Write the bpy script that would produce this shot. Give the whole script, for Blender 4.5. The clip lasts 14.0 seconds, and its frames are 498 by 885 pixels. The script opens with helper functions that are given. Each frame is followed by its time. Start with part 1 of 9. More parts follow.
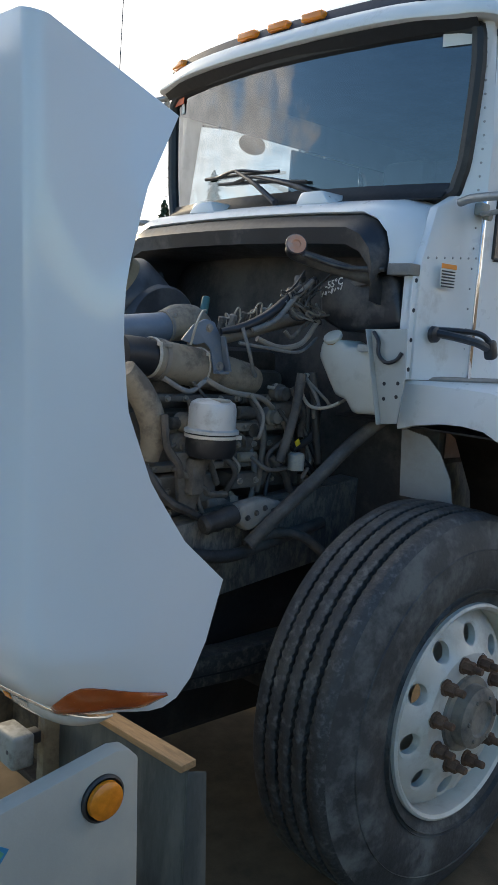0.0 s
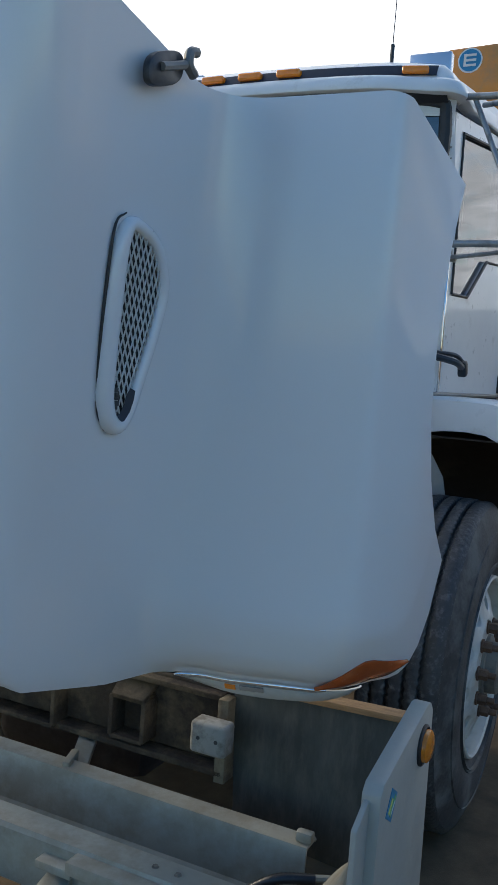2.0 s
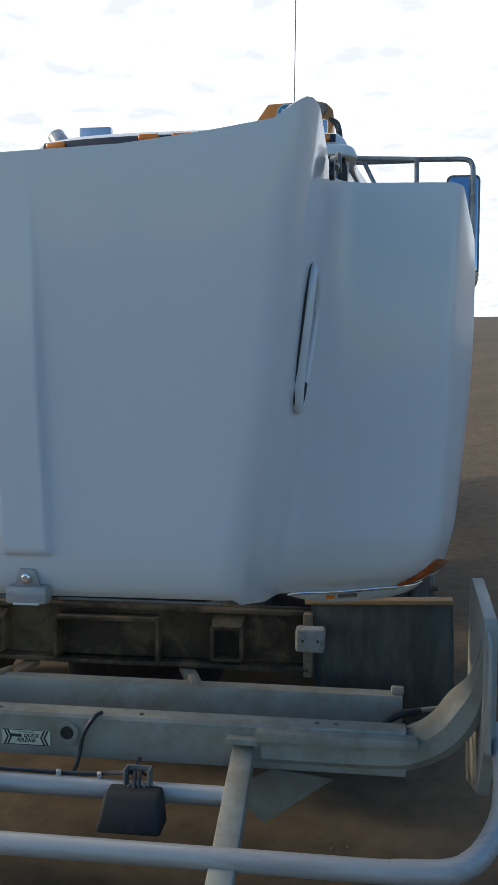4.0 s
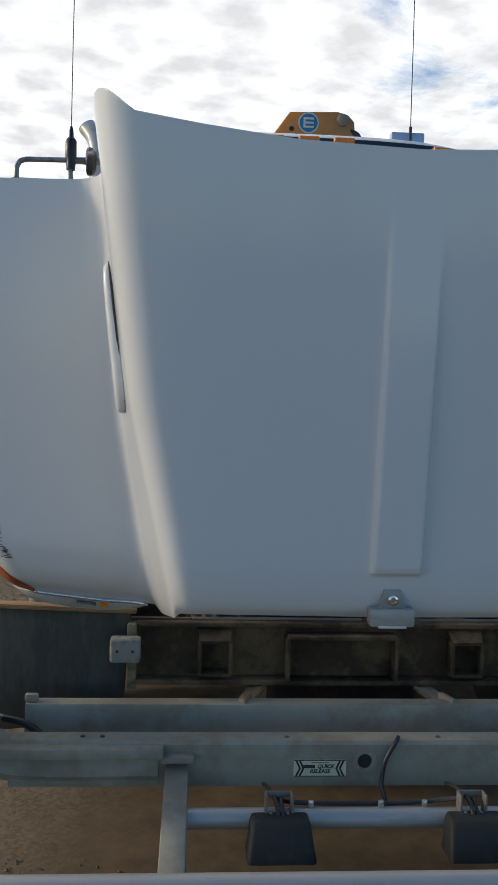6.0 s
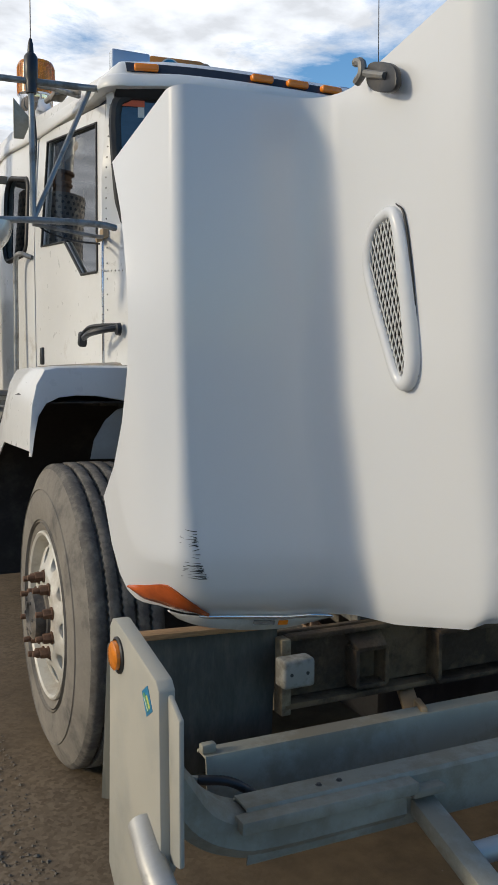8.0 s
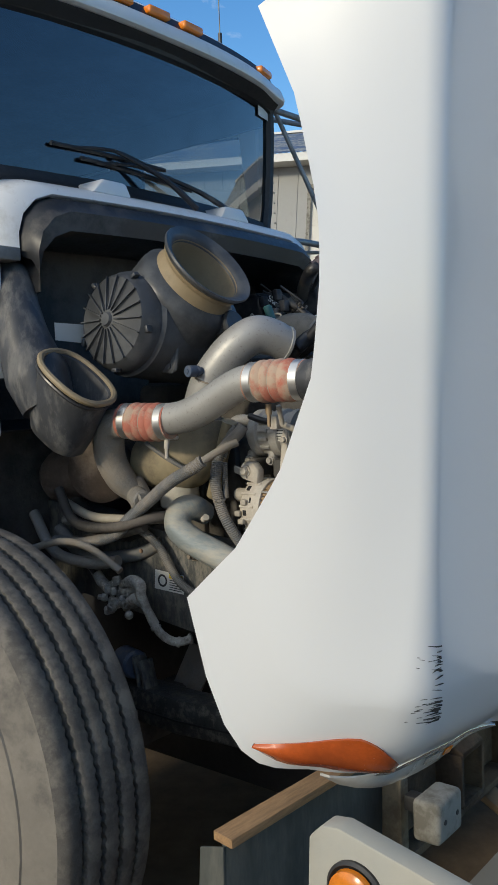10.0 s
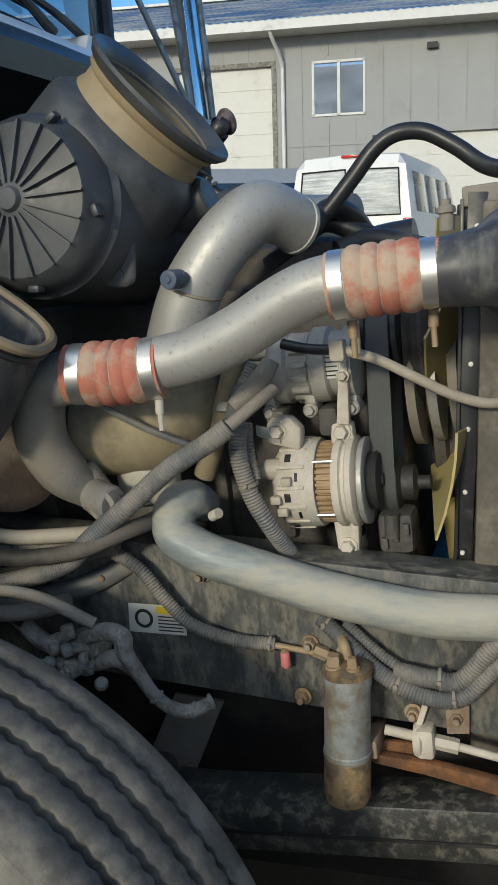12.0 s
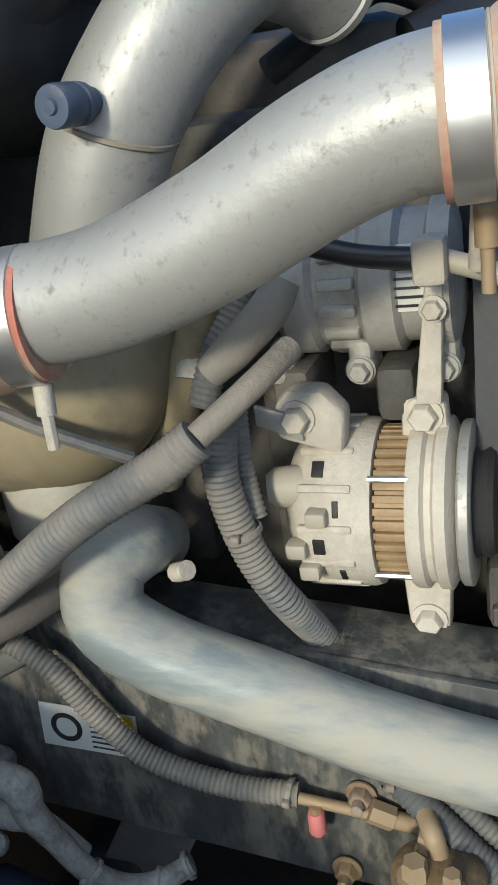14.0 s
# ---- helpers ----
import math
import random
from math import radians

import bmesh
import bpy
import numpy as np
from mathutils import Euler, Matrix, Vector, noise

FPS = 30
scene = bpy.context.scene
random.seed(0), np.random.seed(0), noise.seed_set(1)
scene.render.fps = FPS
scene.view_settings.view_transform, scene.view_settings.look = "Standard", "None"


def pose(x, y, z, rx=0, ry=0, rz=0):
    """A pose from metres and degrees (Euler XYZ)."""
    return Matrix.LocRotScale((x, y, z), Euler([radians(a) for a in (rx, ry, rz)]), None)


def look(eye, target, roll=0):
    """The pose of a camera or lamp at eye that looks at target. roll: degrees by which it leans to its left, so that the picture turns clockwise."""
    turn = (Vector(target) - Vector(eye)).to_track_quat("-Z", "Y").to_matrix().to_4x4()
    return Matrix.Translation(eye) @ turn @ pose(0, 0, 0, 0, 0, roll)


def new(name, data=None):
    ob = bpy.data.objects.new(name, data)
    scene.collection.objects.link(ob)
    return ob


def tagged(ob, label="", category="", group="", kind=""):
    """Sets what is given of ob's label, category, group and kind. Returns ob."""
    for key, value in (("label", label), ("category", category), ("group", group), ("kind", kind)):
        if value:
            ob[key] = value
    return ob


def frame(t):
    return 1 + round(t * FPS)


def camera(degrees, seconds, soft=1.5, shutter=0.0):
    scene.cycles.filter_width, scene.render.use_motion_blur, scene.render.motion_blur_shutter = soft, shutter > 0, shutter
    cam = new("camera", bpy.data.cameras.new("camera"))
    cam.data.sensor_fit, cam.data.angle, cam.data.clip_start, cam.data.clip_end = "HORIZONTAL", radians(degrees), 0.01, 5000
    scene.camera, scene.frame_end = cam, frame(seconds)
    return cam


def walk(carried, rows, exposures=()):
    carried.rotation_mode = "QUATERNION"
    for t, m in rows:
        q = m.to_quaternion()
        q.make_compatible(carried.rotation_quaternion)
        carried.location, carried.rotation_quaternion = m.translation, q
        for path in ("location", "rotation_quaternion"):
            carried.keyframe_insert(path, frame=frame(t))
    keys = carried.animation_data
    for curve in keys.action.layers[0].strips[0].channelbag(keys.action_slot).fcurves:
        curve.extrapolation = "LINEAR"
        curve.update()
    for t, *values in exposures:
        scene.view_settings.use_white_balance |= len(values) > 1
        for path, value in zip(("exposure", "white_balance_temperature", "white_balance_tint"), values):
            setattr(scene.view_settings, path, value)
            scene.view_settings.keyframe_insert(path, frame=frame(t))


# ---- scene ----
cam = camera(31.996, 14.0)
ROWS = [
    (0, 2.3577, -1.8125, 1.7203, 79.228, -0.115, 47.418),
    (0.5, 2.1677, -2.0270, 1.7346, 80.505, -1.104, 42.317),
    (1, 2.0097, -2.3238, 1.7452, 80.566, -1.392, 37.258),
    (1.5, 1.8385, -2.5156, 1.7250, 80.444, -2.131, 30.281),
    (2, 1.6217, -2.7074, 1.7380, 80.572, -1.688, 26.509),
    (2.2, 1.5551, -2.8117, 1.7400, 80.559, -1.694, 24.482),
    (4.5, 0.5651, -3.7835, 1.7395, 82.103, 0.265, 4.529),
    (5, 0.2093, -3.7637, 1.7459, 82.337, -0.675, 2.282),
    (5.5, -0.1466, -3.7236, 1.7393, 82.314, -1.904, -0.773),
    (6, -0.5081, -3.6564, 1.7267, 82.371, -1.728, -3.515),
    (6.5, -0.8723, -3.5309, 1.6895, 82.533, -1.966, -10.675),
    (7, -1.2353, -3.3953, 1.6912, 82.347, -2.256, -14.760),
    (7.5, -1.5675, -3.2254, 1.6804, 82.290, -3.142, -20.291),
    (8, -1.7817, -2.9255, 1.6562, 81.151, -2.275, -25.013),
    (8.5, -1.9554, -2.6103, 1.6498, 81.254, -1.144, -31.038),
    (9, -2.0990, -2.2799, 1.6552, 80.880, -1.930, -38.789),
    (9.2, -2.1275, -2.1462, 1.6364, 81.189, -2.424, -41.434),
    (11.5, -1.8714, -0.8686, 1.4925, 81.260, 1.403, -66.656),
    (12, -1.7022, -0.6709, 1.4970, 77.628, 1.710, -71.020),
    (12.5, -1.5248, -0.5764, 1.5010, 73.730, 1.894, -73.764),
    (13, -1.2849, -0.5780, 1.4774, 71.747, 2.050, -75.078),
    (13.5, -1.1351, -0.5355, 1.4546, 68.650, 1.945, -74.190),
    (14, -1.0200, -0.4381, 1.4753, 66.772, 2.900, -71.857),
]
EXPOSURES = [(0.0, 1.06, 6650, 9), (1.0, 0.76, 6380, 9), (2.2, 0.62, 6080, 9), (4.5, 0.24, 6100, 9), (6.0, 0.08, 6350, 10), (7.5, 0.02, 6250, 10), (9.0, 0.24, 5900, 9), (11.5, 0.16, 5850, 5), (12.5, 0.50, 5600, 4), (14.0, 0.72, 5550, 4)]
walk(cam, [(t, pose(x, y, z, rx, ry, rz)) for t, x, y, z, rx, ry, rz in ROWS], EXPOSURES)

# world: hazy sky with broken cloud towards the sun, clear blue away from it
SUN_FROM = Vector((-0.93, 0.13, 0.32)).normalized()
world = bpy.data.worlds.new("sky")
scene.world = world
world.use_nodes = True
wn, wl = world.node_tree.nodes, world.node_tree.links
wn.clear()
w_out = wn.new("ShaderNodeOutputWorld")
w_bg = wn.new("ShaderNodeBackground")
w_sky = wn.new("ShaderNodeTexSky")
w_sky.sky_type = "NISHITA"
w_sky.sun_disc = False
w_sky.sun_elevation = math.asin(SUN_FROM.z)
w_sky.sun_rotation = math.atan2(SUN_FROM.x, SUN_FROM.y)
w_sky.dust_density = 0.5
w_sky.air_density = 1.0
w_sky.ozone_density = 1.6
w_bg.inputs["Strength"].default_value = 0.11
w_tc = wn.new("ShaderNodeTexCoord")
w_sep = wn.new("ShaderNodeSeparateXYZ")
wl.new(w_tc.outputs["Generated"], w_sep.inputs[0])


def wmath(op, a, b=None, clamp=False):
    n = wn.new("ShaderNodeMath")
    n.operation = op
    n.use_clamp = clamp
    for i, v in enumerate((a, b)):
        if v is None:
            continue
        if isinstance(v, (int, float)):
            n.inputs[i].default_value = v
        else:
            wl.new(v, n.inputs[i])
    return n.outputs[0]


height = wmath("ADD", wmath("MAXIMUM", w_sep.outputs[2], 0.0), 0.16)
w_vec = wn.new("ShaderNodeCombineXYZ")
wl.new(wmath("DIVIDE", w_sep.outputs[0], height), w_vec.inputs[0])
wl.new(wmath("DIVIDE", w_sep.outputs[1], height), w_vec.inputs[1])
w_noise = wn.new("ShaderNodeTexNoise")
w_noise.inputs["Scale"].default_value = 1.7
w_noise.inputs["Detail"].default_value = 9
w_noise.inputs["Roughness"].default_value = 0.62
w_noise.inputs["Distortion"].default_value = 0.35
wl.new(w_vec.outputs[0], w_noise.inputs["Vector"])
w_fine = wn.new("ShaderNodeTexNoise")
w_fine.inputs["Scale"].default_value = 7.0
w_fine.inputs["Detail"].default_value = 6
wl.new(w_vec.outputs[0], w_fine.inputs["Vector"])
# cover grows towards the sun's side
cover = wmath("ADD", wmath("ADD", wmath("MULTIPLY", w_sep.outputs[0], -0.30), wmath("MULTIPLY", w_sep.outputs[1], 0.28)), -0.05)
dens = wmath("ADD", wmath("ADD", wmath("MULTIPLY", w_noise.outputs[0], 0.8), wmath("MULTIPLY", w_fine.outputs[0], 0.22)), cover)
w_fac = wn.new("ShaderNodeMapRange")
w_fac.inputs["From Min"].default_value = 0.49
w_fac.inputs["From Max"].default_value = 0.62
wl.new(dens, w_fac.inputs["Value"])
w_cloud = wn.new("ShaderNodeMapRange")
w_cloud.inputs["From Min"].default_value = 0.35
w_cloud.inputs["From Max"].default_value = 0.65
w_cloud.inputs["To Min"].default_value = 10.2
w_cloud.inputs["To Max"].default_value = 6.7
wl.new(w_fine.outputs[0], w_cloud.inputs["Value"])
w_mix = wn.new("ShaderNodeMix")
w_mix.data_type = "RGBA"
wl.new(w_fac.outputs[0], w_mix.inputs["Factor"])
w_hsv = wn.new("ShaderNodeHueSaturation")
w_hsv.inputs["Hue"].default_value = 0.504
w_hsv.inputs["Saturation"].default_value = 1.30
w_hsv.inputs["Value"].default_value = 1.3
wl.new(w_sky.outputs[0], w_hsv.inputs["Color"])
wl.new(w_hsv.outputs[0], w_mix.inputs[6])
w_comb = wn.new("ShaderNodeCombineColor")
wl.new(w_cloud.outputs[0], w_comb.inputs[0])
wl.new(w_cloud.outputs[0], w_comb.inputs[1])
wl.new(wmath("MULTIPLY", w_cloud.outputs[0], 1.0), w_comb.inputs[2])
wl.new(w_comb.outputs[0], w_mix.inputs[7])
wl.new(w_mix.outputs[2], w_bg.inputs["Color"])
wl.new(w_bg.outputs[0], w_out.inputs["Surface"])

sun_data = bpy.data.lights.new("sun", "SUN")
sun_data.energy = 1.95
sun_data.angle = radians(7)
sun_data.color = (1.0, 0.83, 0.58)
sun = new("sun", sun_data)
sun.matrix_world = look(SUN_FROM * 60, (0, 0, 0))

# ---- materials ----
def material(name, base, rough=0.5, metal=0.0, vary=0.12, scale=6.0, bump=0.0, bump_scale=60.0, dirt=None, dirt_amount=0.0,
             dirt_scale=3.0, coat=0.0, trans=0.0, rand=0.0, emit=0.0, rough_vary=0.12, alpha=1.0, stretch=None, coat_rough=0.05):
    """A surface with a base colour varied at two scales, patches of dirt or wear with a shape of their own, and fine relief."""
    m = bpy.data.materials.new(name)
    m.use_nodes = True
    n, l = m.node_tree.nodes, m.node_tree.links
    b = n["Principled BSDF"]
    tc = n.new("ShaderNodeTexCoord")
    mp = n.new("ShaderNodeMapping")
    l.new(tc.outputs["Object"], mp.inputs["Vector"])
    if stretch:
        mp.inputs["Scale"].default_value = stretch
    b.inputs["Metallic"].default_value = metal
    b.inputs["Coat Weight"].default_value = coat
    b.inputs["Coat Roughness"].default_value = coat_rough
    b.inputs["Transmission Weight"].default_value = trans
    b.inputs["Alpha"].default_value = alpha

    def noise_node(s, detail=5.0, rough_=0.6):
        x = n.new("ShaderNodeTexNoise")
        x.inputs["Scale"].default_value = s
        x.inputs["Detail"].default_value = detail
        x.inputs["Roughness"].default_value = rough_
        l.new(mp.outputs[0], x.inputs["Vector"])
        return x.outputs[0]

    def ramp(v, lo, hi, a=0.0, c=1.0):
        x = n.new("ShaderNodeMapRange")
        for key, val in (("From Min", lo), ("From Max", hi), ("To Min", a), ("To Max", c)):
            x.inputs[key].default_value = val
        l.new(v, x.inputs["Value"])
        return x.outputs[0]

    def mix(f, a, c, blend="MIX"):
        x = n.new("ShaderNodeMix")
        x.data_type = "RGBA"
        x.blend_type = blend
        for i, v in ((0, f), (6, a), (7, c)):
            if isinstance(v, (int, float)):
                x.inputs[i].default_value = v
            elif isinstance(v, tuple):
                x.inputs[i].default_value = (*v, 1.0)
            else:
                l.new(v, x.inputs[i])
        return x.outputs[2]

    big, small = noise_node(scale), noise_node(scale * 9.0)
    lo = tuple(max(0.0, c * (1 - vary)) for c in base)
    hi = tuple(min(1.0, c * (1 + vary)) for c in base)
    col = mix(ramp(big, 0.3, 0.7), lo, hi)
    col = mix(ramp(small, 0.35, 0.65, 0.0, 0.35), col, tuple(c * (1 - vary) for c in base))
    if rand:
        info = n.new("ShaderNodeObjectInfo")
        hsv = n.new("ShaderNodeHueSaturation")
        l.new(ramp(info.outputs["Random"], 0, 1, 1 - rand, 1 + rand), hsv.inputs["Value"])
        l.new(col, hsv.inputs["Color"])
        col = hsv.outputs[0]
    r = ramp(small, 0.3, 0.7, max(0.02, rough - rough_vary / 2), min(1.0, rough + rough_vary / 2))
    if dirt:
        d1 = noise_node(dirt_scale, 8.0, 0.68)
        f = ramp(d1, 0.60 - 0.40 * dirt_amount, 0.74 - 0.40 * dirt_amount, 0.0, min(1.0, 0.6 + dirt_amount * 0.5))
        col = mix(f, col, dirt)
        x = n.new("ShaderNodeMix")
        x.data_type = "FLOAT"
        l.new(f, x.inputs[0])
        l.new(r, x.inputs[2])
        x.inputs[3].default_value = 0.85
        r = x.outputs[0]
        if metal:
            l.new(ramp(f, 0, 1, metal, 0.0), b.inputs["Metallic"])
    l.new(col, b.inputs["Base Color"])
    l.new(r, b.inputs["Roughness"])
    if bump:
        bp = n.new("ShaderNodeBump")
        bp.inputs["Strength"].default_value = min(1.0, bump)
        bp.inputs["Distance"].default_value = 0.01
        l.new(noise_node(bump_scale, 6.0), bp.inputs["Height"])
        l.new(bp.outputs[0], b.inputs["Normal"])
    if emit:
        l.new(col, b.inputs["Emission Color"])
        b.inputs["Emission Strength"].default_value = emit
    return m


DUST = (0.30, 0.25, 0.19)
M = dict(
    hood=material("white_hood_paint", (0.72, 0.735, 0.75), 0.30, vary=0.003, scale=0.6, coat=0.6, coat_rough=0.07, rough_vary=0.015),
    white=material("white_cab_paint", (0.74, 0.74, 0.72), 0.32, vary=0.05, scale=2, coat=0.3, dirt=(0.42, 0.38, 0.32), dirt_amount=0.06, dirt_scale=4),
    liner=material("grey_liner", (0.058, 0.062, 0.054), 0.7, vary=0.3, scale=5, dirt=(0.105, 0.102, 0.085), dirt_amount=0.30, dirt_scale=6, stretch=(3, 3, 0.8)),
    guard=material("dusty_aluminium", (0.30, 0.295, 0.245), 0.5, metal=0.08, vary=0.12, scale=3, dirt=(0.215, 0.19, 0.14), dirt_amount=0.38, dirt_scale=5, bump=0.05, bump_scale=200),
    guard_end=material("dusty_bumper_end", (0.34, 0.335, 0.295), 0.5, metal=0.1, vary=0.06, scale=3, dirt=(0.40, 0.375, 0.31), dirt_amount=0.35, dirt_scale=2.5, bump=0.05, bump_scale=200),
    tube=material("brushed_tube", (0.44, 0.435, 0.41), 0.46, metal=0.4, vary=0.06, scale=4, dirt=(0.30, 0.285, 0.26), dirt_amount=0.22, stretch=(1, 6, 6)),
    steel=material("grey_steel", (0.22, 0.215, 0.20), 0.55, metal=0.4, vary=0.2, dirt=DUST, dirt_amount=0.3, bump=0.1),
    turbo=material("dark_rusty_casting", (0.085, 0.062, 0.047), 0.85, vary=0.35, scale=12, dirt=(0.20, 0.17, 0.14), dirt_amount=0.3, bump=0.3),
    nose=material("grimy_crossmember", (0.052, 0.036, 0.022), 0.9, vary=0.45, scale=9, dirt=(0.155, 0.112, 0.062), dirt_amount=0.33, dirt_scale=5, bump=0.4, bump_scale=70),
    liner_pale=material("pale_flap", (0.34, 0.335, 0.31), 0.6, vary=0.15, dirt=(0.25, 0.22, 0.18), dirt_amount=0.25),
    duct=material("scuffed_duct", (0.05, 0.052, 0.057), 0.42, vary=0.3, scale=9, dirt=(0.17, 0.165, 0.155), dirt_amount=0.30, dirt_scale=8, stretch=(3, 3, 1)),
    # right sidewall paler, left darker: sunlit and shaded looks put into the colours
    sidewall=material("dusty_sunlit_sidewall", (0.20, 0.18, 0.15), 0.85, vary=0.15, scale=8, dirt=(0.07, 0.065, 0.06), dirt_amount=0.25, dirt_scale=6, bump=0.15, bump_scale=90),
    sidewall_left=material("dark_shaded_sidewall", (0.042, 0.042, 0.041), 0.6, vary=0.25, scale=8, dirt=(0.16, 0.155, 0.14), dirt_amount=0.3, dirt_scale=7, bump=0.15, bump_scale=90),
    cleaner=material("dusty_black_plastic", (0.050, 0.054, 0.060), 0.42, vary=0.25, scale=6, dirt=(0.12, 0.125, 0.13), dirt_amount=0.28, dirt_scale=4.5),
    faded=material("faded_orange_plastic", (0.62, 0.30, 0.18), 0.7, vary=0.12, scale=30, dirt=(0.45, 0.36, 0.30), dirt_amount=0.3, dirt_scale=30),
    valve=material("dirt_caked_casting", (0.42, 0.40, 0.355), 0.85, vary=0.25, scale=22, dirt=(0.18, 0.16, 0.135), dirt_amount=0.35, dirt_scale=30, bump=0.5, bump_scale=110),
    orange_rust=material("orange_rust", (0.21, 0.095, 0.038), 0.85, vary=0.4, scale=18, dirt=(0.09, 0.055, 0.034), dirt_amount=0.36, dirt_scale=28, bump=0.3),
    can_rust=material("rust_stained_steel", (0.27, 0.185, 0.09), 0.6, metal=0.1, vary=0.35, scale=14, dirt=(0.065, 0.055, 0.042), dirt_amount=0.40, dirt_scale=22, bump=0.2),
    rusty=material("rusty_steel", (0.23, 0.13, 0.07), 0.8, vary=0.35, scale=12, dirt=(0.34, 0.30, 0.24), dirt_amount=0.35, bump=0.3, bump_scale=90),
    # besides black plastic, puts the shade inside holes and slots into the colour
    dark=material("dark_plastic_and_cavity_shade", (0.018, 0.018, 0.02), 0.55, vary=0.3, dirt=(0.09, 0.08, 0.07), dirt_amount=0.15),
    black=material("black_plastic", (0.022, 0.023, 0.026), 0.38, vary=0.25, scale=8, dirt=(0.16, 0.145, 0.125), dirt_amount=0.16, dirt_scale=5),
    grime=material("grimy_engine_black", (0.035, 0.034, 0.033), 0.6, vary=0.35, scale=8, dirt=(0.15, 0.13, 0.11), dirt_amount=0.35, bump=0.25),
    engine=material("grimy_engine_grey", (0.075, 0.071, 0.064), 0.65, vary=0.35, scale=10, dirt=(0.20, 0.18, 0.155), dirt_amount=0.36, bump=0.3),
    rail=material("black_frame_rail", (0.075, 0.079, 0.078), 0.45, vary=0.5, scale=22, dirt=(0.205, 0.19, 0.158), dirt_amount=0.36, dirt_scale=34, bump=0.15, bump_scale=80, stretch=(1.2, 1.2, 0.55)),
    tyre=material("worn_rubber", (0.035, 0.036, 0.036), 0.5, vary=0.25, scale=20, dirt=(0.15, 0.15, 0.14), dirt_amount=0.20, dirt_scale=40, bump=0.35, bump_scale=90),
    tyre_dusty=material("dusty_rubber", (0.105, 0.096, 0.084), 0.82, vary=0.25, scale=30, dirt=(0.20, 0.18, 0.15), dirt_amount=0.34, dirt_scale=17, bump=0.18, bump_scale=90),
    rim=material("dull_aluminium_rim", (0.58, 0.56, 0.50), 0.5, metal=0.2, vary=0.08, dirt=(0.42, 0.37, 0.30), dirt_amount=0.3, dirt_scale=7),
    hub=material("dark_hub", (0.10, 0.095, 0.09), 0.6, metal=0.5, vary=0.3, dirt=DUST, dirt_amount=0.4, bump=0.2),
    nut=material("rusty_nut", (0.16, 0.09, 0.055), 0.7, metal=0.4, vary=0.4, scale=30, bump=0.2),
    amber=material("amber_lens", (0.84, 0.24, 0.010), 0.22, vary=0.1, scale=20, coat=0.4),
    signal=material("orange_red_lens", (0.42, 0.080, 0.012), 0.22, vary=0.25, scale=20, coat=0.5, bump=0.05, bump_scale=150),
    chrome=material("chrome", (0.75, 0.75, 0.76), 0.09, metal=1.0, vary=0.04, dirt=(0.4, 0.38, 0.35), dirt_amount=0.05),
    plug=material("blue_grey_plastic", (0.075, 0.10, 0.15), 0.5, vary=0.2, dirt=(0.24, 0.225, 0.20), dirt_amount=0.25, dirt_scale=20),
    visor=material("dark_visor", (0.02, 0.026, 0.04), 0.6, vary=0.1),
    rubber=material("window_rubber", (0.018, 0.018, 0.018), 0.5, vary=0.2, dirt=(0.1, 0.09, 0.08), dirt_amount=0.05),
    # navy in this colour stands for blue sky reflected in the windshield
    interior=material("cab_interior_sky_tint", (0.09, 0.12, 0.18), 0.7, vary=0.2),
    pipe=material("charge_air_pipe", (0.40, 0.39, 0.365), 0.48, metal=0.35, vary=0.08, scale=6, dirt=(0.17, 0.15, 0.12), dirt_amount=0.10, dirt_scale=95, bump=0.08, bump_scale=70),
    silicone=material("orange_silicone", (0.47, 0.165, 0.110), 0.8, vary=0.14, scale=10, dirt=(0.46, 0.38, 0.28), dirt_amount=0.43, dirt_scale=15, bump=0.1),
    clamp=material("steel_clamp", (0.66, 0.65, 0.63), 0.36, metal=0.9, vary=0.05, dirt=(0.4, 0.36, 0.3), dirt_amount=0.1),
    coolant=material("aluminium_coolant_pipe", (0.28, 0.315, 0.315), 0.48, metal=0.1, vary=0.25, scale=9, dirt=(0.43, 0.395, 0.32), dirt_amount=0.42, dirt_scale=9, bump=0.12, bump_scale=90, stretch=(1.6, 0.45, 1.6)),
    cast=material("dusty_cast_alloy", (0.58, 0.53, 0.45), 0.7, metal=0.0, vary=0.14, scale=16, dirt=(0.42, 0.375, 0.305), dirt_amount=0.3, dirt_scale=9, bump=0.25, bump_scale=180),
    castdark=material("dusty_cast_iron", (0.25, 0.235, 0.21), 0.7, metal=0.0, vary=0.2, scale=14, dirt=(0.27, 0.235, 0.19), dirt_amount=0.42, dirt_scale=10, bump=0.3, bump_scale=150),
    copper=material("stator_windings", (0.36, 0.25, 0.135), 0.6, metal=0.1, vary=0.25, scale=40, dirt=(0.32, 0.25, 0.17), dirt_amount=0.3),
    radiator=material("dusty_radiator_side", (0.12, 0.108, 0.088), 0.8, vary=0.3, scale=14, dirt=(0.24, 0.215, 0.17), dirt_amount=0.3, dirt_scale=12),
    belt=material("belt_rubber", (0.07, 0.072, 0.075), 0.7, vary=0.1, scale=20),
    conduit=material("grey_conduit", (0.125, 0.13, 0.132), 0.55, vary=0.2, scale=9, dirt=(0.28, 0.25, 0.21), dirt_amount=0.32, dirt_scale=7),
    hose=material("beige_hose", (0.40, 0.36, 0.29), 0.6, vary=0.1, scale=7, dirt=(0.24, 0.2, 0.16), dirt_amount=0.2),
    brass=material("brass_fitting", (0.36, 0.26, 0.15), 0.55, metal=0.3, vary=0.2, dirt=(0.36, 0.28, 0.19), dirt_amount=0.3),
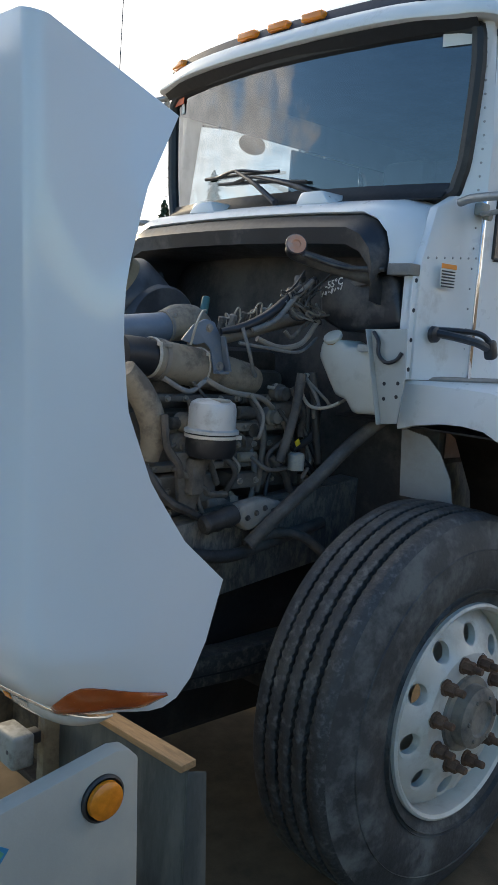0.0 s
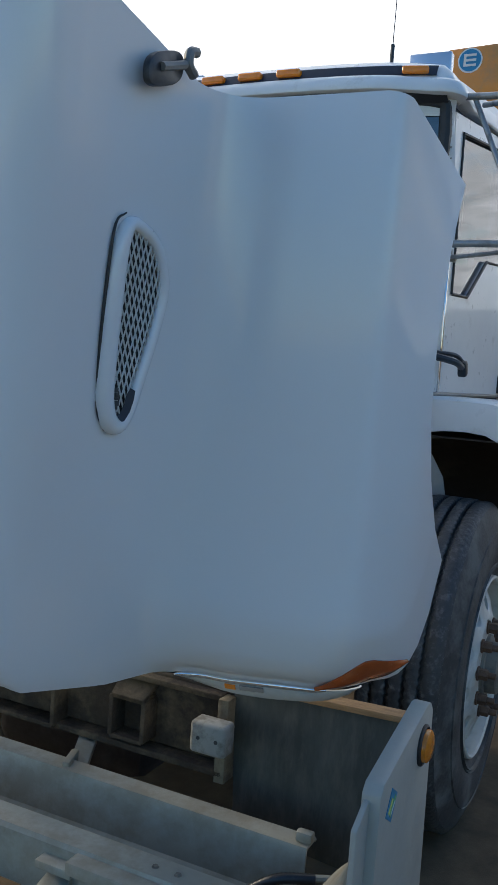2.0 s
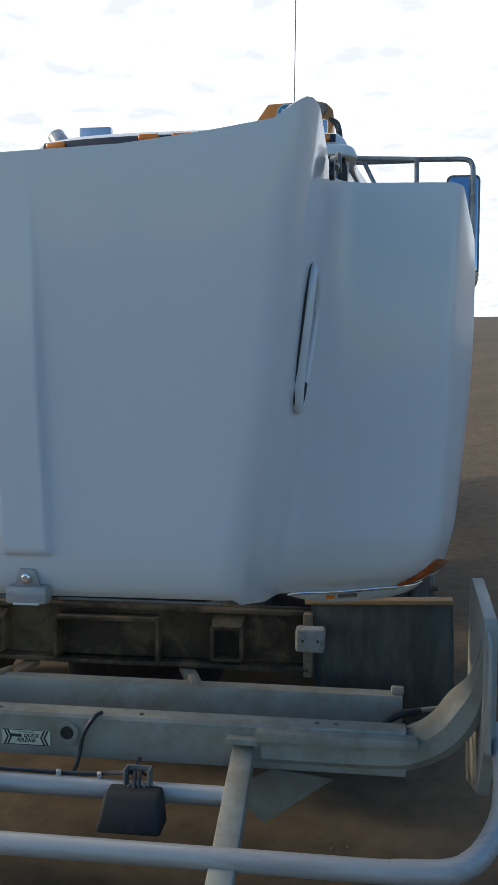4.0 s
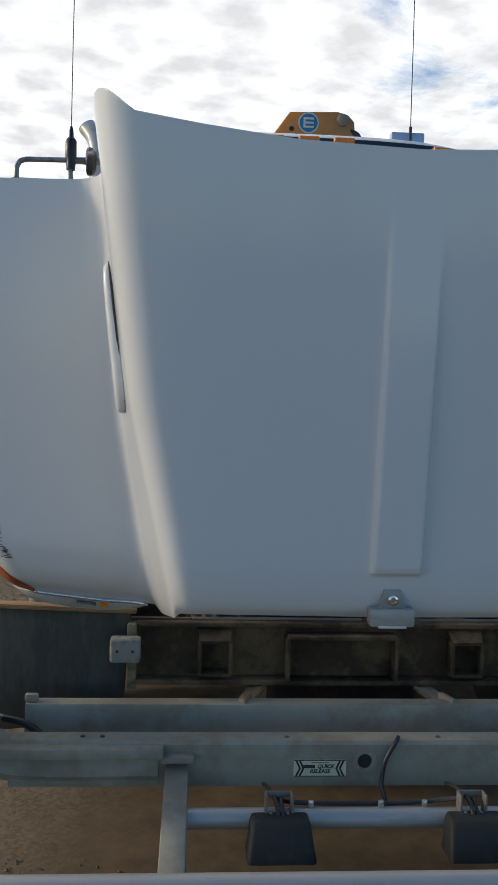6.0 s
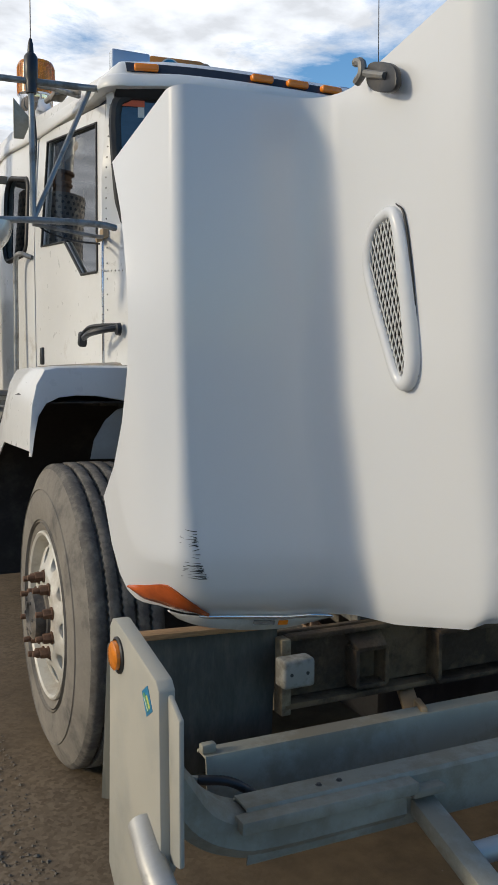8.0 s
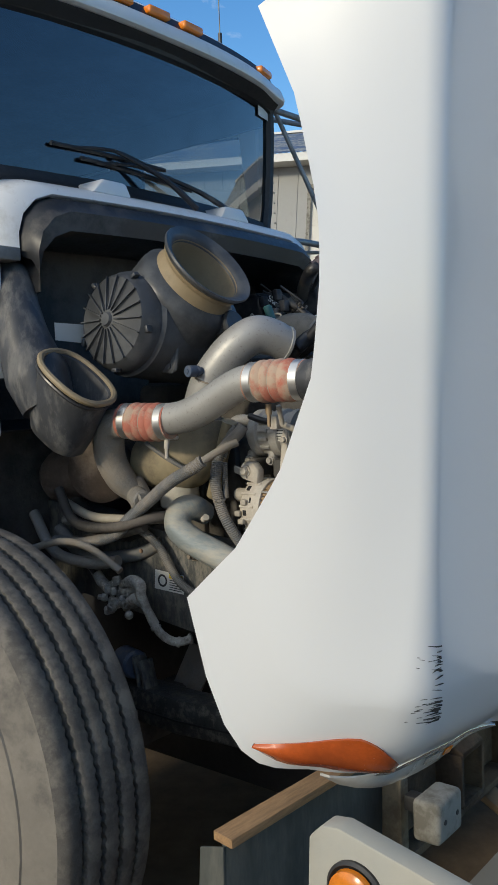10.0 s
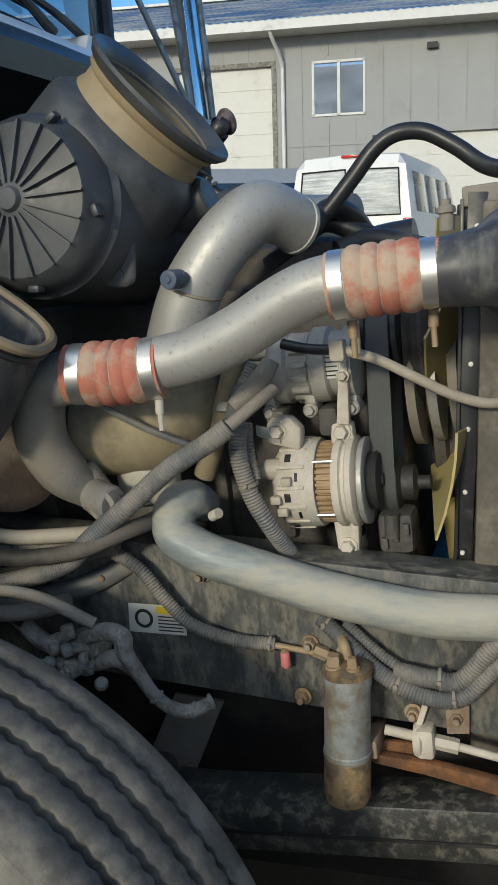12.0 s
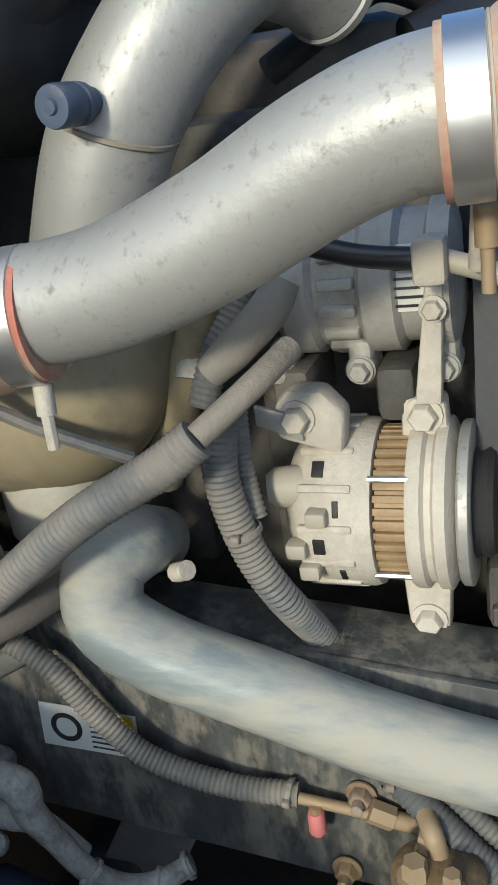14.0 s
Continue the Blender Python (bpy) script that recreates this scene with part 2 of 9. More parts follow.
    dryer=material("weathered_canister", (0.30, 0.32, 0.32), 0.45, metal=0.2, vary=0.3, scale=9, dirt=(0.15, 0.105, 0.052), dirt_amount=0.43, dirt_scale=13, bump=0.1),
    fan=material("yellowed_fan_blade", (0.46, 0.38, 0.16), 0.55, vary=0.15, dirt=(0.3, 0.26, 0.18), dirt_amount=0.2),
    ring=material("tan_rubber_ring", (0.30, 0.235, 0.14), 0.55, vary=0.15, dirt=(0.16, 0.13, 0.09), dirt_amount=0.3),
    paper=material("white_label", (0.70, 0.69, 0.64), 0.5, vary=0.05, dirt=(0.45, 0.4, 0.33), dirt_amount=0.08),
    ink=material("black_ink", (0.03, 0.03, 0.03), 0.5, vary=0.1),
    green=material("green_print", (0.10, 0.30, 0.18), 0.5, vary=0.1),
    blue=material("blue_print", (0.03, 0.20, 0.36), 0.45, vary=0.1),
    yellow=material("yellow_label", (0.75, 0.58, 0.03), 0.5, vary=0.08),
    orange_print=material("orange_print", (0.85, 0.28, 0.03), 0.5, vary=0.08),
    red=material("red_lens", (0.5, 0.015, 0.01), 0.25, vary=0.1, coat=0.4),
    pink=material("pink_cap", (0.62, 0.20, 0.20), 0.6, vary=0.1, dirt=(0.4, 0.3, 0.25), dirt_amount=0.2),
    tank=material("yellowed_tank", (0.60, 0.58, 0.50), 0.4, vary=0.06, dirt=(0.32, 0.28, 0.22), dirt_amount=0.2),
    crane=material("orange_crane_paint", (0.62, 0.235, 0.035), 0.4, vary=0.1, scale=5, dirt=(0.3, 0.2, 0.1), dirt_amount=0.15, coat=0.2),
    cream=material("grimy_cream_box", (0.27, 0.265, 0.235), 0.6, vary=0.10, dirt=(0.11, 0.10, 0.08), dirt_amount=0.4, dirt_scale=12),
    wood=material("raw_wood_edge", (0.31, 0.185, 0.085), 0.8, vary=0.3, scale=20, stretch=(1, 8, 8), bump=0.2),
    siding=material("grey_siding", (0.34, 0.345, 0.34), 0.65, vary=0.04, scale=2, dirt=(0.27, 0.26, 0.25), dirt_amount=0.1, dirt_scale=1),
    trim=material("white_building_trim", (0.68, 0.68, 0.66), 0.5, vary=0.05, dirt=(0.45, 0.42, 0.38), dirt_amount=0.1),
    door_panel=material("cream_roller_door", (0.66, 0.65, 0.60), 0.5, vary=0.04, dirt=(0.5, 0.47, 0.42), dirt_amount=0.1),
    roof=material("peeling_blue_roof", (0.060, 0.105, 0.20), 0.55, vary=0.25, scale=1.5, dirt=(0.42, 0.41, 0.36), dirt_amount=0.40, dirt_scale=1.1, stretch=(1, 0.55, 5), rand=0.12),
    van=material("van_white_paint", (0.74, 0.74, 0.73), 0.3, vary=0.03, coat=0.4, dirt=(0.5, 0.47, 0.42), dirt_amount=0.05),
    leaf=material("dark_conifer", (0.030, 0.055, 0.022), 0.8, vary=0.4, scale=2),
    bark=material("bark", (0.10, 0.075, 0.055), 0.9, vary=0.3, bump=0.3),
)


def glass(name, tint, gloss=0.06, rough=0.0):
    """A pane that shows what is behind it, dimmed by its tint, under a clear gloss that grows at a slant."""
    m = bpy.data.materials.new(name)
    m.use_nodes = True
    n, l = m.node_tree.nodes, m.node_tree.links
    n.clear()
    o = n.new("ShaderNodeOutputMaterial")
    t = n.new("ShaderNodeBsdfTransparent")
    t.inputs[0].default_value = (*tint, 1)
    g = n.new("ShaderNodeBsdfGlossy")
    g.inputs["Roughness"].default_value = rough
    lw = n.new("ShaderNodeLayerWeight")
    lw.inputs["Blend"].default_value = 0.5
    po = n.new("ShaderNodeMath")
    po.operation = "POWER"
    po.inputs[1].default_value = 5.0
    l.new(lw.outputs["Facing"], po.inputs[0])
    ma = n.new("ShaderNodeMath")
    ma.operation = "MULTIPLY_ADD"
    ma.inputs[1].default_value = 1.0 - gloss
    ma.inputs[2].default_value = gloss
    l.new(po.outputs[0], ma.inputs[0])
    x = n.new("ShaderNodeMixShader")
    l.new(ma.outputs[0], x.inputs[0])
    l.new(t.outputs[0], x.inputs[1])
    l.new(g.outputs[0], x.inputs[2])
    l.new(x.outputs[0], o.inputs[0])
    return m


M["glass"] = glass("tinted_glass", (0.66, 0.72, 0.76), 0.17)
M["pane_glass"] = glass("window_pane", (0.55, 0.60, 0.66), 0.22)
M["dark_glass"] = glass("dark_glass", (0.46, 0.50, 0.52), 0.15)


def ground_material():
    m = bpy.data.materials.new("packed_dirt_and_gravel")
    m.use_nodes = True
    n, l = m.node_tree.nodes, m.node_tree.links
    b = n["Principled BSDF"]
    tc = n.new("ShaderNodeTexCoord")
    cols = []
    for s, lo, hi in ((0.45, (0.064, 0.044, 0.021), (0.132, 0.090, 0.046)), (9.0, (0.045, 0.031, 0.016), (0.150, 0.104, 0.056))):
        x = n.new("ShaderNodeTexNoise")
        x.inputs["Scale"].default_value = s
        x.inputs["Detail"].default_value = 9
        x.inputs["Roughness"].default_value = 0.65
        l.new(tc.outputs["Object"], x.inputs["Vector"])
        mx = n.new("ShaderNodeMix")
        mx.data_type = "RGBA"
        mr = n.new("ShaderNodeMapRange")
        mr.inputs["From Min"].default_value, mr.inputs["From Max"].default_value = 0.35, 0.65
        l.new(x.outputs[0], mr.inputs["Value"])
        l.new(mr.outputs[0], mx.inputs[0])
        mx.inputs[6].default_value, mx.inputs[7].default_value = (*lo, 1), (*hi, 1)
        cols.append(mx.outputs[2])
    mx = n.new("ShaderNodeMix")
    mx.data_type = "RGBA"
    mx.inputs[0].default_value = 0.5
    l.new(cols[0], mx.inputs[6])
    l.new(cols[1], mx.inputs[7])
    # pale crushed gravel beside the truck's track, sunlight partly put into its colour
    sp = n.new("ShaderNodeSeparateXYZ")
    l.new(tc.outputs["Object"], sp.inputs[0])
    wob = n.new("ShaderNodeTexNoise")
    wob.inputs["Scale"].default_value = 0.8
    wob.inputs["Detail"].default_value = 6
    l.new(tc.outputs["Object"], wob.inputs["Vector"])
    off = n.new("ShaderNodeMath")
    off.operation = "MULTIPLY_ADD"
    off.inputs[1].default_value = 3.0
    l.new(wob.outputs[0], off.inputs[0])
    l.new(sp.outputs[0], off.inputs[2])
    edge = n.new("ShaderNodeMapRange")
    for key, val in (("From Min", 1.0), ("From Max", -0.6), ("To Min", 0.0), ("To Max", 1.0)):
        edge.inputs[key].default_value = val
    l.new(off.outputs[0], edge.inputs["Value"])
    pebble = n.new("ShaderNodeTexVoronoi")
    pebble.inputs["Scale"].default_value = 70
    l.new(tc.outputs["Object"], pebble.inputs["Vector"])
    shade = n.new("ShaderNodeMix")
    shade.data_type = "RGBA"
    shade.inputs[6].default_value, shade.inputs[7].default_value = (0.12, 0.086, 0.052, 1), (0.27, 0.205, 0.135, 1)
    gray = n.new("ShaderNodeSeparateColor")
    l.new(pebble.outputs["Color"], gray.inputs[0])
    l.new(gray.outputs[0], shade.inputs[0])
    lay = n.new("ShaderNodeMix")
    lay.data_type = "RGBA"
    l.new(edge.outputs[0], lay.inputs[0])
    l.new(mx.outputs[2], lay.inputs[6])
    l.new(shade.outputs[2], lay.inputs[7])
    l.new(lay.outputs[2], b.inputs["Base Color"])
    b.inputs["Roughness"].default_value = 0.92
    v = n.new("ShaderNodeTexVoronoi")
    v.inputs["Scale"].default_value = 210
    l.new(tc.outputs["Object"], v.inputs["Vector"])
    x = n.new("ShaderNodeTexNoise")
    x.inputs["Scale"].default_value = 22
    x.inputs["Detail"].default_value = 8
    l.new(tc.outputs["Object"], x.inputs["Vector"])
    ad = n.new("ShaderNodeMath")
    l.new(v.outputs["Distance"], ad.inputs[0])
    l.new(x.outputs[0], ad.inputs[1])
    bp = n.new("ShaderNodeBump")
    bp.inputs["Strength"].default_value = 0.08
    bp.inputs["Distance"].default_value = 0.010
    l.new(ad.outputs[0], bp.inputs["Height"])
    l.new(bp.outputs[0], b.inputs["Normal"])
    return m


M["ground"] = ground_material()
M["bluepipe"] = material("blue_grey_pipe_paint", (0.15, 0.19, 0.24), 0.42, vary=0.2, scale=5, dirt=(0.27, 0.25, 0.22), dirt_amount=0.18, dirt_scale=9)
M["tancast"] = material("heat_tanned_casting", (0.33, 0.28, 0.21), 0.75, vary=0.25, scale=7, dirt=(0.07, 0.062, 0.055), dirt_amount=0.33, dirt_scale=7, bump=0.2)
M["mesh_wire"] = material("white_painted_wire", (0.60, 0.61, 0.60), 0.45, vary=0.1, dirt=(0.3, 0.28, 0.25), dirt_amount=0.15, dirt_scale=30)
M["dull_can"] = material("dull_silver_can", (0.50, 0.51, 0.50), 0.38, metal=0.2, vary=0.06, dirt=(0.33, 0.31, 0.28), dirt_amount=0.2, dirt_scale=14)
M["lamp_lens"] = material("clouded_lens", (0.50, 0.49, 0.45), 0.15, vary=0.12, scale=14, coat=0.8, dirt=(0.3, 0.27, 0.22), dirt_amount=0.2)
M["tan_boot"] = material("tan_dusty_boot", (0.30, 0.25, 0.155), 0.7, vary=0.2, scale=7, dirt=(0.15, 0.125, 0.09), dirt_amount=0.3, dirt_scale=8)
M["alloy"] = material("dull_alloy_casting", (0.40, 0.385, 0.35), 0.6, metal=0.1, vary=0.15, scale=14, dirt=(0.26, 0.235, 0.195), dirt_amount=0.34, dirt_scale=14, bump=0.2, bump_scale=160)
M["cream_plate"] = material("cream_painted_plate", (0.55, 0.53, 0.41), 0.5, vary=0.05, dirt=(0.38, 0.35, 0.27), dirt_amount=0.15, dirt_scale=12)
M["old_paper"] = material("yellowed_label", (0.60, 0.60, 0.44), 0.5, vary=0.05, dirt=(0.4, 0.36, 0.25), dirt_amount=0.12, dirt_scale=30)
M["marker_amber"] = material("dark_amber_lens", (0.66, 0.20, 0.012), 0.22, vary=0.2, scale=60, coat=0.4)
M["cap_rim"] = material("dull_purple_brown_rubber", (0.085, 0.065, 0.075), 0.6, vary=0.2, scale=30, dirt=(0.2, 0.165, 0.165), dirt_amount=0.3, dirt_scale=30)
M["milky"] = material("milky_tank", (0.50, 0.50, 0.44), 0.42, vary=0.06, dirt=(0.33, 0.31, 0.26), dirt_amount=0.2, dirt_scale=5)
M["panel_grey"] = material("dull_white_panel", (0.40, 0.41, 0.38), 0.55, vary=0.06, dirt=(0.26, 0.25, 0.22), dirt_amount=0.2, dirt_scale=6)
M["red_print"] = material("red_orange_sticker", (0.72, 0.13, 0.045), 0.5, vary=0.08)
M["spring"] = material("grimy_spring_steel", (0.038, 0.040, 0.039), 0.42, vary=0.4, scale=18, dirt=(0.19, 0.175, 0.145), dirt_amount=0.27, dirt_scale=38, bump=0.2, bump_scale=90)
M["lime"] = material("lime_label", (0.50, 0.54, 0.14), 0.5, vary=0.08)
M["teal"] = material("teal_connector", (0.05, 0.16, 0.16), 0.5, vary=0.2)
M["mirror_arm"] = material("weathered_arm_metal", (0.30, 0.305, 0.30), 0.42, metal=0.55, vary=0.12, scale=8, dirt=(0.12, 0.11, 0.10), dirt_amount=0.25, dirt_scale=14)
M["muffler"] = material("heat_greyed_steel", (0.30, 0.29, 0.265), 0.55, metal=0.35, vary=0.15, scale=5, dirt=(0.17, 0.145, 0.12), dirt_amount=0.30, dirt_scale=5, stretch=(4, 4, 1))
M["beacon_lens"] = material("clear_amber_dome", (0.95, 0.36, 0.02), 0.25, vary=0.06, scale=20, trans=0.55, coat=0.3)
M["dull_dome"] = material("dull_bright_dome", (0.52, 0.52, 0.50), 0.30, metal=0.75, vary=0.06, dirt=(0.35, 0.33, 0.30), dirt_amount=0.2, dirt_scale=12)
M["mirror_shell"] = material("polished_mirror_shell", (0.46, 0.56, 0.66), 0.12, metal=0.9, vary=0.05, dirt=(0.3, 0.29, 0.27), dirt_amount=0.08, dirt_scale=8)
M["roof_metal"] = material("bright_roof_box", (0.66, 0.68, 0.70), 0.26, metal=0.7, vary=0.02, scale=2, rough_vary=0.02)
M["tan_dirt"] = material("tan_dirt_film", (0.22, 0.18, 0.115), 0.9, vary=0.3, scale=10, dirt=(0.09, 0.066, 0.04), dirt_amount=0.33, dirt_scale=14, bump=0.25)
M["lamp_black"] = material("matt_black_housing", (0.016, 0.017, 0.016), 0.72, vary=0.2, scale=14, dirt=(0.06, 0.055, 0.045), dirt_amount=0.25, dirt_scale=8)
M["stone"] = material("gravel_stone", (0.19, 0.158, 0.118), 0.9, vary=0.25, scale=30, bump=0.2)

# ---- building helpers ----
def V(*a):
    return Vector(a[0]) if len(a) == 1 else Vector(a)


def part(name, bm, mat, parent=None, label="", sharp=38):
    """Links a bmesh as one mesh object under a thing or a part, its vertices given in the world."""
    me = bpy.data.meshes.new(name)
    bmesh.ops.recalc_face_normals(bm, faces=bm.faces)
    bm.to_mesh(me)
    bm.free()
    me.materials.append(M[mat] if isinstance(mat, str) else mat)
    me.shade_smooth()
    me.set_sharp_from_angle(angle=radians(sharp))
    ob = new(name, me)
    if parent is not None:
        ob.parent = parent
        if parent.type == "EMPTY":
            ob.matrix_parent_inverse = parent.matrix_basis.inverted()
    if label:
        ob["label"] = label
    return ob


def thing(name, at, label, category, group="", kind=""):
    ob = new(name)
    ob.empty_display_size = 0.1
    ob.matrix_basis = Matrix.Translation(at)
    return tagged(ob, label, category, group, kind)


def B():
    return bmesh.new()


def box(bm, c, s, bev=0.004, rot=None, seg=2):
    """A box of size s about c, turned by rot, with rounded edges."""
    m = Matrix.LocRotScale(V(c), Euler([radians(a) for a in rot]) if rot else None, V(s))
    r = bmesh.ops.create_cube(bm, size=1.0, matrix=m)
    if bev:
        bmesh.ops.bevel(bm, geom=list({e for v in r["verts"] for e in v.link_edges}), offset=min(bev, min(s) * 0.45), segments=seg, profile=0.5, affect="EDGES")
    return bm


def frame_of(d):
    d = d.normalized()
    u = d.cross(V(0, 0, 1))
    if u.length < 1e-3:
        u = V(1, 0, 0)
    u.normalize()
    return u, d.cross(u).normalized()


def cyl(bm, a, b, r, r2=None, n=20, cap=True, bev=0.0):
    """A round bar from a to b."""
    a, b = V(a), V(b)
    r2 = r if r2 is None else r2
    prof = [(r, 0.0), (r2, 1.0)] if not bev else [(r - bev, 0.0), (r, bev / (b - a).length), (r2, 1 - bev / (b - a).length), (r2 - bev, 1.0)]
    return lathe(bm, a, b - a, [(p, h * (b - a).length) for p, h in prof], n, cap)


def lathe(bm, o, axis, prof, n=28, cap=True):
    """A turned shape: (radius, height along the axis) pairs."""
    o, axis = V(o), V(axis).normalized()
    u, w = frame_of(axis)
    rings = []
    for r, h in prof:
        rings.append([bm.verts.new(o + axis * h + (u * math.cos(k * math.tau / n) + w * math.sin(k * math.tau / n)) * max(r, 1e-4)) for k in range(n)])
    for p, q in zip(rings, rings[1:]):
        for k in range(n):
            bm.faces.new((p[k], p[(k + 1) % n], q[(k + 1) % n], q[k]))
    if cap:
        bm.faces.new(rings[0][::-1])
        bm.faces.new(rings[-1])
    return bm


def curve_points(pts, sub=6):
    """A smooth line through the points (Catmull-Rom)."""
    pts = [V(p) for p in pts]
    if len(pts) < 3:
        return [pts[0].lerp(pts[-1], k / sub) for k in range(sub + 1)]
    q = [pts[0] * 2 - pts[1]] + pts + [pts[-1] * 2 - pts[-2]]
    out = []
    for i in range(1, len(q) - 2):
        a, b, c, d = q[i - 1:i + 3]
        for k in range(sub):
            t = k / sub
            out.append(0.5 * ((2 * b) + (c - a) * t + (2 * a - 5 * b + 4 * c - d) * t * t + (3 * b - a - 3 * c + d) * t ** 3))
    out.append(pts[-1])
    return out


def sweep(bm, pts, r, n=12, sub=6, cap=True, rib=0.0, pitch=0.006):
    """A tube of radius r (one, or one for each point) along a smooth line; rib and pitch make it corrugated."""
    line = curve_points(pts, sub)
    if isinstance(r, (list, tuple)):
        rad = []
        for i in range(len(r) - 1):
            rad += [r[i] + (r[i + 1] - r[i]) * k / sub for k in range(sub)]
        rad.append(r[-1])
    else:
        rad = [r] * len(line)
    if rib:
        fine, frad, acc, flip = [line[0]], [rad[0]], 0.0, False
        total = sum((b - a).length for a, b in zip(line, line[1:]))
        count = max(4, int(total / (pitch / 2)))
        want = [total * k / count for k in range(count + 1)]
        fine, frad, seg, acc = [], [], 0, 0.0
        for k, s in enumerate(want):
            while seg < len(line) - 2 and acc + (line[seg + 1] - line[seg]).length < s:
                acc += (line[seg + 1] - line[seg]).length
                seg += 1
            L = max((line[seg + 1] - line[seg]).length, 1e-6)
            t = min(1.0, (s - acc) / L)
            fine.append(line[seg].lerp(line[seg + 1], t))
            frad.append(rad[seg] + (rad[seg + 1] - rad[seg]) * t + (rib if k % 2 else 0.0))
        line, rad = fine, frad
    d0 = (line[1] - line[0]).normalized()
    u, _ = frame_of(d0)
    rings = []
    for i, p in enumerate(line):
        d = (line[min(i + 1, len(line) - 1)] - line[max(i - 1, 0)]).normalized()
        u = (u - d * u.dot(d)).normalized()
        w = d.cross(u)
        rings.append([bm.verts.new(p + (u * math.cos(k * math.tau / n) + w * math.sin(k * math.tau / n)) * rad[i]) for k in range(n)])
    for p, q in zip(rings, rings[1:]):
        for k in range(n):
            bm.faces.new((p[k], p[(k + 1) % n], q[(k + 1) % n], q[k]))
    if cap:
        bm.faces.new(rings[0][::-1])
        bm.faces.new(rings[-1])
    return bm


def prism(bm, pts, vec, bev=0.0):
    """A flat outline given thickness along vec."""
    vs = [bm.verts.new(V(p)) for p in pts]
    face = bm.faces.new(vs)
    r = bmesh.ops.extrude_face_region(bm, geom=[face])
    up = [v for v in r["geom"] if isinstance(v, bmesh.types.BMVert)]
    bmesh.ops.translate(bm, verts=up, vec=V(vec))
    if bev:
        es = {e for v in vs + up for e in v.link_edges}
        bmesh.ops.bevel(bm, geom=list(es), offset=bev, segments=2, profile=0.5, affect="EDGES")
    return bm


def grid(bm, rows):
    """A sheet through rows of points."""
    vv = [[bm.verts.new(p) for p in row] for row in rows]
    for a, b in zip(vv, vv[1:]):
        for k in range(len(a) - 1):
            bm.faces.new((a[k], a[k + 1], b[k + 1], b[k]))
    return vv


def thicken(bm, t):
    """Gives a sheet thickness inwards, along its normals."""
    bmesh.ops.recalc_face_normals(bm, faces=bm.faces)
    bmesh.ops.solidify(bm, geom=list(bm.faces), thickness=t)
    return bm


def lerp(a, b, t):
    return a + (b - a) * t


def piece(v, *knots):
    """Piecewise linear through (v, value) knots."""
    for (a, x), (b, y) in zip(knots, knots[1:]):
        if v <= b:
            return lerp(x, y, max(0.0, (v - a) / (b - a)))
    return knots[-1][1]


def bolt_head(bm, at, axis, r=0.011, h=0.008):
    at, axis = V(at), V(axis).normalized()
    lathe(bm, at, axis, [(r * 1.35, 0), (r * 1.35, h * 0.25)], 16)
    lathe(bm, at + axis * h * 0.25, axis, [(r, 0), (r, h * 0.8), (r * 0.85, h)], 6)
    return bm

# ---- the truck: a heavy tractor with its hood tipped forward ----
truck = thing("truck", (0, 0, 0), "white heavy truck with its hood tipped forward, engine bare", "truck")
ARCH = ((1.085, -0.895), (1.17, -0.995), (1.28, -1.078), (1.41, -1.138), (1.54, -1.157), (1.62, -1.157), (1.76, -1.13), (1.885, -1.077))


def smooth01(x):
    x = max(0.0, min(1.0, x))
    return x * x * (3 - 2 * x)


def hood_outline(v):
    """Half of the level section of the tipped hood at v (0 its front edge, 1 its rear edge): points, and 0..7 along the outline."""
    yf = piece(v, (0, -1.625), (0.02, -1.655), (0.06, -1.678), (0.12, -1.695), (1, -1.832))
    xc = piece(v, (0, 0.535), (0.45, 0.655), (1, 0.752))
    xj = piece(v, (0, 0.625), (0.45, 0.715), (1, 0.772))
    yd = piece(v, (0, -1.115), (0.03, -1.175), (0.07, -1.215), (0.14, -1.247), (1, -1.314))
    xd = piece(v, (0, 1.03), (0.12, 1.09), (1, 1.135))
    ye = piece(lerp(1.085, 1.885, v), *ARCH)
    xe = lerp(1.178, 1.2, v)
    knots = [V(0, yf, 0), V(xc, yf, 0), V(xj, yd, 0), V(xd, yd, 0), V(xe, ye, 0)]
    radii = [0, lerp(0.07, 0.105, v), 0.11, piece(v, (0, 0.17), (0.05, 0.13), (0.16, 0.060), (0.3, 0.040), (1, 0.040)), 0]
    arcs = []
    for i in (1, 2, 3):
        a, b, c = knots[i - 1:i + 2]
        d1, d2 = (a - b).normalized(), (c - b).normalized()
        half = d1.angle(d2) / 2
        L = min(radii[i] / math.tan(half), 0.46 * (a - b).length, 0.46 * (c - b).length)
        p, q = b + d1 * L, b + d2 * L
        arcs.append([p.lerp(b, t).lerp(b.lerp(q, t), t) for t in [k / 8 for k in range(9)]])
    out = []
    x_end = arcs[0][0].x
    for x in (0.0, 0.025, 0.050, 0.056, 0.060, 0.064, 0.069, 0.085, 0.13, 0.2, 0.28, 0.36):
        out.append((V(x, yf, 0), 0.0 + x / x_end))
    out.append((V(lerp(0.36, x_end, 0.5), yf, 0), lerp(0.36, x_end, 0.5) / x_end))
    ends = [arcs[0], arcs[1], arcs[2]]
    for i, arc in enumerate(ends):
        for k, p in enumerate(arc):
            out.append((p, 1 + 2 * i + k / 8))
        nxt = ends[i + 1][0] if i < 2 else knots[4]
        steps = 8 if i < 2 else 7
        for k in range(1, steps + (1 if i == 2 else 0)):
            out.append((arc[-1].lerp(nxt, k / steps), 2 + 2 * i + k / steps))
    return out


def hood_edges(s):
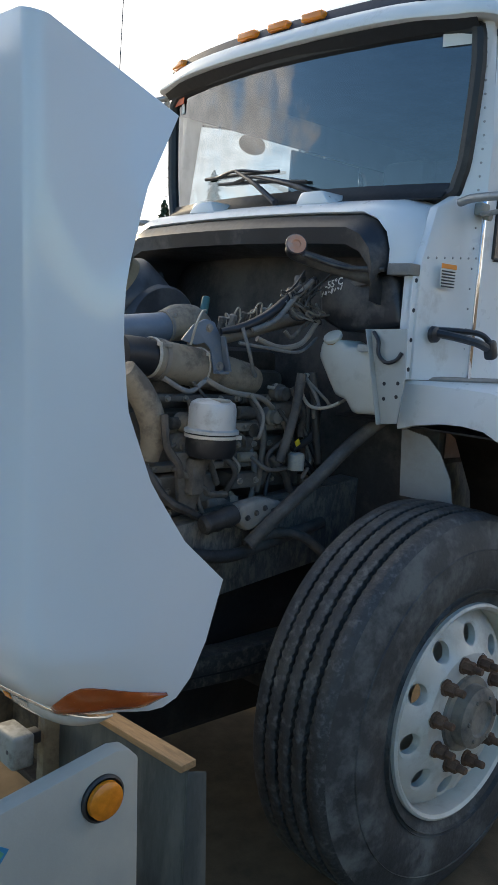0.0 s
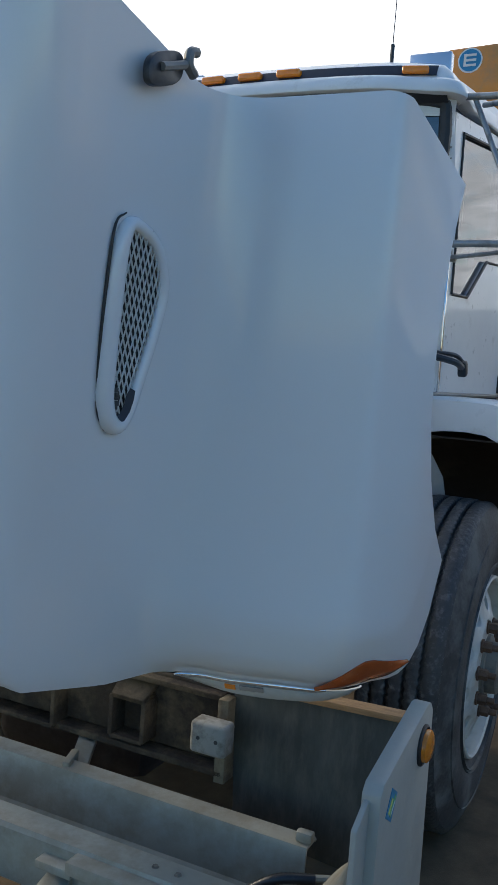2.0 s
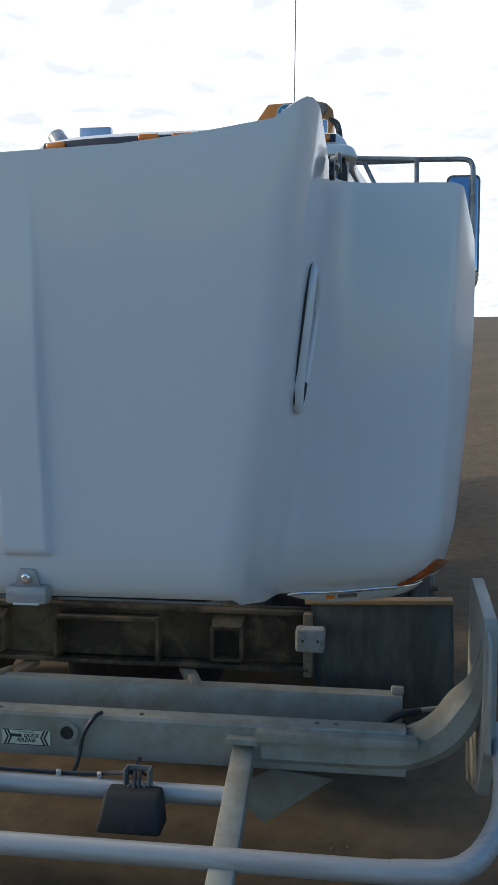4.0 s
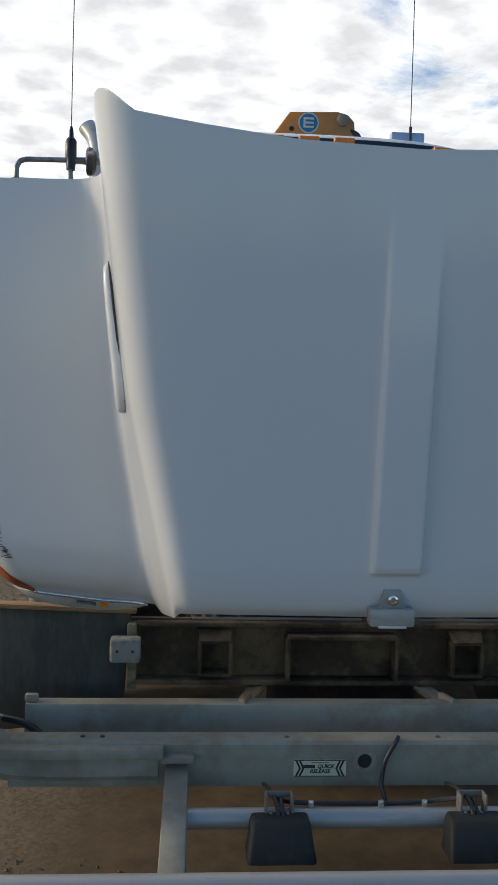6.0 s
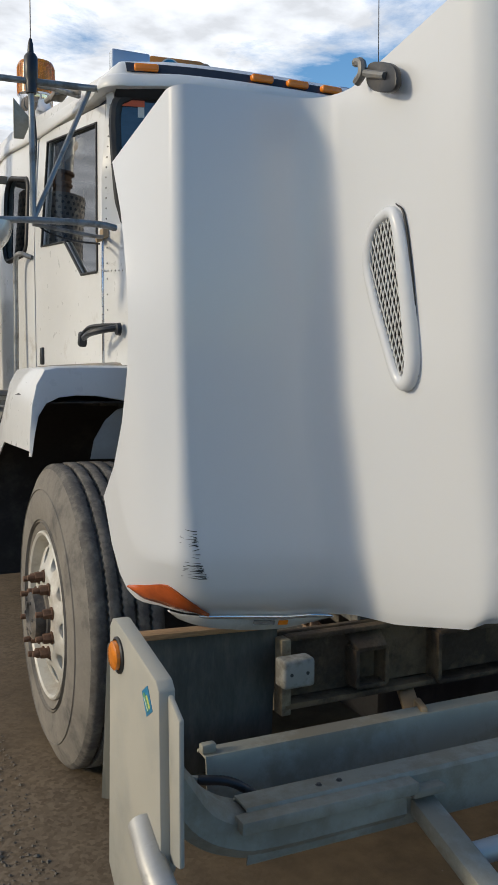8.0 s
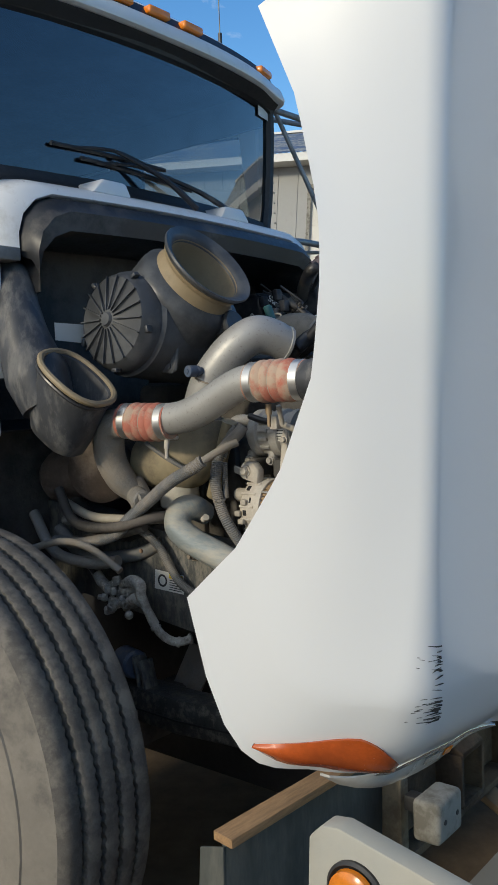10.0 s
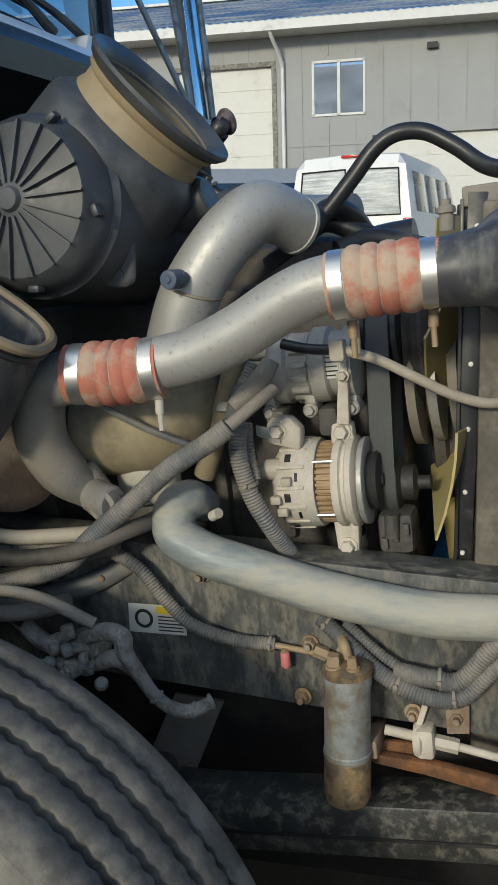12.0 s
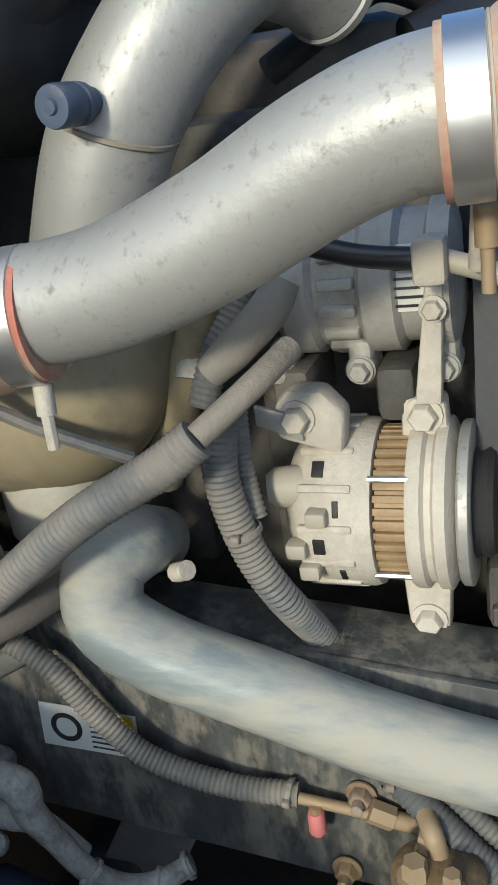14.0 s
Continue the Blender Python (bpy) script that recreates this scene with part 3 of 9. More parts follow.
    """Height of the lower and upper edge at s along the outline."""
    low = piece(s, (0, 0.856), (1, 0.860), (1.6, 0.857), (2.0, 0.835), (2.6, 0.794), (3.4, 0.776), (4.2, 0.782), (5, 0.803), (5.6, 0.812), (6, 0.823))
    if s > 6:
        low = 0.823 + 0.262 * (s - 6) ** 4
    up = piece(s, (0, 1.978), (0.45, 1.989), (0.8, 2.016), (1.0, 2.036), (1.3, 2.075), (1.55, 2.094), (1.9, 2.085), (3, 2.012), (5, 2.004), (6, 1.995), (7, 1.885))
    return low, up


def hood_row(v):
    row = []
    for p, s in hood_outline(v):
        low, up = hood_edges(s)
        z = lerp(low, up, v)
        # raised strip along the middle of the hood
        bulge = 0.021 * smooth01((0.067 - p.x) / 0.010) * smooth01((v - 0.106) / 0.010) * (1 - smooth01((v - 0.45) / 0.5)) if s < 1 else 0
        row.append(V(p.x, p.y - bulge, z))
    return row


hood_levels = [0, 0.01, 0.02, 0.035, 0.05, 0.065, 0.08, 0.10, 0.106, 0.110, 0.113, 0.116, 0.13, 0.15, 0.18, 0.21] + [0.25 + 0.05 * k for k in range(14)] + [0.93, 0.96, 0.98, 1.0]
bm = B()
rows = []
for v in hood_levels:
    r = hood_row(v)
    rows.append([V(-p.x, p.y, p.z) for p in r[:0:-1]] + r)
grid(bm, rows)
thicken(bm, 0.012)
hood = part("hood", bm, "hood", truck, "white fibreglass hood and fenders tipped forward", sharp=50)


def on_hood(s, v, off=0.0, side=1):
    """A point on the hood's skin, off metres outside it."""
    def at(s_, v_):
        pts = hood_row(v_)
        ss = [q for _, q in hood_outline(v_)]
        for i in range(len(ss) - 1):
            if ss[i + 1] >= s_:
                t = (s_ - ss[i]) / max(1e-6, ss[i + 1] - ss[i])
                return pts[i].lerp(pts[i + 1], t)
        return pts[-1]
    p = at(s, v)
    a, b = at(min(7, s + 0.03), v) - at(max(0, s - 0.03), v), at(s, min(1, v + 0.01)) - at(s, max(0, v - 0.01))
    nrm = a.cross(b).normalized()
    p = p + nrm * off
    return V(p.x * side, p.y, p.z)


for side in (1, -1):
    # turn signal lens wrapped round the fender's lower corner
    bm = B()
    rr = []
    for k in range(15):
        t = k / 14
        s = lerp(5.22, 6.56, t)
        base_ = 0.005 + 0.012 * t
        tall = 0.003 + 0.050 * math.sin(math.pi * t ** 1.25) ** 0.75
        rr.append([on_hood(s, lerp(base_, base_ + tall, j / 6), 0.004 + 0.007 * math.sin(math.pi * j / 6), side) for j in range(7)])
    grid(bm, rr)
    thicken(bm, 0.004)
    part("turn_signal", bm, "signal", hood, "orange wrap-round turn signal lens")
    # headlight: a narrow bright strip along the fender's edge over a pale crescent lens
    bm = B()
    edge_ = [on_hood(s, 0.0, 0.003, side) + V(0, 0.001, -0.003) for s in (3.45, 3.6, 3.9, 4.2, 4.5, 4.8, 5.05, 5.2, 5.36)]
    sweep(bm, edge_, [0.003, 0.006, 0.007, 0.007, 0.007, 0.007, 0.0065, 0.006, 0.003], 10, 4)
    part("headlight_trim", bm, "chrome", hood, "chrome headlight trim")
    bm = B()
    rr = []
    for k in range(15):
        t = k / 14
        s = lerp(3.42, 5.80, t)
        deep = 0.036 * math.sin(math.pi * t) ** 0.7
        rr.append([on_hood(s, 0.0, 0.0, side) + V(0, 0.004 + 0.016 * (j / 5) ** 2, -0.006 - deep * j / 5) for j in range(6)])
    grid(bm, rr)
    thicken(bm, 0.004)
    lens_ = part("headlight", bm, "lamp_lens", hood, "pale clouded headlight lens")
    for nm_, mt_, s0_, s1_ in (("reflector", "chrome", 4.35, 4.62), ("side_reflector", "amber", 4.18, 4.30)):
        bm = B()
        grid(bm, [[on_hood(lerp(s0_, s1_, k / 4), 0.0, 0.0, side) + V(0, -0.003 + 0.006 * j, -0.016 - 0.012 * j) for j in (0, 1)] for k in range(5)])
        thicken(bm, 0.002)
        part(nm_, bm, mt_, lens_)
    # vent in the hood's side: raised rim, wire mesh and a dark sheet as opening
    def vent_pt(a, b, off):
        """a: across from the front edge, b: up along the vent."""
        return on_hood(lerp(2.0, 3.0, 0.42 + (a - 0.13) * (1.08 if side > 0 else 0.92) - (0.12 * (b - 0.45) / 0.28 if side > 0 else 0.0)), b + (0.010 if side > 0 else 0.018), off, side)
    outline = ((0.44, 0.735), (0.30, 0.735), (0.22, 0.70), (0.17, 0.62), (0.13, 0.52), (0.13, 0.47), (0.19, 0.445), (0.30, 0.46), (0.42, 0.53), (0.54, 0.61), (0.60, 0.67), (0.55, 0.715))
    ring = [vent_pt(a, b, 0.006) for a, b in outline]
    bm = B()
    line = curve_points(ring + ring[:2], 4)[:-4]
    thick = [0.0125 + 0.0065 * smooth01((0.34 - a) / 0.2) for a, b in outline]
    thick = [q for k in range(len(outline)) for q in [lerp(thick[k], thick[(k + 1) % len(outline)], j / 4) for j in range(4)]]
    thick = (thick + thick[:8])[:len(line)]
    sweep(bm, line, thick, 12, 1, cap=False)
    part("vent_rim", bm, "hood", hood, "white raised vent rim")
    # thin black line along the rim's front edge
    bm = B()
    front_ = [(0.26, 0.745), (0.175, 0.722), (0.125, 0.65), (0.085, 0.55), (0.075, 0.48), (0.09, 0.452), (0.14, 0.434)]
    sweep(bm, [vent_pt(a, b, 0.004) for a, b in front_], [0.0015, 0.0025, 0.0032, 0.0032, 0.0032, 0.003, 0.0015], 8, 4)
    part("vent_gasket", bm, "ink", hood, "black line along the vent rim's front edge")
    # dark sheet over the solid skin puts the opening's shade into the colour
    bm = B()
    ca, cb = 0.36, 0.61
    loop = curve_points([V(a, b, 0) for a, b in outline + outline[:2]], 3)[:-3]
    cv = bm.verts.new(vent_pt(ca, cb, 0.002))
    ringv = [bm.verts.new(vent_pt(p.x, p.y, 0.002)) for p in loop[:-1]]
    for i in range(len(ringv)):
        bm.faces.new((cv, ringv[i], ringv[(i + 1) % len(ringv)]))
    part("vent_opening", bm, "dark", hood, "dark sheet for the shade in the vent opening")

    def inside(a, b):
        hit_ = False
        for i in range(len(loop) - 1):
            p, q = loop[i], loop[i + 1]
            if (p.y > b) != (q.y > b) and a < (q.x - p.x) * (b - p.y) / (q.y - p.y) + p.x:
                hit_ = not hit_
        return hit_
    bm = B()
    for sgn in (1, -1):
        for k in range(-30, 40):
            c0 = k * 0.0275
            run = []
            for j in range(41):
                b = 0.43 + 0.32 * j / 40
                a = 0.36 + sgn * ((b - 0.59) * 1.45 - c0 * 1.5)
                if inside(a, b):
                    run.append(vent_pt(a, b, 0.007 + (0.002 if sgn > 0 else 0)))
                else:
                    if len(run) > 1:
                        sweep(bm, [run[0], run[-1]], 0.0017, 5, 2, cap=False)
                    run = []
            if len(run) > 1:
                sweep(bm, [run[0], run[-1]], 0.0017, 5, 2, cap=False)
    part("vent_mesh", bm, "mesh_wire", hood, "woven wire vent mesh")
    # hood latch: recessed cup with a hook
    c = V(side * 0.775, -1.555, 1.990)
    bm = B()
    pts = []
    for k in range(24):
        a = k * math.tau / 24
        ex, ez = 0.058 * math.copysign(abs(math.cos(a)) ** 0.6, math.cos(a)), 0.030 * math.copysign(abs(math.sin(a)) ** 0.8, math.sin(a))
        pts.append(c + V(side * -0.004, ex * 0.95, ez + ex * 0.35))
    prism(bm, pts, (side * 0.014, 0, 0), 0.003)
    cup = part("latch_cup", bm, "black", hood, "black hood latch cup")
    bm = B()
    sweep(bm, [c + V(side * 0.012, -0.02, -0.004), c + V(side * 0.014, 0.025, 0.012), c + V(side * 0.014, 0.05, 0.022)], 0.008, 8)
    sweep(bm, [c + V(side * 0.016, 0.084, 0.054), c + V(side * 0.016, 0.062, 0.046), c + V(side * 0.016, 0.060, 0.024), c + V(side * 0.016, 0.080, 0.012)], 0.0095, 8)
    part("latch_hook", bm, "steel", hood, "black steel hood latch hook")

# badge and its bracket at the hood's front edge
bm = B()
box(bm, (-0.005, -1.675, 0.872), (0.112, 0.05, 0.046), 0.006)
badge = part("badge_bracket", bm, "tube", hood, "brushed metal bracket at the hood's front edge")
bm = B()
box(bm, (-0.005, -1.685, 0.849), (0.07, 0.03, 0.006), 0.001)
part("badge_strip", bm, "paper", hood, "pale strip under the bracket")
bm = B()
prism(bm, [(-0.040, -1.688, 0.893), (0.030, -1.688, 0.893), (0.016, -1.692, 0.94), (-0.026, -1.692, 0.94)], (0, 0.012, 0), 0.002)
part("badge", bm, "pipe", hood, "small metal badge plate")
bm = B()
lathe(bm, (-0.005, -1.692, 0.915), (0, -1, 0), [(0.013, 0), (0.013, 0.006), (0.008, 0.007), (0.008, 0.004)], 20)
part("badge_lock", bm, "chrome", hood)
bm = B()
sweep(bm, [(x, -1.632, 0.852) for x in (-0.5, -0.25, -0.07)], 0.0035, 6, 4)
sweep(bm, [(x, -1.632, 0.852) for x in (0.06, 0.25, 0.5)], 0.0035, 6, 4)
part("front_seal", bm, "steel", hood, "thin metal grille edge")

# scraped paint on the right fender: dark gouges of bare material
rs = random.Random(5)
bm = B()
for k in range(44):
    up = k < 18
    z = rs.gauss(1.040, 0.010) if up else rs.gauss(0.957, 0.008) if k < 38 else rs.gauss(0.99, 0.012)
    y0 = 5.04 + rs.uniform(0.0, 0.08) if up else 5.06 + rs.uniform(0.0, 0.08)
    L, h = (rs.uniform(0.10, 0.30), rs.uniform(0.0004, 0.0011)) if k % 3 else (rs.uniform(0.30, 0.62), rs.uniform(0.0007, 0.0018))
    v = (z - 0.83) / 1.17
    pa = on_hood(y0, v, 0.0012, -1)
    pb = on_hood(y0 + L, v + rs.uniform(-0.004, 0.002), 0.0012, -1)
    sweep(bm, [pa, pa.lerp(pb, 0.4) + V(0, 0, rs.uniform(-0.001, 0.001)), pb], [h * 0.7, h, h * 0.25], 5, 2)
tagged(part("paint_scrape", bm, "ink", hood, "black scrape marks in the paint"), kind="stuff")
def rim_pt(a, b, off):
    return on_hood(lerp(2.0, 3.0, 0.42 + (a - 0.13) * 1.08 - 0.12 * (b - 0.45) / 0.28), b + 0.010, off, 1)


bm = B()
low_side = [(0.13, 0.452), (0.19, 0.440), (0.27, 0.446), (0.33, 0.462), (0.37, 0.485), (0.36, 0.503)]
in_side = [(0.14, 0.462), (0.19, 0.456), (0.25, 0.466), (0.28, 0.482), (0.30, 0.497), (0.33, 0.508)]
grid(bm, [[rim_pt(a, b, 0.008), rim_pt(lerp(a, c, 0.5), lerp(b, d, 0.5), 0.0175), rim_pt(c, d, 0.010)] for (a, b), (c, d) in zip(low_side, in_side)])
thicken(bm, 0.002)
part("bare_rim_end", bm, "visor", hood, "black bare lower end of the vent rim")
bm = B()
for k in range(9):
    a = on_hood(2.45 + 0.02 * rs.random(), 0.457 + 0.006 * k + 0.004 * rs.random(), 0.018, 1)
    box(bm, a, (0.004, rs.uniform(0.006, 0.016), rs.uniform(0.006, 0.014)), 0.001)
part("chipped_paint", bm, "black", hood, "chipped black lower end of the vent rim")

# ---- wheels ----
def wheel(x, z, side, spin):
    """A front wheel with its outer face at x."""
    o = V(x, 0.065, z - 0.008)
    ax = V(side, 0, 0)
    w = thing("front_wheel", (x, 0.065, z), "", "")
    R = 0.55
    prof = [(0.300, -0.005), (0.318, 0.004), (0.36, 0.014), (0.42, 0.016), (0.47, 0.006), (0.505, -0.010), (0.528, -0.020), (0.541, -0.030)]
    t0, wid, nr = -0.034, 0.0345, 5
    pr = []
    for k in range(nr):
        a = t0 - k * (wid + 0.0121)
        top = R - (0.004 if k in (0, nr - 1) else 0)
        pr += [(top - 0.003, a), (top, a - 0.004), (top, a - wid + 0.004), (top - 0.003, a - wid)]
        if k < nr - 1:
            pr += [(R - 0.020, a - wid - 0.0015), (R - 0.020, a - wid - 0.0106)]
    last = pr[-1][1]
    prof += pr + [(0.525, last - 0.012), (0.47, last - 0.03), (0.40, last - 0.035), (0.33, last - 0.025), (0.30, last - 0.015)]
    # tread ribs with zigzag grooves between them
    N_ = 576
    rings = []
    for j in range(N_ + 1):
        a = j * math.tau / N_
        zig = 0.0018 * (1 if (j // 2) % 2 else -1)
        d = V(0, math.cos(a), math.sin(a))
        row = []
        for i, (r, h) in enumerate(prof[6:-4]):
            edge = 2 <= i <= len(prof) - 14
            row.append(o + d * r + ax * (h + (zig if edge else 0.0)))
        rings.append(row)
    bm = B()
    grid(bm, rings)
    bmesh.ops.remove_doubles(bm, verts=bm.verts, dist=0.0002)
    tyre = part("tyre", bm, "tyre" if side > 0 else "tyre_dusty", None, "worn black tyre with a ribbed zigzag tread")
    bm = B()
    lathe(bm, o, ax, prof[:7], 96, cap=False)
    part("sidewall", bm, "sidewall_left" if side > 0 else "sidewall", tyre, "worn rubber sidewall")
    bm = B()
    lathe(bm, o, ax, prof[-5:], 64, cap=False)
    part("inner_sidewall", bm, "tyre", tyre)
    # moulded rings on the sidewall
    bm = B()
    for r in (0.335, 0.345, 0.455):
        lathe(bm, o, ax, [(r - 0.002, 0.008), (r, 0.0165 if r < 0.4 else 0.013), (r + 0.002, 0.008)], 72, cap=False)
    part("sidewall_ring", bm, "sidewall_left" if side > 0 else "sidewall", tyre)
    # rim: lip, well and a dished disc with ten hand holes
    bm = B()
    lathe(bm, o, ax, [(0.286, -0.10), (0.284, -0.02), (0.287, 0.006), (0.296, 0.012), (0.303, 0.008), (0.304, -0.004)], 72, cap=False)
    rim = part("rim", bm, "rim", None, "dull dusty aluminium rim with round hand holes")
    bm = B()

    def dish(r):
        return piece(r, (0.07, 0.012), (0.10, 0.012), (0.165, 0.012), (0.185, 0.002), (0.255, -0.022), (0.275, -0.045), (0.287, -0.06))
    n, hole_r, hole_c = 32, 0.029, 0.213
    for k in range(10):
        base = spin + k * math.tau / 10
        half = math.pi / 10

        def pt(r, a, d=0.0):
            return o + V(0, math.cos(a) * r, math.sin(a) * r) + ax * (dish(r) + d)
        hc = (math.cos(0) * hole_c, 0.0)
        rings = [[], [], []]
        for j in range(n):
            th = j * math.tau / n
            dx, dy = math.cos(th), math.sin(th)
            # march out to the sector's border
            t = hole_r
            while True:
                xx, yy = hc[0] + dx * t, hc[1] + dy * t
                rr_, aa = math.hypot(xx, yy), math.atan2(yy, xx)
                if abs(aa) > half or rr_ > 0.286 or rr_ < 0.165 or t > 0.2:
                    break
                t += 0.001
            for q, tt in enumerate((hole_r, lerp(hole_r, t, 0.15), t)):
                xx, yy = hc[0] + dx * tt, hc[1] + dy * tt
                rr_, aa = math.hypot(xx, yy), math.atan2(yy, xx)
                aa = max(-half, min(half, aa)) if q == 2 else aa
                rings[q].append(bm.verts.new(pt(max(0.165, min(0.287, rr_)), base + aa, -0.004 if q == 0 else 0)))
        back = [bm.verts.new(v.co - ax * 0.022) for v in rings[0]]
        for p, q in ((back, rings[0]), (rings[0], rings[1]), (rings[1], rings[2])):
            for j in range(n):
                bm.faces.new((p[j], p[(j + 1) % n], q[(j + 1) % n], q[j]))
    bmesh.ops.remove_doubles(bm, verts=bm.verts, dist=0.0012)
    lathe(bm, o, ax, [(0.166, 0.0118), (0.13, 0.013), (0.10, 0.012), (0.09, 0.012)], 60, cap=False)
    lathe(bm, o, ax, [(0.286, -0.13), (0.05, -0.13)], 40, cap=False)
    part("rim_disc", bm, "rim", rim)
    bm = B()
    lathe(bm, o, ax, [(0.108, 0.008), (0.105, 0.022), (0.086, 0.024), (0.084, 0.058), (0.072, 0.066), (0.05, 0.067), (0.045, 0.058), (0.0, 0.056)], 40)
    for k in range(6):
        a = k * math.tau / 6
        bolt_head(bm, o + ax * 0.064 + V(0, math.cos(a), math.sin(a)) * 0.062, ax, 0.006, 0.006)
    hub = part("hub", bm, "hub", None, "greasy dark hub cap")
    parts = [tyre, rim, hub]
    for k in range(10):
        a = spin + math.pi / 10 + k * math.tau / 10
        c = o + V(0, math.cos(a), math.sin(a)) * 0.1425
        bm = B()
        lathe(bm, c + ax * 0.012, ax, [(0.023, 0), (0.023, 0.006)], 18)
        lathe(bm, c + ax * 0.018, ax, [(0.0185, 0), (0.0185, 0.024), (0.016, 0.028)], 6)
        lathe(bm, c + ax * 0.045, ax, [(0.0105, 0), (0.0105, 0.024), (0.009, 0.026)], 12)
        parts.append(part("lug_nut", bm, "nut", None))
    bpy.data.objects.remove(w)
    carrier = parts[0]
    for p in parts:
        p.parent = truck
    return parts


for wx, wz, ws, sp in ((1.125, 0.565, 1, 0.2), (-1.125, 0.540, -1, 0.05)):
    made = wheel(wx, wz, ws, sp)
    tyre_, rest = made[0], made[1:]
    for p in rest[1:]:
        p.parent = rest[0]

# ---- cab ----
def cab_x(y, z=2.0):
    """Half width of the cab at a place along it."""
    return piece(y, (0.1, 0.755), (0.44, 0.80), (1.42, 0.878), (1.9, 0.955), (2.4, 0.970)) - max(0, z - 2.2) * 0.08


def side_frame(bm, outer, inner, s, thick=0.035, out=0.0):
    """A side panel with an opening: outer and inner outlines as (y, z), same count."""
    o = [V(s * (cab_x(y, z) + out), y, z) for y, z in outer]
    i = [V(s * (cab_x(y, z) + out), y, z) for y, z in inner]
    n = len(o)
    d = V(-s * thick, 0, 0)
    ov, iv = [bm.verts.new(p) for p in o], [bm.verts.new(p) for p in i]
    ob, ib = [bm.verts.new(p + d) for p in o], [bm.verts.new(p + d) for p in i]
    for k in range(n):
        j = (k + 1) % n
        bm.faces.new((ov[k], ov[j], iv[j], iv[k]))
        bm.faces.new((ob[k], ob[j], ib[j], ib[k]))
        bm.faces.new((ov[k], ov[j], ob[j], ob[k]))
        bm.faces.new((iv[k], iv[j], ib[j], ib[k]))
    return bm


def wind_y(x, z):
    return 0.285 + 0.105 * (x / 0.76) ** 2 + 0.03 * (2.5 - z)


def brow_y(x):
    return 0.255 + 0.10 * (abs(x) / 0.78) ** 2.5


cab = B()
# firewall, floor, rear wall
box(cab, (0, 0.40, 1.35), (1.50, 0.03, 1.2), 0.002)
box(cab, (0, 1.35, 1.30), (1.66, 1.9, 0.05), 0.004)
cab_body = part("cab_shell", cab, "grime", truck, "dark firewall and cab floor")
bm = B()
for zz, hh in ((1.62, 0.72), (2.66, 0.18)):
    box(bm, (0, 2.30, zz), (1.86, 0.04, hh), 0.004)
for xx in (-0.62, 0.62):
    box(bm, (xx * 1.06, 2.30, 2.27), (0.52, 0.04, 0.62), 0.004)
part("rear_wall", bm, "white", truck, "white cab rear wall")
# dark navy-tinted lining inside the rear wall, roof and window headers
for nm_, c_, s_ in (("rear_lining", (0.0, 2.285, 1.62), (1.60, 0.02, 0.70)), ("rear_lining", (-0.62, 2.285, 2.27), (0.44, 0.02, 0.60)), ("rear_lining", (0.62, 2.285, 2.27), (0.44, 0.02, 0.60)), ("rear_lining", (0.0, 2.285, 2.61), (1.60, 0.02, 0.12)),
                    ("rear_lining", (0.0, 2.285, 2.265), (0.79, 0.02, 0.57)), ("headliner", (0.0, 1.39, 2.600), (1.56, 1.80, 0.02)), ("header_lining", (-0.745, 1.34, 2.53), (0.02, 1.86, 0.16)), ("header_lining", (0.745, 1.34, 2.53), (0.02, 1.86, 0.16)),
                    ("pillar_lining", (-0.79, 1.40, 2.22), (0.02, 0.50, 0.46)), ("pillar_lining", (0.79, 1.40, 2.22), (0.02, 0.50, 0.46))):
    bm = B()
    box(bm, c_, s_, 0.004)
    part(nm_, bm, "interior", truck, "cab lining tinted navy for the sky reflected in the windshield")
# dash, seats and wheel behind the glass
bm = B()
box(bm, (0, 0.58, 1.90), (1.40, 0.36, 0.20), 0.05)
part("dashboard", bm, "interior", truck, "dark dashboard")
for sx in (0.42, -0.42):
    bm = B()
    box(bm, (sx, 1.35, 1.72), (0.46, 0.46, 0.14), 0.05)
    box(bm, (sx, 1.58, 2.02), (0.44, 0.12, 0.55), 0.05)
    box(bm, (sx, 1.60, 2.36), (0.26, 0.10, 0.16), 0.04)
    part("seat", bm, "interior", truck, "dark cab seat")

# white cowl arch over the engine opening
bm = B()
outer, inner = [], []
for k in range(41):
    t = lerp(-1, 1, k / 40)
    a = abs(t)
    sg = 1 if t >= 0 else -1
    if a < 0.8:
        outer.append((sg * a / 0.8 * 0.62, 2.005 - 0.012 * (a / 0.8) ** 2))
        inner.append((sg * a / 0.8 * 0.555, 1.955 - 0.012 * (a / 0.8) ** 2))
    else:
        q = (a - 0.8) / 0.2
        outer.append((sg * (0.62 + 0.145 * math.sin(min(1, q * 1.5) * math.pi / 2)), 1.993 - 0.225 * (1 - math.cos(min(1, q) * math.pi / 2)) ** 0.8))
        inner.append((sg * (0.555 + 0.115 * math.sin(min(1, q * 1.3) * math.pi / 2)), 1.943 - 0.172 * (1 - math.cos(min(1, q) * math.pi / 2)) ** 0.8))
rows = []
for (xo, zo), (xi, zi) in zip(outer, inner):
    rows.append([V(xo, wind_y(xo, 2.0) + 0.05, zo + 0.02), V(xo * 0.995, 0.27, zo), V(lerp(xo, xi, 0.25), 0.205, lerp(zo, zi, 0.2)), V(lerp(xo, xi, 0.6), 0.165, lerp(zo, zi, 0.55)), V(xi, 0.15, zi), V(xi, 0.155, zi - 0.004), V(xi, 0.30, zi - 0.004)])
grid(bm, rows)
thicken(bm, 0.006)
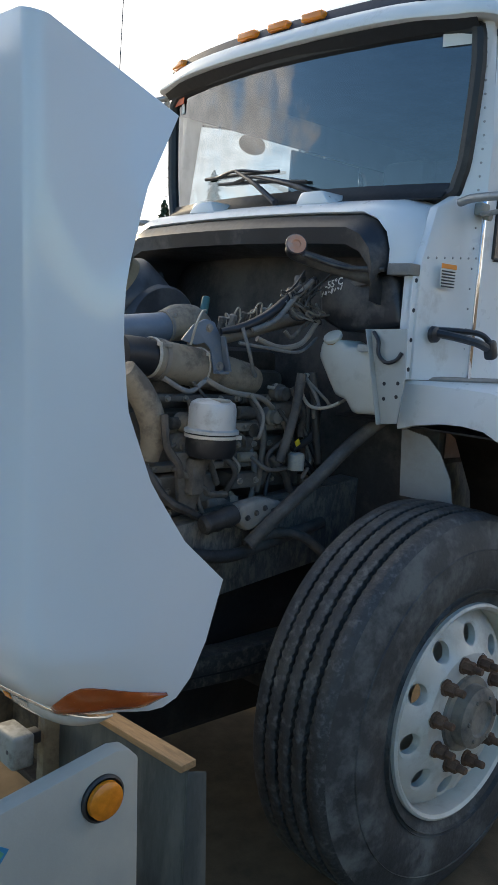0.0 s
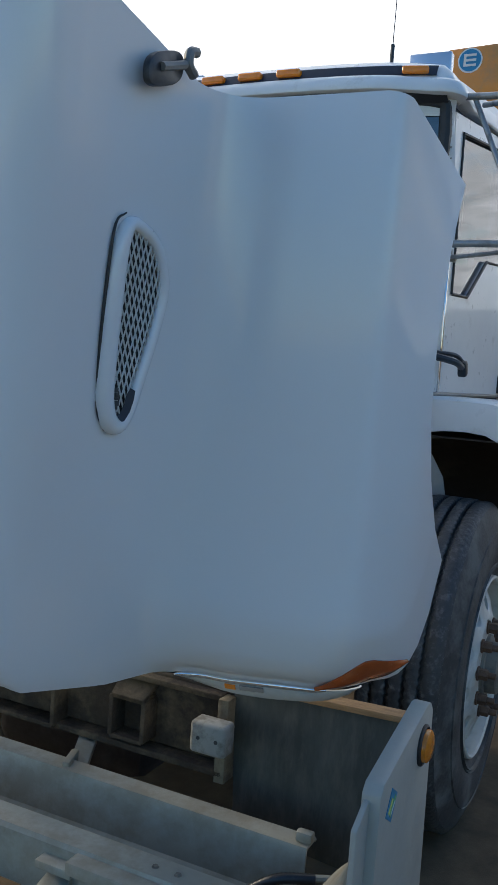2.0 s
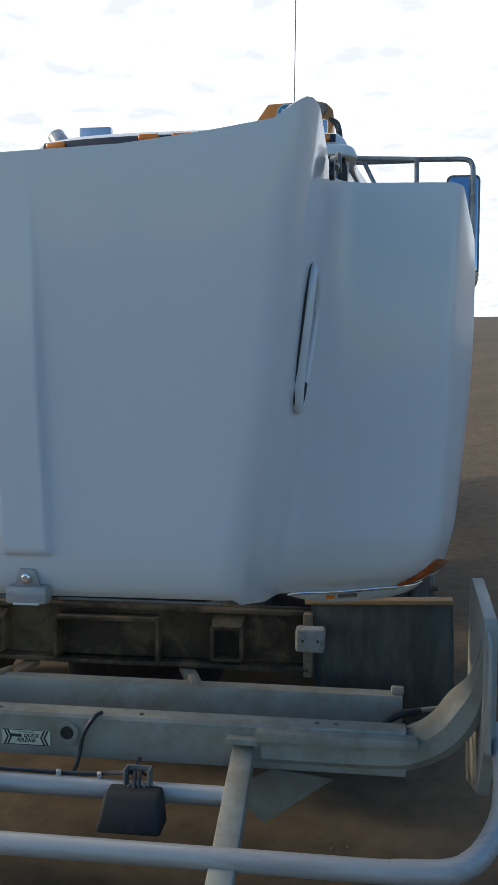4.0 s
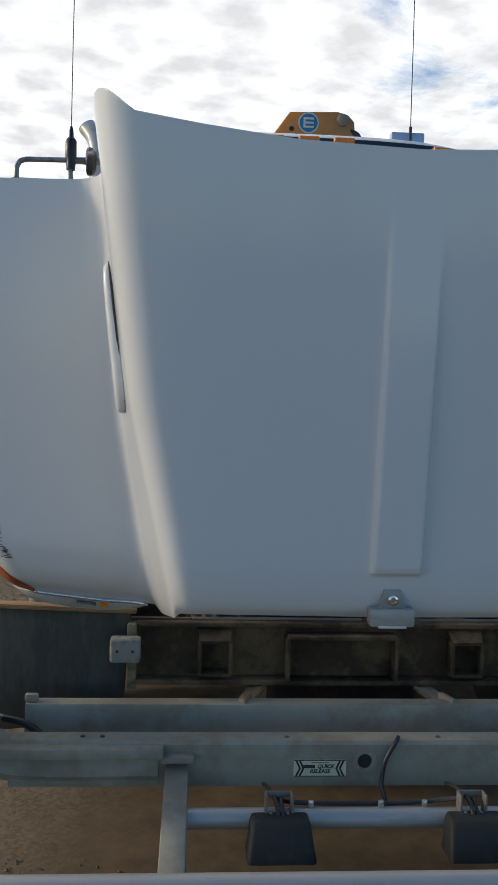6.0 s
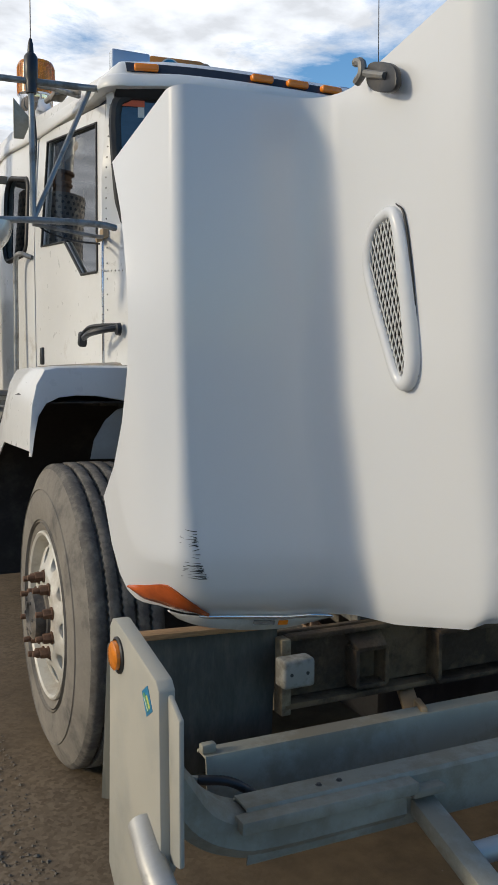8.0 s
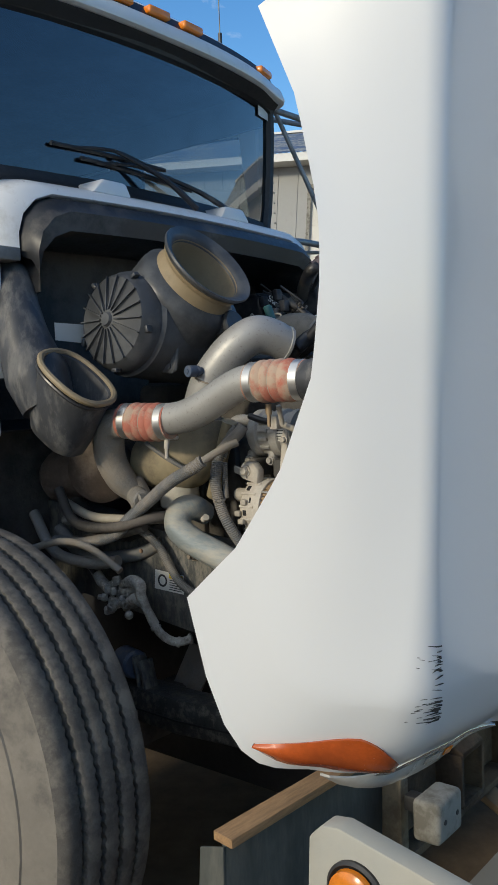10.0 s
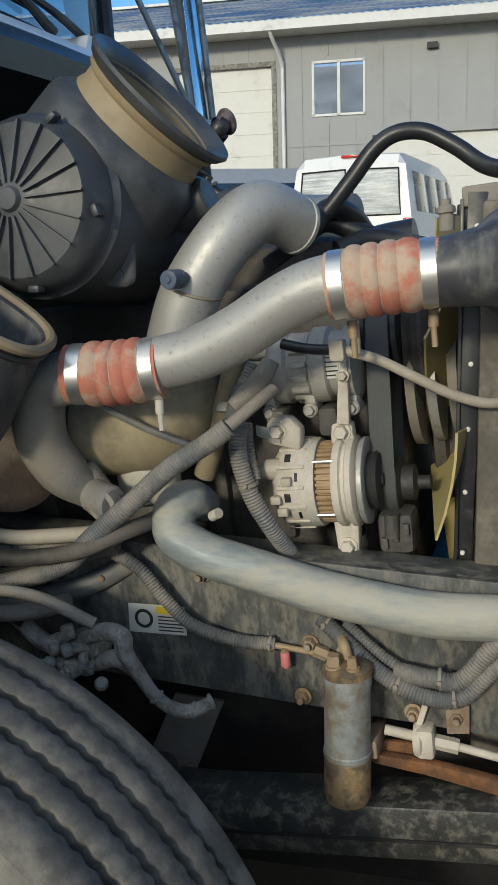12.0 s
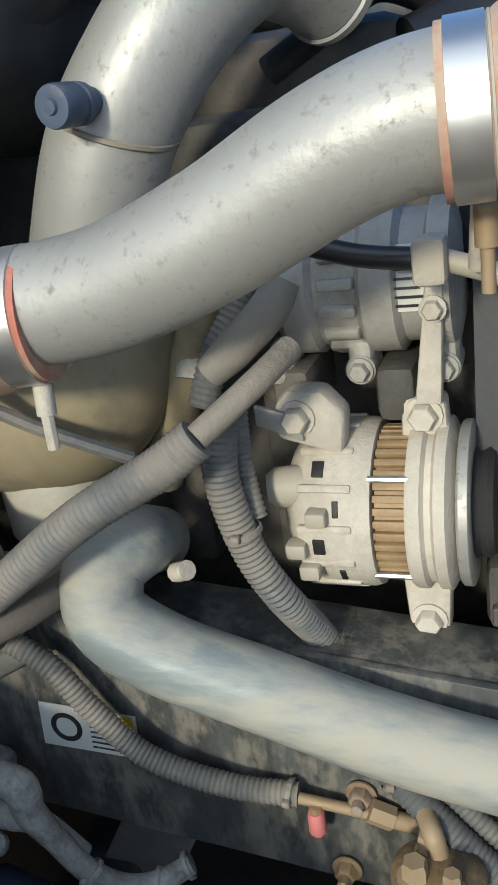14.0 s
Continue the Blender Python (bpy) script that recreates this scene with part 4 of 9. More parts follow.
part("cowl", bm, "white", truck, "white cowl panel arched over the engine opening", sharp=45)
for sx in (-1, 1):
    bm = B()
    prism(bm, [(sx * 0.21, 0.19, 1.985), (sx * 0.235, 0.19, 2.03), (sx * 0.33, 0.19, 2.03), (sx * 0.37, 0.19, 1.985)], (0, 0.12, 0), 0.01)
    part("cowl_bump", bm, "white", truck)

# black plenum inside the arch
bm = B()
rows = []
for xi, zi in inner:
    rows.append([V(xi * 0.995, 0.17, zi - 0.006), V(xi * 0.985, 0.115, zi - 0.02), V(xi * 0.978, 0.088, zi - 0.055), V(xi * 0.965, 0.10, zi - 0.105), V(xi * 0.955, 0.20, zi - 0.12), V(xi * 0.945, 0.36, zi - 0.12)])
grid(bm, rows)
thicken(bm, 0.004)
part("plenum", bm, "black", truck, "black plastic air plenum", sharp=50)

# windshield and its rubber
bm = B()
xs_ = [lerp(-1, 1, k / 20) for k in range(21)]
rows = []
for j in range(9):
    z = lerp(2.005, 2.52, j / 8)
    hw = lerp(0.715, 0.755, j / 8)
    rows.append([V(x * hw, wind_y(x * hw, z), z) for x in xs_])
grid(bm, rows)
ws = part("windshield", bm, "glass", truck, "dark tinted curved windshield")
ws.visible_shadow = False
bm = B()
loop = [V(x, wind_y(x, 2.52), 2.52) for x in (-0.70, -0.35, 0, 0.35, 0.70)] + [V(0.755, wind_y(0.755, 2.46), 2.46), V(0.745, wind_y(0.745, 2.2), 2.2), V(0.725, wind_y(0.73, 2.07), 2.07)] + [V(x, wind_y(x, 2.01), 2.01) for x in (0.67, 0.35, 0, -0.35, -0.67)] + [V(-0.725, wind_y(0.73, 2.07), 2.07), V(-0.745, wind_y(0.745, 2.2), 2.2), V(-0.755, wind_y(0.755, 2.46), 2.46)]
sweep(bm, curve_points(loop + loop[:1], 4), 0.024, 8, 1, cap=False)
part("windshield_rubber", bm, "rubber", truck, "black windshield rubber")
for nm, xx, mt in (("inspection_sticker", 0.69, "paper"), ("inspection_sticker", -0.69, "red_print")):
    bm = B()
    rows = [[V(x, wind_y(x, z) - 0.007, z) for x in (xx - 0.045, xx, xx + 0.045)] for z in ((2.465, 2.505) if xx > 0 else (2.475, 2.51))]
    grid(bm, rows)
    thicken(bm, 0.001)
    part(nm, bm, mt, truck, "small sticker on the windshield")
bm = B()
grid(bm, [[V(x, wind_y(x, z) - 0.004, z) for x in (-0.67, -0.645)] for z in (2.435, 2.475)])
thicken(bm, 0.001)
part("inspection_sticker", bm, "paper", truck, "small white sticker on the windshield")

# A-pillars
for s in (1, -1):
    bm = B()
    rows = []
    for z in (1.98, 2.05, 2.2, 2.35, 2.5, 2.56):
        a = lerp(0.725, 0.762, max(0, (z - 2.0) / 0.52))
        rows.append([V(s * a, wind_y(a, z) - 0.004, z), V(s * (a + 0.025), wind_y(a, z) + 0.02, z), V(s * cab_x(0.44, z), 0.445, z)])
    grid(bm, rows)
    thicken(bm, 0.02)
    part("pillar", bm, "white", truck, "white windshield pillar", sharp=60)
    # cab side ahead of the door
    bm = B()
    prism(bm, [(s * cab_x(0.19), 0.185, 1.44), (s * cab_x(0.44), 0.432, 1.44), (s * cab_x(0.44), 0.432, 2.0), (s * 0.745, 0.36, 2.01), (s * 0.76, 0.25, 1.96), (s * cab_x(0.19), 0.185, 1.79)], (-s * 0.03, 0, 0), 0.004)
    part("cowl_side", bm, "white", truck, "white riveted cab side panel")
    bm = B()
    for k in range(7):
        y = lerp(0.21, 0.42, k / 6)
        lathe(bm, (s * cab_x(y), y, 1.805 + 0.02 * k / 6), (s, 0, 0), [(0.0042, 0), (0.003, 0.003)], 8)
    for k in range(9):
        lathe(bm, (s * (cab_x(0.44) - 0.012), 0.415, lerp(1.98, 1.48, k / 8)), (s, 0, 0), [(0.004, 0), (0.003, 0.003)], 8)
    for k in range(13):
        z = lerp(2.03, 2.52, k / 12)
        lathe(bm, (s * (cab_x(0.40, z) - 0.012), 0.405, z), (s, -0.4, 0), [(0.004, 0.012), (0.003, 0.016)], 8)
    tagged(part("rivet_row", bm, "pipe", truck, "row of rivets"), kind="stuff")
    # upright channel with holes along the panel's front edge
    bm = B()
    box(bm, (s * 0.752, 0.18, 1.597), (0.012, 0.036, 0.315), 0.002)
    box(bm, (s * 0.739, 0.165, 1.597), (0.03, 0.006, 0.315), 0.002)
    ch = part("hood_seal_channel", bm, "white", truck, "white channel with slotted holes")
    for k in range(4):
        bm = B()
        lathe(bm, (s * 0.7575, 0.178, lerp(1.735, 1.47, k / 3)), (s, 0, 0), [(0.007, 0), (0.007, 0.001)], 10)
        part("slot", bm, "dark", ch)
    bm = B()
    box(bm, (s * 0.72, 0.165, 1.765), (0.085, 0.06, 0.035), 0.004)
    part("hood_latch_block", bm, "castdark", truck, "dark hood latch block")
    # door
    bm = B()
    outer = [(0.445, 1.44), (0.445, 2.0), (0.455, 2.50), (1.405, 2.60), (1.41, 2.10), (1.41, 1.44), (1.0, 1.44)]
    inner = [(0.50, 1.83), (0.50, 2.0), (0.545, 2.445), (1.25, 2.53), (1.29, 2.035), (0.93, 2.01), (0.70, 1.838)]
    side_frame(bm, outer, inner, s)
    door = part("door", bm, "white", truck, "white cab door with a stepped window sill")
    bm = B()
    pts = [V(s * (cab_x(y, z) - 0.012), y, z) for y, z in inner]
    bm.faces.new([bm.verts.new(p) for p in pts])
    g = part("door_glass", bm, "dark_glass", door, "tinted door glass")
    g.visible_shadow = False
    bm = B()
    ring = [V(s * (cab_x(y, z) + 0.001), y, z) for y, z in inner]
    sweep(bm, ring + ring[:1], 0.0065, 8, 1, cap=False)
    part("window_seal", bm, "rubber", door, "black window seal")
    bm = B()
    box(bm, (s * cab_x(0.438), 0.438, 1.73), (0.012, 0.016, 0.58), 0.003)
    part("door_hinge", bm, "chrome", door, "bright piano hinge")
    bm = B()
    box(bm, (s * (cab_x(1.30) + 0.003), 1.30, 1.50), (0.016, 0.05, 0.085), 0.006)
    part("door_handle", bm, "black", door, "black flush door handle")
    # rear side with a small window
    bm = B()
    corners = [(1.52, 2.03), (1.52, 2.42), (1.86, 2.46), (1.86, 2.02)]
    round_in = []
    for k, (y, z) in enumerate(corners):
        cy, cz = lerp(y, 1.69, 0.42), lerp(z, 2.235, 0.36)
        a0 = (math.pi * 1.5, math.pi, math.pi / 2, 0.0)[k]
        for j in range(6):
            q = a0 - j * math.pi / 10
            round_in.append((cy + abs(y - cy) * math.cos(q), cz + abs(z - cz) * math.sin(q)))
    outer = []
    for y, z in round_in:
        d = V(y - 1.69, z - 2.235, 0)
        f = min(((1.425 if d.x < 0 else 2.30) - 1.69) / d.x if abs(d.x) > 1e-4 else 99, ((1.30 if d.y < 0 else 2.66) - 2.235) / d.y if abs(d.y) > 1e-4 else 99)
        outer.append((1.69 + d.x * f, 2.235 + d.y * f))
    outer = [(1.425, 1.30) if k == 0 else (1.425, 2.66) if k == 10 else (2.30, 2.66) if k == 17 else (2.30, 1.30) if k == 21 else q for k, q in enumerate(outer)]
    side_frame(bm, outer, round_in, s)
    part("rear_side", bm, "white", truck, "white cab rear side panel")
    bm = B()
    bm.faces.new([bm.verts.new(V(s * (cab_x(y, z) - 0.012), y, z)) for y, z in round_in])
    part("rear_quarter_glass", bm, "dark_glass", truck, "dark small rear side window")
    bm = B()
    ring = [V(s * cab_x(y, z), y, z) for y, z in round_in]
    sweep(bm, ring + ring[:1], 0.014, 8, 1, cap=False)
    part("rear_window_seal", bm, "rubber", truck)
    # grab rail
    bm = B()
    gx = cab_x(1.55) + 0.05
    sweep(bm, [(s * (gx - 0.06), 1.44, 2.00), (s * (gx - 0.005), 1.48, 2.02), (s * gx, 1.55, 1.97), (s * gx, 1.56, 1.7), (s * gx, 1.56, 1.36), (s * (gx - 0.05), 1.56, 1.33)], 0.013, 10)
    part("grab_rail", bm, "mirror_arm", truck, "chrome grab rail")
    # rubber hood-hold-down strap
    bm = B()
    c = V(s * 0.80, 0.27, 1.565)
    sweep(bm, [c + V(0, -0.03, 0.02), c + V(s * 0.05, 0.0, 0.012), c + V(s * 0.09, 0.05, 0.0), c + V(s * 0.10, 0.10, -0.015)], 0.013, 8)
    sweep(bm, [c + V(0, -0.02, 0.03), c + V(s * 0.05, 0.03, 0.03), c + V(s * 0.08, 0.09, 0.025), c + V(s * 0.10, 0.12, 0.0)], 0.009, 8)
    box(bm, c + V(s * 0.10, 0.12, -0.02), (0.035, 0.035, 0.06), 0.01, (20, 0, 0))
    lathe(bm, c + V(-s * 0.01, -0.03, 0.015), (s, 0, 0), [(0.026, 0), (0.024, 0.015), (0.012, 0.02)], 14)
    part("hood_strap", bm, "black", truck, "black rubber hood strap")
    # rear half fender: front flange, top sheet and outer lip round the tyre
    bm = B()
    top_ = [(0.735, 1.438), (0.85, 1.438), (0.97, 1.437), (1.06, 1.434), (1.105, 1.425), (1.135, 1.37), (1.152, 1.29), (1.160, 1.20), (1.163, 1.12)]
    low_ = [(0.735, 1.287), (0.80, 1.305), (0.90, 1.322), (0.98, 1.325), (1.05, 1.318), (1.10, 1.295), (1.128, 1.25), (1.143, 1.18), (1.155, 1.10)]
    rows = []
    for (xt, zt), (xl, zl) in zip(top_, low_):
        y = lerp(0.185, 0.155, (xt - 0.735) / 0.43)
        rows.append([V(s * xl, y + 0.03, zl - 0.002), V(s * xl, y - 0.004, zl), V(s * lerp(xl, xt, 0.06), y - 0.006, lerp(zl, zt, 0.06)), V(s * lerp(xl, xt, 0.93), y, lerp(zl, zt, 0.93)), V(s * xt, y + 0.012, zt), V(s * xt, 0.70, zt - 0.0), V(s * lerp(xt, xl, 0.5), 0.98, lerp(zt, zl, 0.9) - 0.10), V(s * xl, 1.12, 0.86 - 0.1 * (1.438 - zt)), V(s * xl, 1.16, 0.52)])
    grid(bm, rows)
    thicken(bm, 0.005)
    fender = part("fender", bm, "white", truck, "white rear half fender over the front wheel", sharp=40)
    bm = B()
    sweep(bm, [(s * 0.74, 0.20, 1.443), (s * 0.78, 0.30, 1.444), (s * 0.80, 0.44, 1.444), (s * 0.84, 0.9, 1.444), (s * 0.87, 1.4, 1.444)], 0.009, 8, 3)
    part("fender_gasket", bm, "steel", fender, "grey rubber gasket along the cab")
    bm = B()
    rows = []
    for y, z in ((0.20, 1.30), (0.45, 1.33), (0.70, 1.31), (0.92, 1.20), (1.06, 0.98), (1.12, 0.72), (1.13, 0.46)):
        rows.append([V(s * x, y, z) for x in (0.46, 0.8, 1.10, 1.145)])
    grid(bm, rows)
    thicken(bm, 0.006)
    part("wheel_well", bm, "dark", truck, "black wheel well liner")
    bm = B()
    prism(bm, [(s * 0.70, 0.25, 1.285), (s * 0.715, 0.25, 1.07), (s * 0.91, 0.25, 1.075), (s * 0.895, 0.25, 1.15), (s * 0.85, 0.25, 1.225), (s * 0.80, 0.25, 1.268)], (0, 0.006, 0), 0.001)
    part("splash_flap", bm, "liner_pale", truck, "pale grey splash flap")
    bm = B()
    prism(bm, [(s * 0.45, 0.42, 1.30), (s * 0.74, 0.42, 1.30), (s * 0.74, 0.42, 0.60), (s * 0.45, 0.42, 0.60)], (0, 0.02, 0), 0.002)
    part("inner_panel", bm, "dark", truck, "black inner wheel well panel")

# roof, brow and clearance lights
bm = B()
rows = []
for y, z in ((0.40, 2.672), (0.5, 2.69), (0.8, 2.715), (1.2, 2.745), (1.8, 2.775), (2.32, 2.78)):
    hw = cab_x(max(y, 0.44), 2.6)
    rows.append([V(x * hw, y if abs(x) < 0.9 else y + 0.02, z - 0.06 * abs(x) ** 4) for x in xs_])
    rows[-1] = [V(-hw - 0.012, y + 0.03, z - 0.15)] + rows[-1] + [V(hw + 0.012, y + 0.03, z - 0.15)]
grid(bm, rows)
thicken(bm, 0.02)
part("roof", bm, "white", truck, "white riveted cab roof", sharp=50)
brow = [(V(x, brow_y(x), 0), V(0, 1, 0)) for x in [0.715 * k for k in xs_]]
side_run = []
for k in range(1, 7):
    q = k * math.pi / 12
    side_run.append((V(0.715 + 0.078 * math.sin(q), brow_y(0.715) + 0.078 * (1 - math.cos(q)), 0), V(-math.sin(q), math.cos(q), 0)))
for y in (0.50, 0.62, 0.80, 1.05, 1.4, 1.8, 2.25):
    side_run.append((V(max(0.793, cab_x(y, 2.55) + 0.006), y, 0), V(-1, 0, 0)))
brow = [(V(-p.x, p.y, 0), V(-d.x, d.y, 0)) for p, d in side_run[::-1]] + brow + side_run
bm = B()
rows = []
for p, d in brow:
    up_ = piece(p.y, (0.42, 0.0), (0.8, 0.026), (1.2, 0.050), (1.8, 0.075), (2.3, 0.08)) - 0.012 * smooth01((abs(p.x) - 0.5) / 0.25)
    rows.append([p + d * (w_ if w_ > 0 else w_ * lerp(1.0, 0.3, smooth01((p.y - 0.40) / 0.3))) + V(0, 0, z_ + up_) for w_, z_ in ((0.035, 2.540), (-0.018, 2.540), (-0.031, 2.545), (-0.034, 2.554), (-0.020, 2.590), (-0.008, 2.600), (0.012, 2.607), (0.030, 2.642), (0.060, 2.668), (0.22, 2.682))])
grid(bm, rows)
thicken(bm, 0.006)
part("roof_brow", bm, "white", truck, "white roof brow above the windshield", sharp=40)
# added strip: the shade under the brow put into its black colour
bm = B()
grid(bm, [[V(0.765 * x, brow_y(0.765 * x) + w_, z_) for x in xs_] for w_, z_ in ((-0.012, 2.538), (0.006, 2.522), (0.022, 2.508))])
thicken(bm, 0.004)
part("brow_underside", bm, "rubber", truck, "added black strip for the shade under the roof brow")
bm = B()
for s in (1, -1):
    for k in range(5):
        y = 0.50 + 0.045 * k
        lathe(bm, (s * (max(0.793, cab_x(y, 2.55) + 0.006) + 0.012), y, 2.56 + 0.01 * (k % 2)), (s, 0, 0), [(0.006, 0), (0.004, 0.004)], 8)
tagged(part("brow_rivets", bm, "steel", truck, "rivets in the roof's side"), kind="stuff")
bm = B()
rows = []
for x in [0.93 * k for k in xs_]:
    X = x * 0.775
    y = brow_y(X)
    rows.append([V(X, y + 0.006, 2.604), V(X, y + 0.014, 2.622), V(X, y + 0.026, 2.643)])
grid(bm, rows)
thicken(bm, 0.004)
part("light_strip", bm, "visor", truck, "dark strip behind the clearance lights")
for x in (-0.646, -0.165, 0.0, 0.165, 0.646):
    y = brow_y(x)
    bm = B()
    box(bm, (x, y + 0.008, 2.627 - (0.008 if abs(x) > 0.5 else 0.0)), (0.098, 0.036, 0.028), 0.008, (0, 0, math.degrees(math.atan(0.32 * x / 0.78 * (abs(x) / 0.78) ** 0.5))), 3)
    part("clearance_light", bm, "amber", truck, "amber roof clearance light")
for s in (1, -1):
    bm = B()
    box(bm, (s * 0.578, 0.76, 2.75), (0.176, 0.05, 0.165), 0.008, (0, 0, 0), 2)
    part("roof_box", bm, "roof_metal", truck, "bright metal box on the cab roof")
# beacon
bm = B()
lathe(bm, (-0.83, 1.55, 2.745), (0, 0, 1), [(0.07, 0), (0.085, 0.02), (0.085, 0.075), (0.09, 0.09)], 28)
beacon = part("beacon", bm, "chrome", truck, "amber warning beacon on the roof")
bm = B()
lathe(bm, (-0.83, 1.55, 2.835), (0, 0, 1), [(0.094, 0), (0.093, 0.145), (0.085, 0.162), (0, 0.168)], 28)
part("beacon_lens", bm, "beacon_lens", beacon, "amber beacon lens")
bm = B()
box(bm, (-0.83, 1.55, 2.905), (0.07, 0.05, 0.09), 0.006)
lathe(bm, (-0.83, 1.55, 2.84), (0, 0, 1), [(0.05, 0), (0.04, 0.02), (0.02, 0.03), (0.02, 0.07)], 20)
part("beacon_reflector", bm, "dull_can", beacon, "reflector inside the beacon")
bm = B()
for k in range(28):
    q = k * math.tau / 28
    d = V(math.cos(q), math.sin(q), 0)
    cyl(bm, V(-0.83, 1.55, 2.842) + d * 0.0935, V(-0.83, 1.55, 2.975) + d * 0.0925, 0.003, n=6)
part("lens_rib", bm, "beacon_lens", beacon, "moulded ribs of the amber lens")
for s, base in ((1, V(0.516, 0.43, 2.66)), ):
    bm = B()
    sweep(bm, [base, base + V(0, 0, 0.1)], 0.008, 8, 2)
    sweep(bm, [base + V(0, 0, 0.08), base + V(0.002, 0.01, 0.7), base + V(0.0, 0.03, 1.6)], 0.0022, 6, 3)
    part("antenna", bm, "black", truck, "thin whip antenna")

# ---- aluminium bumper and folded-down grille guard ----
guard = thing("grille_guard", (0, -1.4, 0.3), "dusty aluminium bumper with its grille guard folded down", "bumper")
bm = B()
sec = ((-1.388, 0.312), (-1.392, 0.33), (-1.392, 0.432), (-1.386, 0.442), (-1.318, 0.441), (-1.312, 0.428), (-1.305, 0.345), (-1.175, 0.335), (-1.160, 0.345), (-1.152, 0.452), (-1.148, 0.462), (-1.096, 0.464), (-1.090, 0.455))
rows = [[V(x, y, z) for y, z in sec] for x in (-1.0, -0.8, -0.4, 0, 0.4, 0.8, 1.0)]
grid(bm, rows)
thicken(bm, 0.006)
channel = part("bumper_channel", bm, "guard", guard, "dusty bent aluminium bumper channel", sharp=30)
for s in (1, -1):
    dy = 0.0 if s > 0 else -0.035
    bm = B()
    ear = [(-1.115, 0.822), (-1.135, 0.842), (-1.160, 0.846), (-1.435, 0.792), (-1.452, 0.775), (-1.46, 0.42), (-1.36, 0.26), (-1.13, 0.20), (-1.085, 0.24)]
    prism(bm, [(s * 1.238, y + dy, z) for y, z in ear], (-s * 0.036, 0, 0), 0.004)
    plate = part("bumper_end", bm, "guard_end", guard, "pale aluminium bumper end plate")
    bm = B()
    prism(bm, [(s * 1.218, -1.44 + dy, 0.772), (s * 1.218, -1.44 + dy, 0.42), (s * 1.218, -1.512 + dy, 0.44), (s * 1.218, -1.512 + dy, 0.735)], (-s * 0.012, 0, 0), 0.004)
    part("end_flange", bm, "guard_end", plate)
    # bent strip from the end plate down into the channel
    path = [V(s * 1.206, 0, 0.72), V(s * 1.196, 0, 0.60), V(s * 1.163, 0, 0.51), V(s * 1.11, 0, 0.435), V(s * 1.03, 0, 0.385), V(s * 0.93, 0, 0.368), V(s * 0.585, 0, 0.368)]
    line = curve_points(path, 5)
    bm = B()
    rr = []
    for i, p in enumerate(line):
        d = (line[min(i + 1, len(line) - 1)] - line[max(0, i - 1)]).normalized()
        nrm = V(d.z, 0, -d.x) * s
        f = i / (len(line) - 1)
        deep = lerp(-1.445, -1.40, min(1, f * 1.5))
        nrm = nrm * lerp(0.2, 1.0, smooth01(f / 0.4))
        back_ = lerp(deep + 0.03, -1.30, smooth01(f / 0.35))
        rr.append([V(p.x, back_, p.z) + nrm * 0.05, V(p.x, lerp(back_, deep, 0.5), p.z) + nrm * 0.05, V(p.x, deep + 0.02, p.z) + nrm * 0.045, V(p.x, deep, p.z) + nrm * 0.03, V(p.x, deep - 0.004, p.z) - nrm * 0.02, V(p.x, deep + 0.015, p.z) - nrm * 0.045])
    grid(bm, rr)
    thicken(bm, 0.008)
    part("corner_strip", bm, "guard", guard, "curved aluminium corner of the bumper", sharp=30)
    bm = B()
    box(bm, (s * 0.80, -1.41, 0.42), (0.46, 0.045, 0.03), 0.004)
    part("top_angle", bm, "guard", guard)
    for x, y in ((0.745, -1.355), (0.80, -1.355), (0.22, -1.36)):
        bm = B()
        bolt_head(bm, (s * x, y, 0.441), (0, 0, 1), 0.006, 0.004)
        part("bolt", bm, "hub", guard)
    # marker lamp, label
    bm = B()
    c = V(s * 1.238, -1.185 + dy, 0.771)
    lathe(bm, c, (s, 0, 0), [(0.041, -0.002), (0.041, 0.004), (0.037, 0.007), (0.033, 0.003)], 32)
    lamp = part("marker_lamp", bm, "rubber", plate, "round amber marker lamp")
    bm = B()
    lathe(bm, c + V(s * 0.006, 0, 0), (s, 0, 0), [(0.033, 0), (0.032, 0.008), (0.024, 0.013), (0.010, 0.014), (0.0, 0.0145)], 32)
    part("lens", bm, "marker_amber", lamp)
    lu, lv, lo_ = V(0, -0.036, 0.023), V(0, -0.030, -0.043), V(s * 1.2382, -1.352 + dy, 0.744)
    bm = B()
    prism(bm, [lo_, lo_ + lu, lo_ + lu + lv, lo_ + lv], (s * 0.0012, 0, 0))
    lab = part("label", bm, "blue", plate, "small blue label with green and pale print")
    for mt_, q_ in (("green", ((0.10, 0.15), (0.40, 0.10), (0.62, 0.86), (0.30, 0.90))), ("lime", ((0.50, 0.30), (0.72, 0.28), (0.84, 0.82), (0.62, 0.86))), ("paper", ((0.20, 0.30), (0.26, 0.29), (0.42, 0.84), (0.36, 0.85)))):
        bm = B()
        prism(bm, [lo_ + lu * a_ + lv * b_ + V(s * (0.0013 if mt_ != "paper" else 0.0018), 0, 0) for a_, b_ in q_], (s * 0.0006, 0, 0))
        part("label_print", bm, mt_, lab)
    # upright of the guard, folded forward and down
    bm = B()
    prism(bm, [(s * 0.565, -1.372, 0.385), (s * 0.50, -1.372, 0.385), (s * 0.505, -2.10, 0.155), (s * 0.575, -2.10, 0.155)], (0, -0.012, -0.05), 0.006)
    part("guard_upright", bm, "guard", guard, "flat aluminium guard upright")
    bm = B()
    box(bm, (s * 0.532, -1.40, 0.40), (0.095, 0.05, 0.02), 0.004)
    part("pivot_bracket", bm, "guard", guard)
    bm = B()
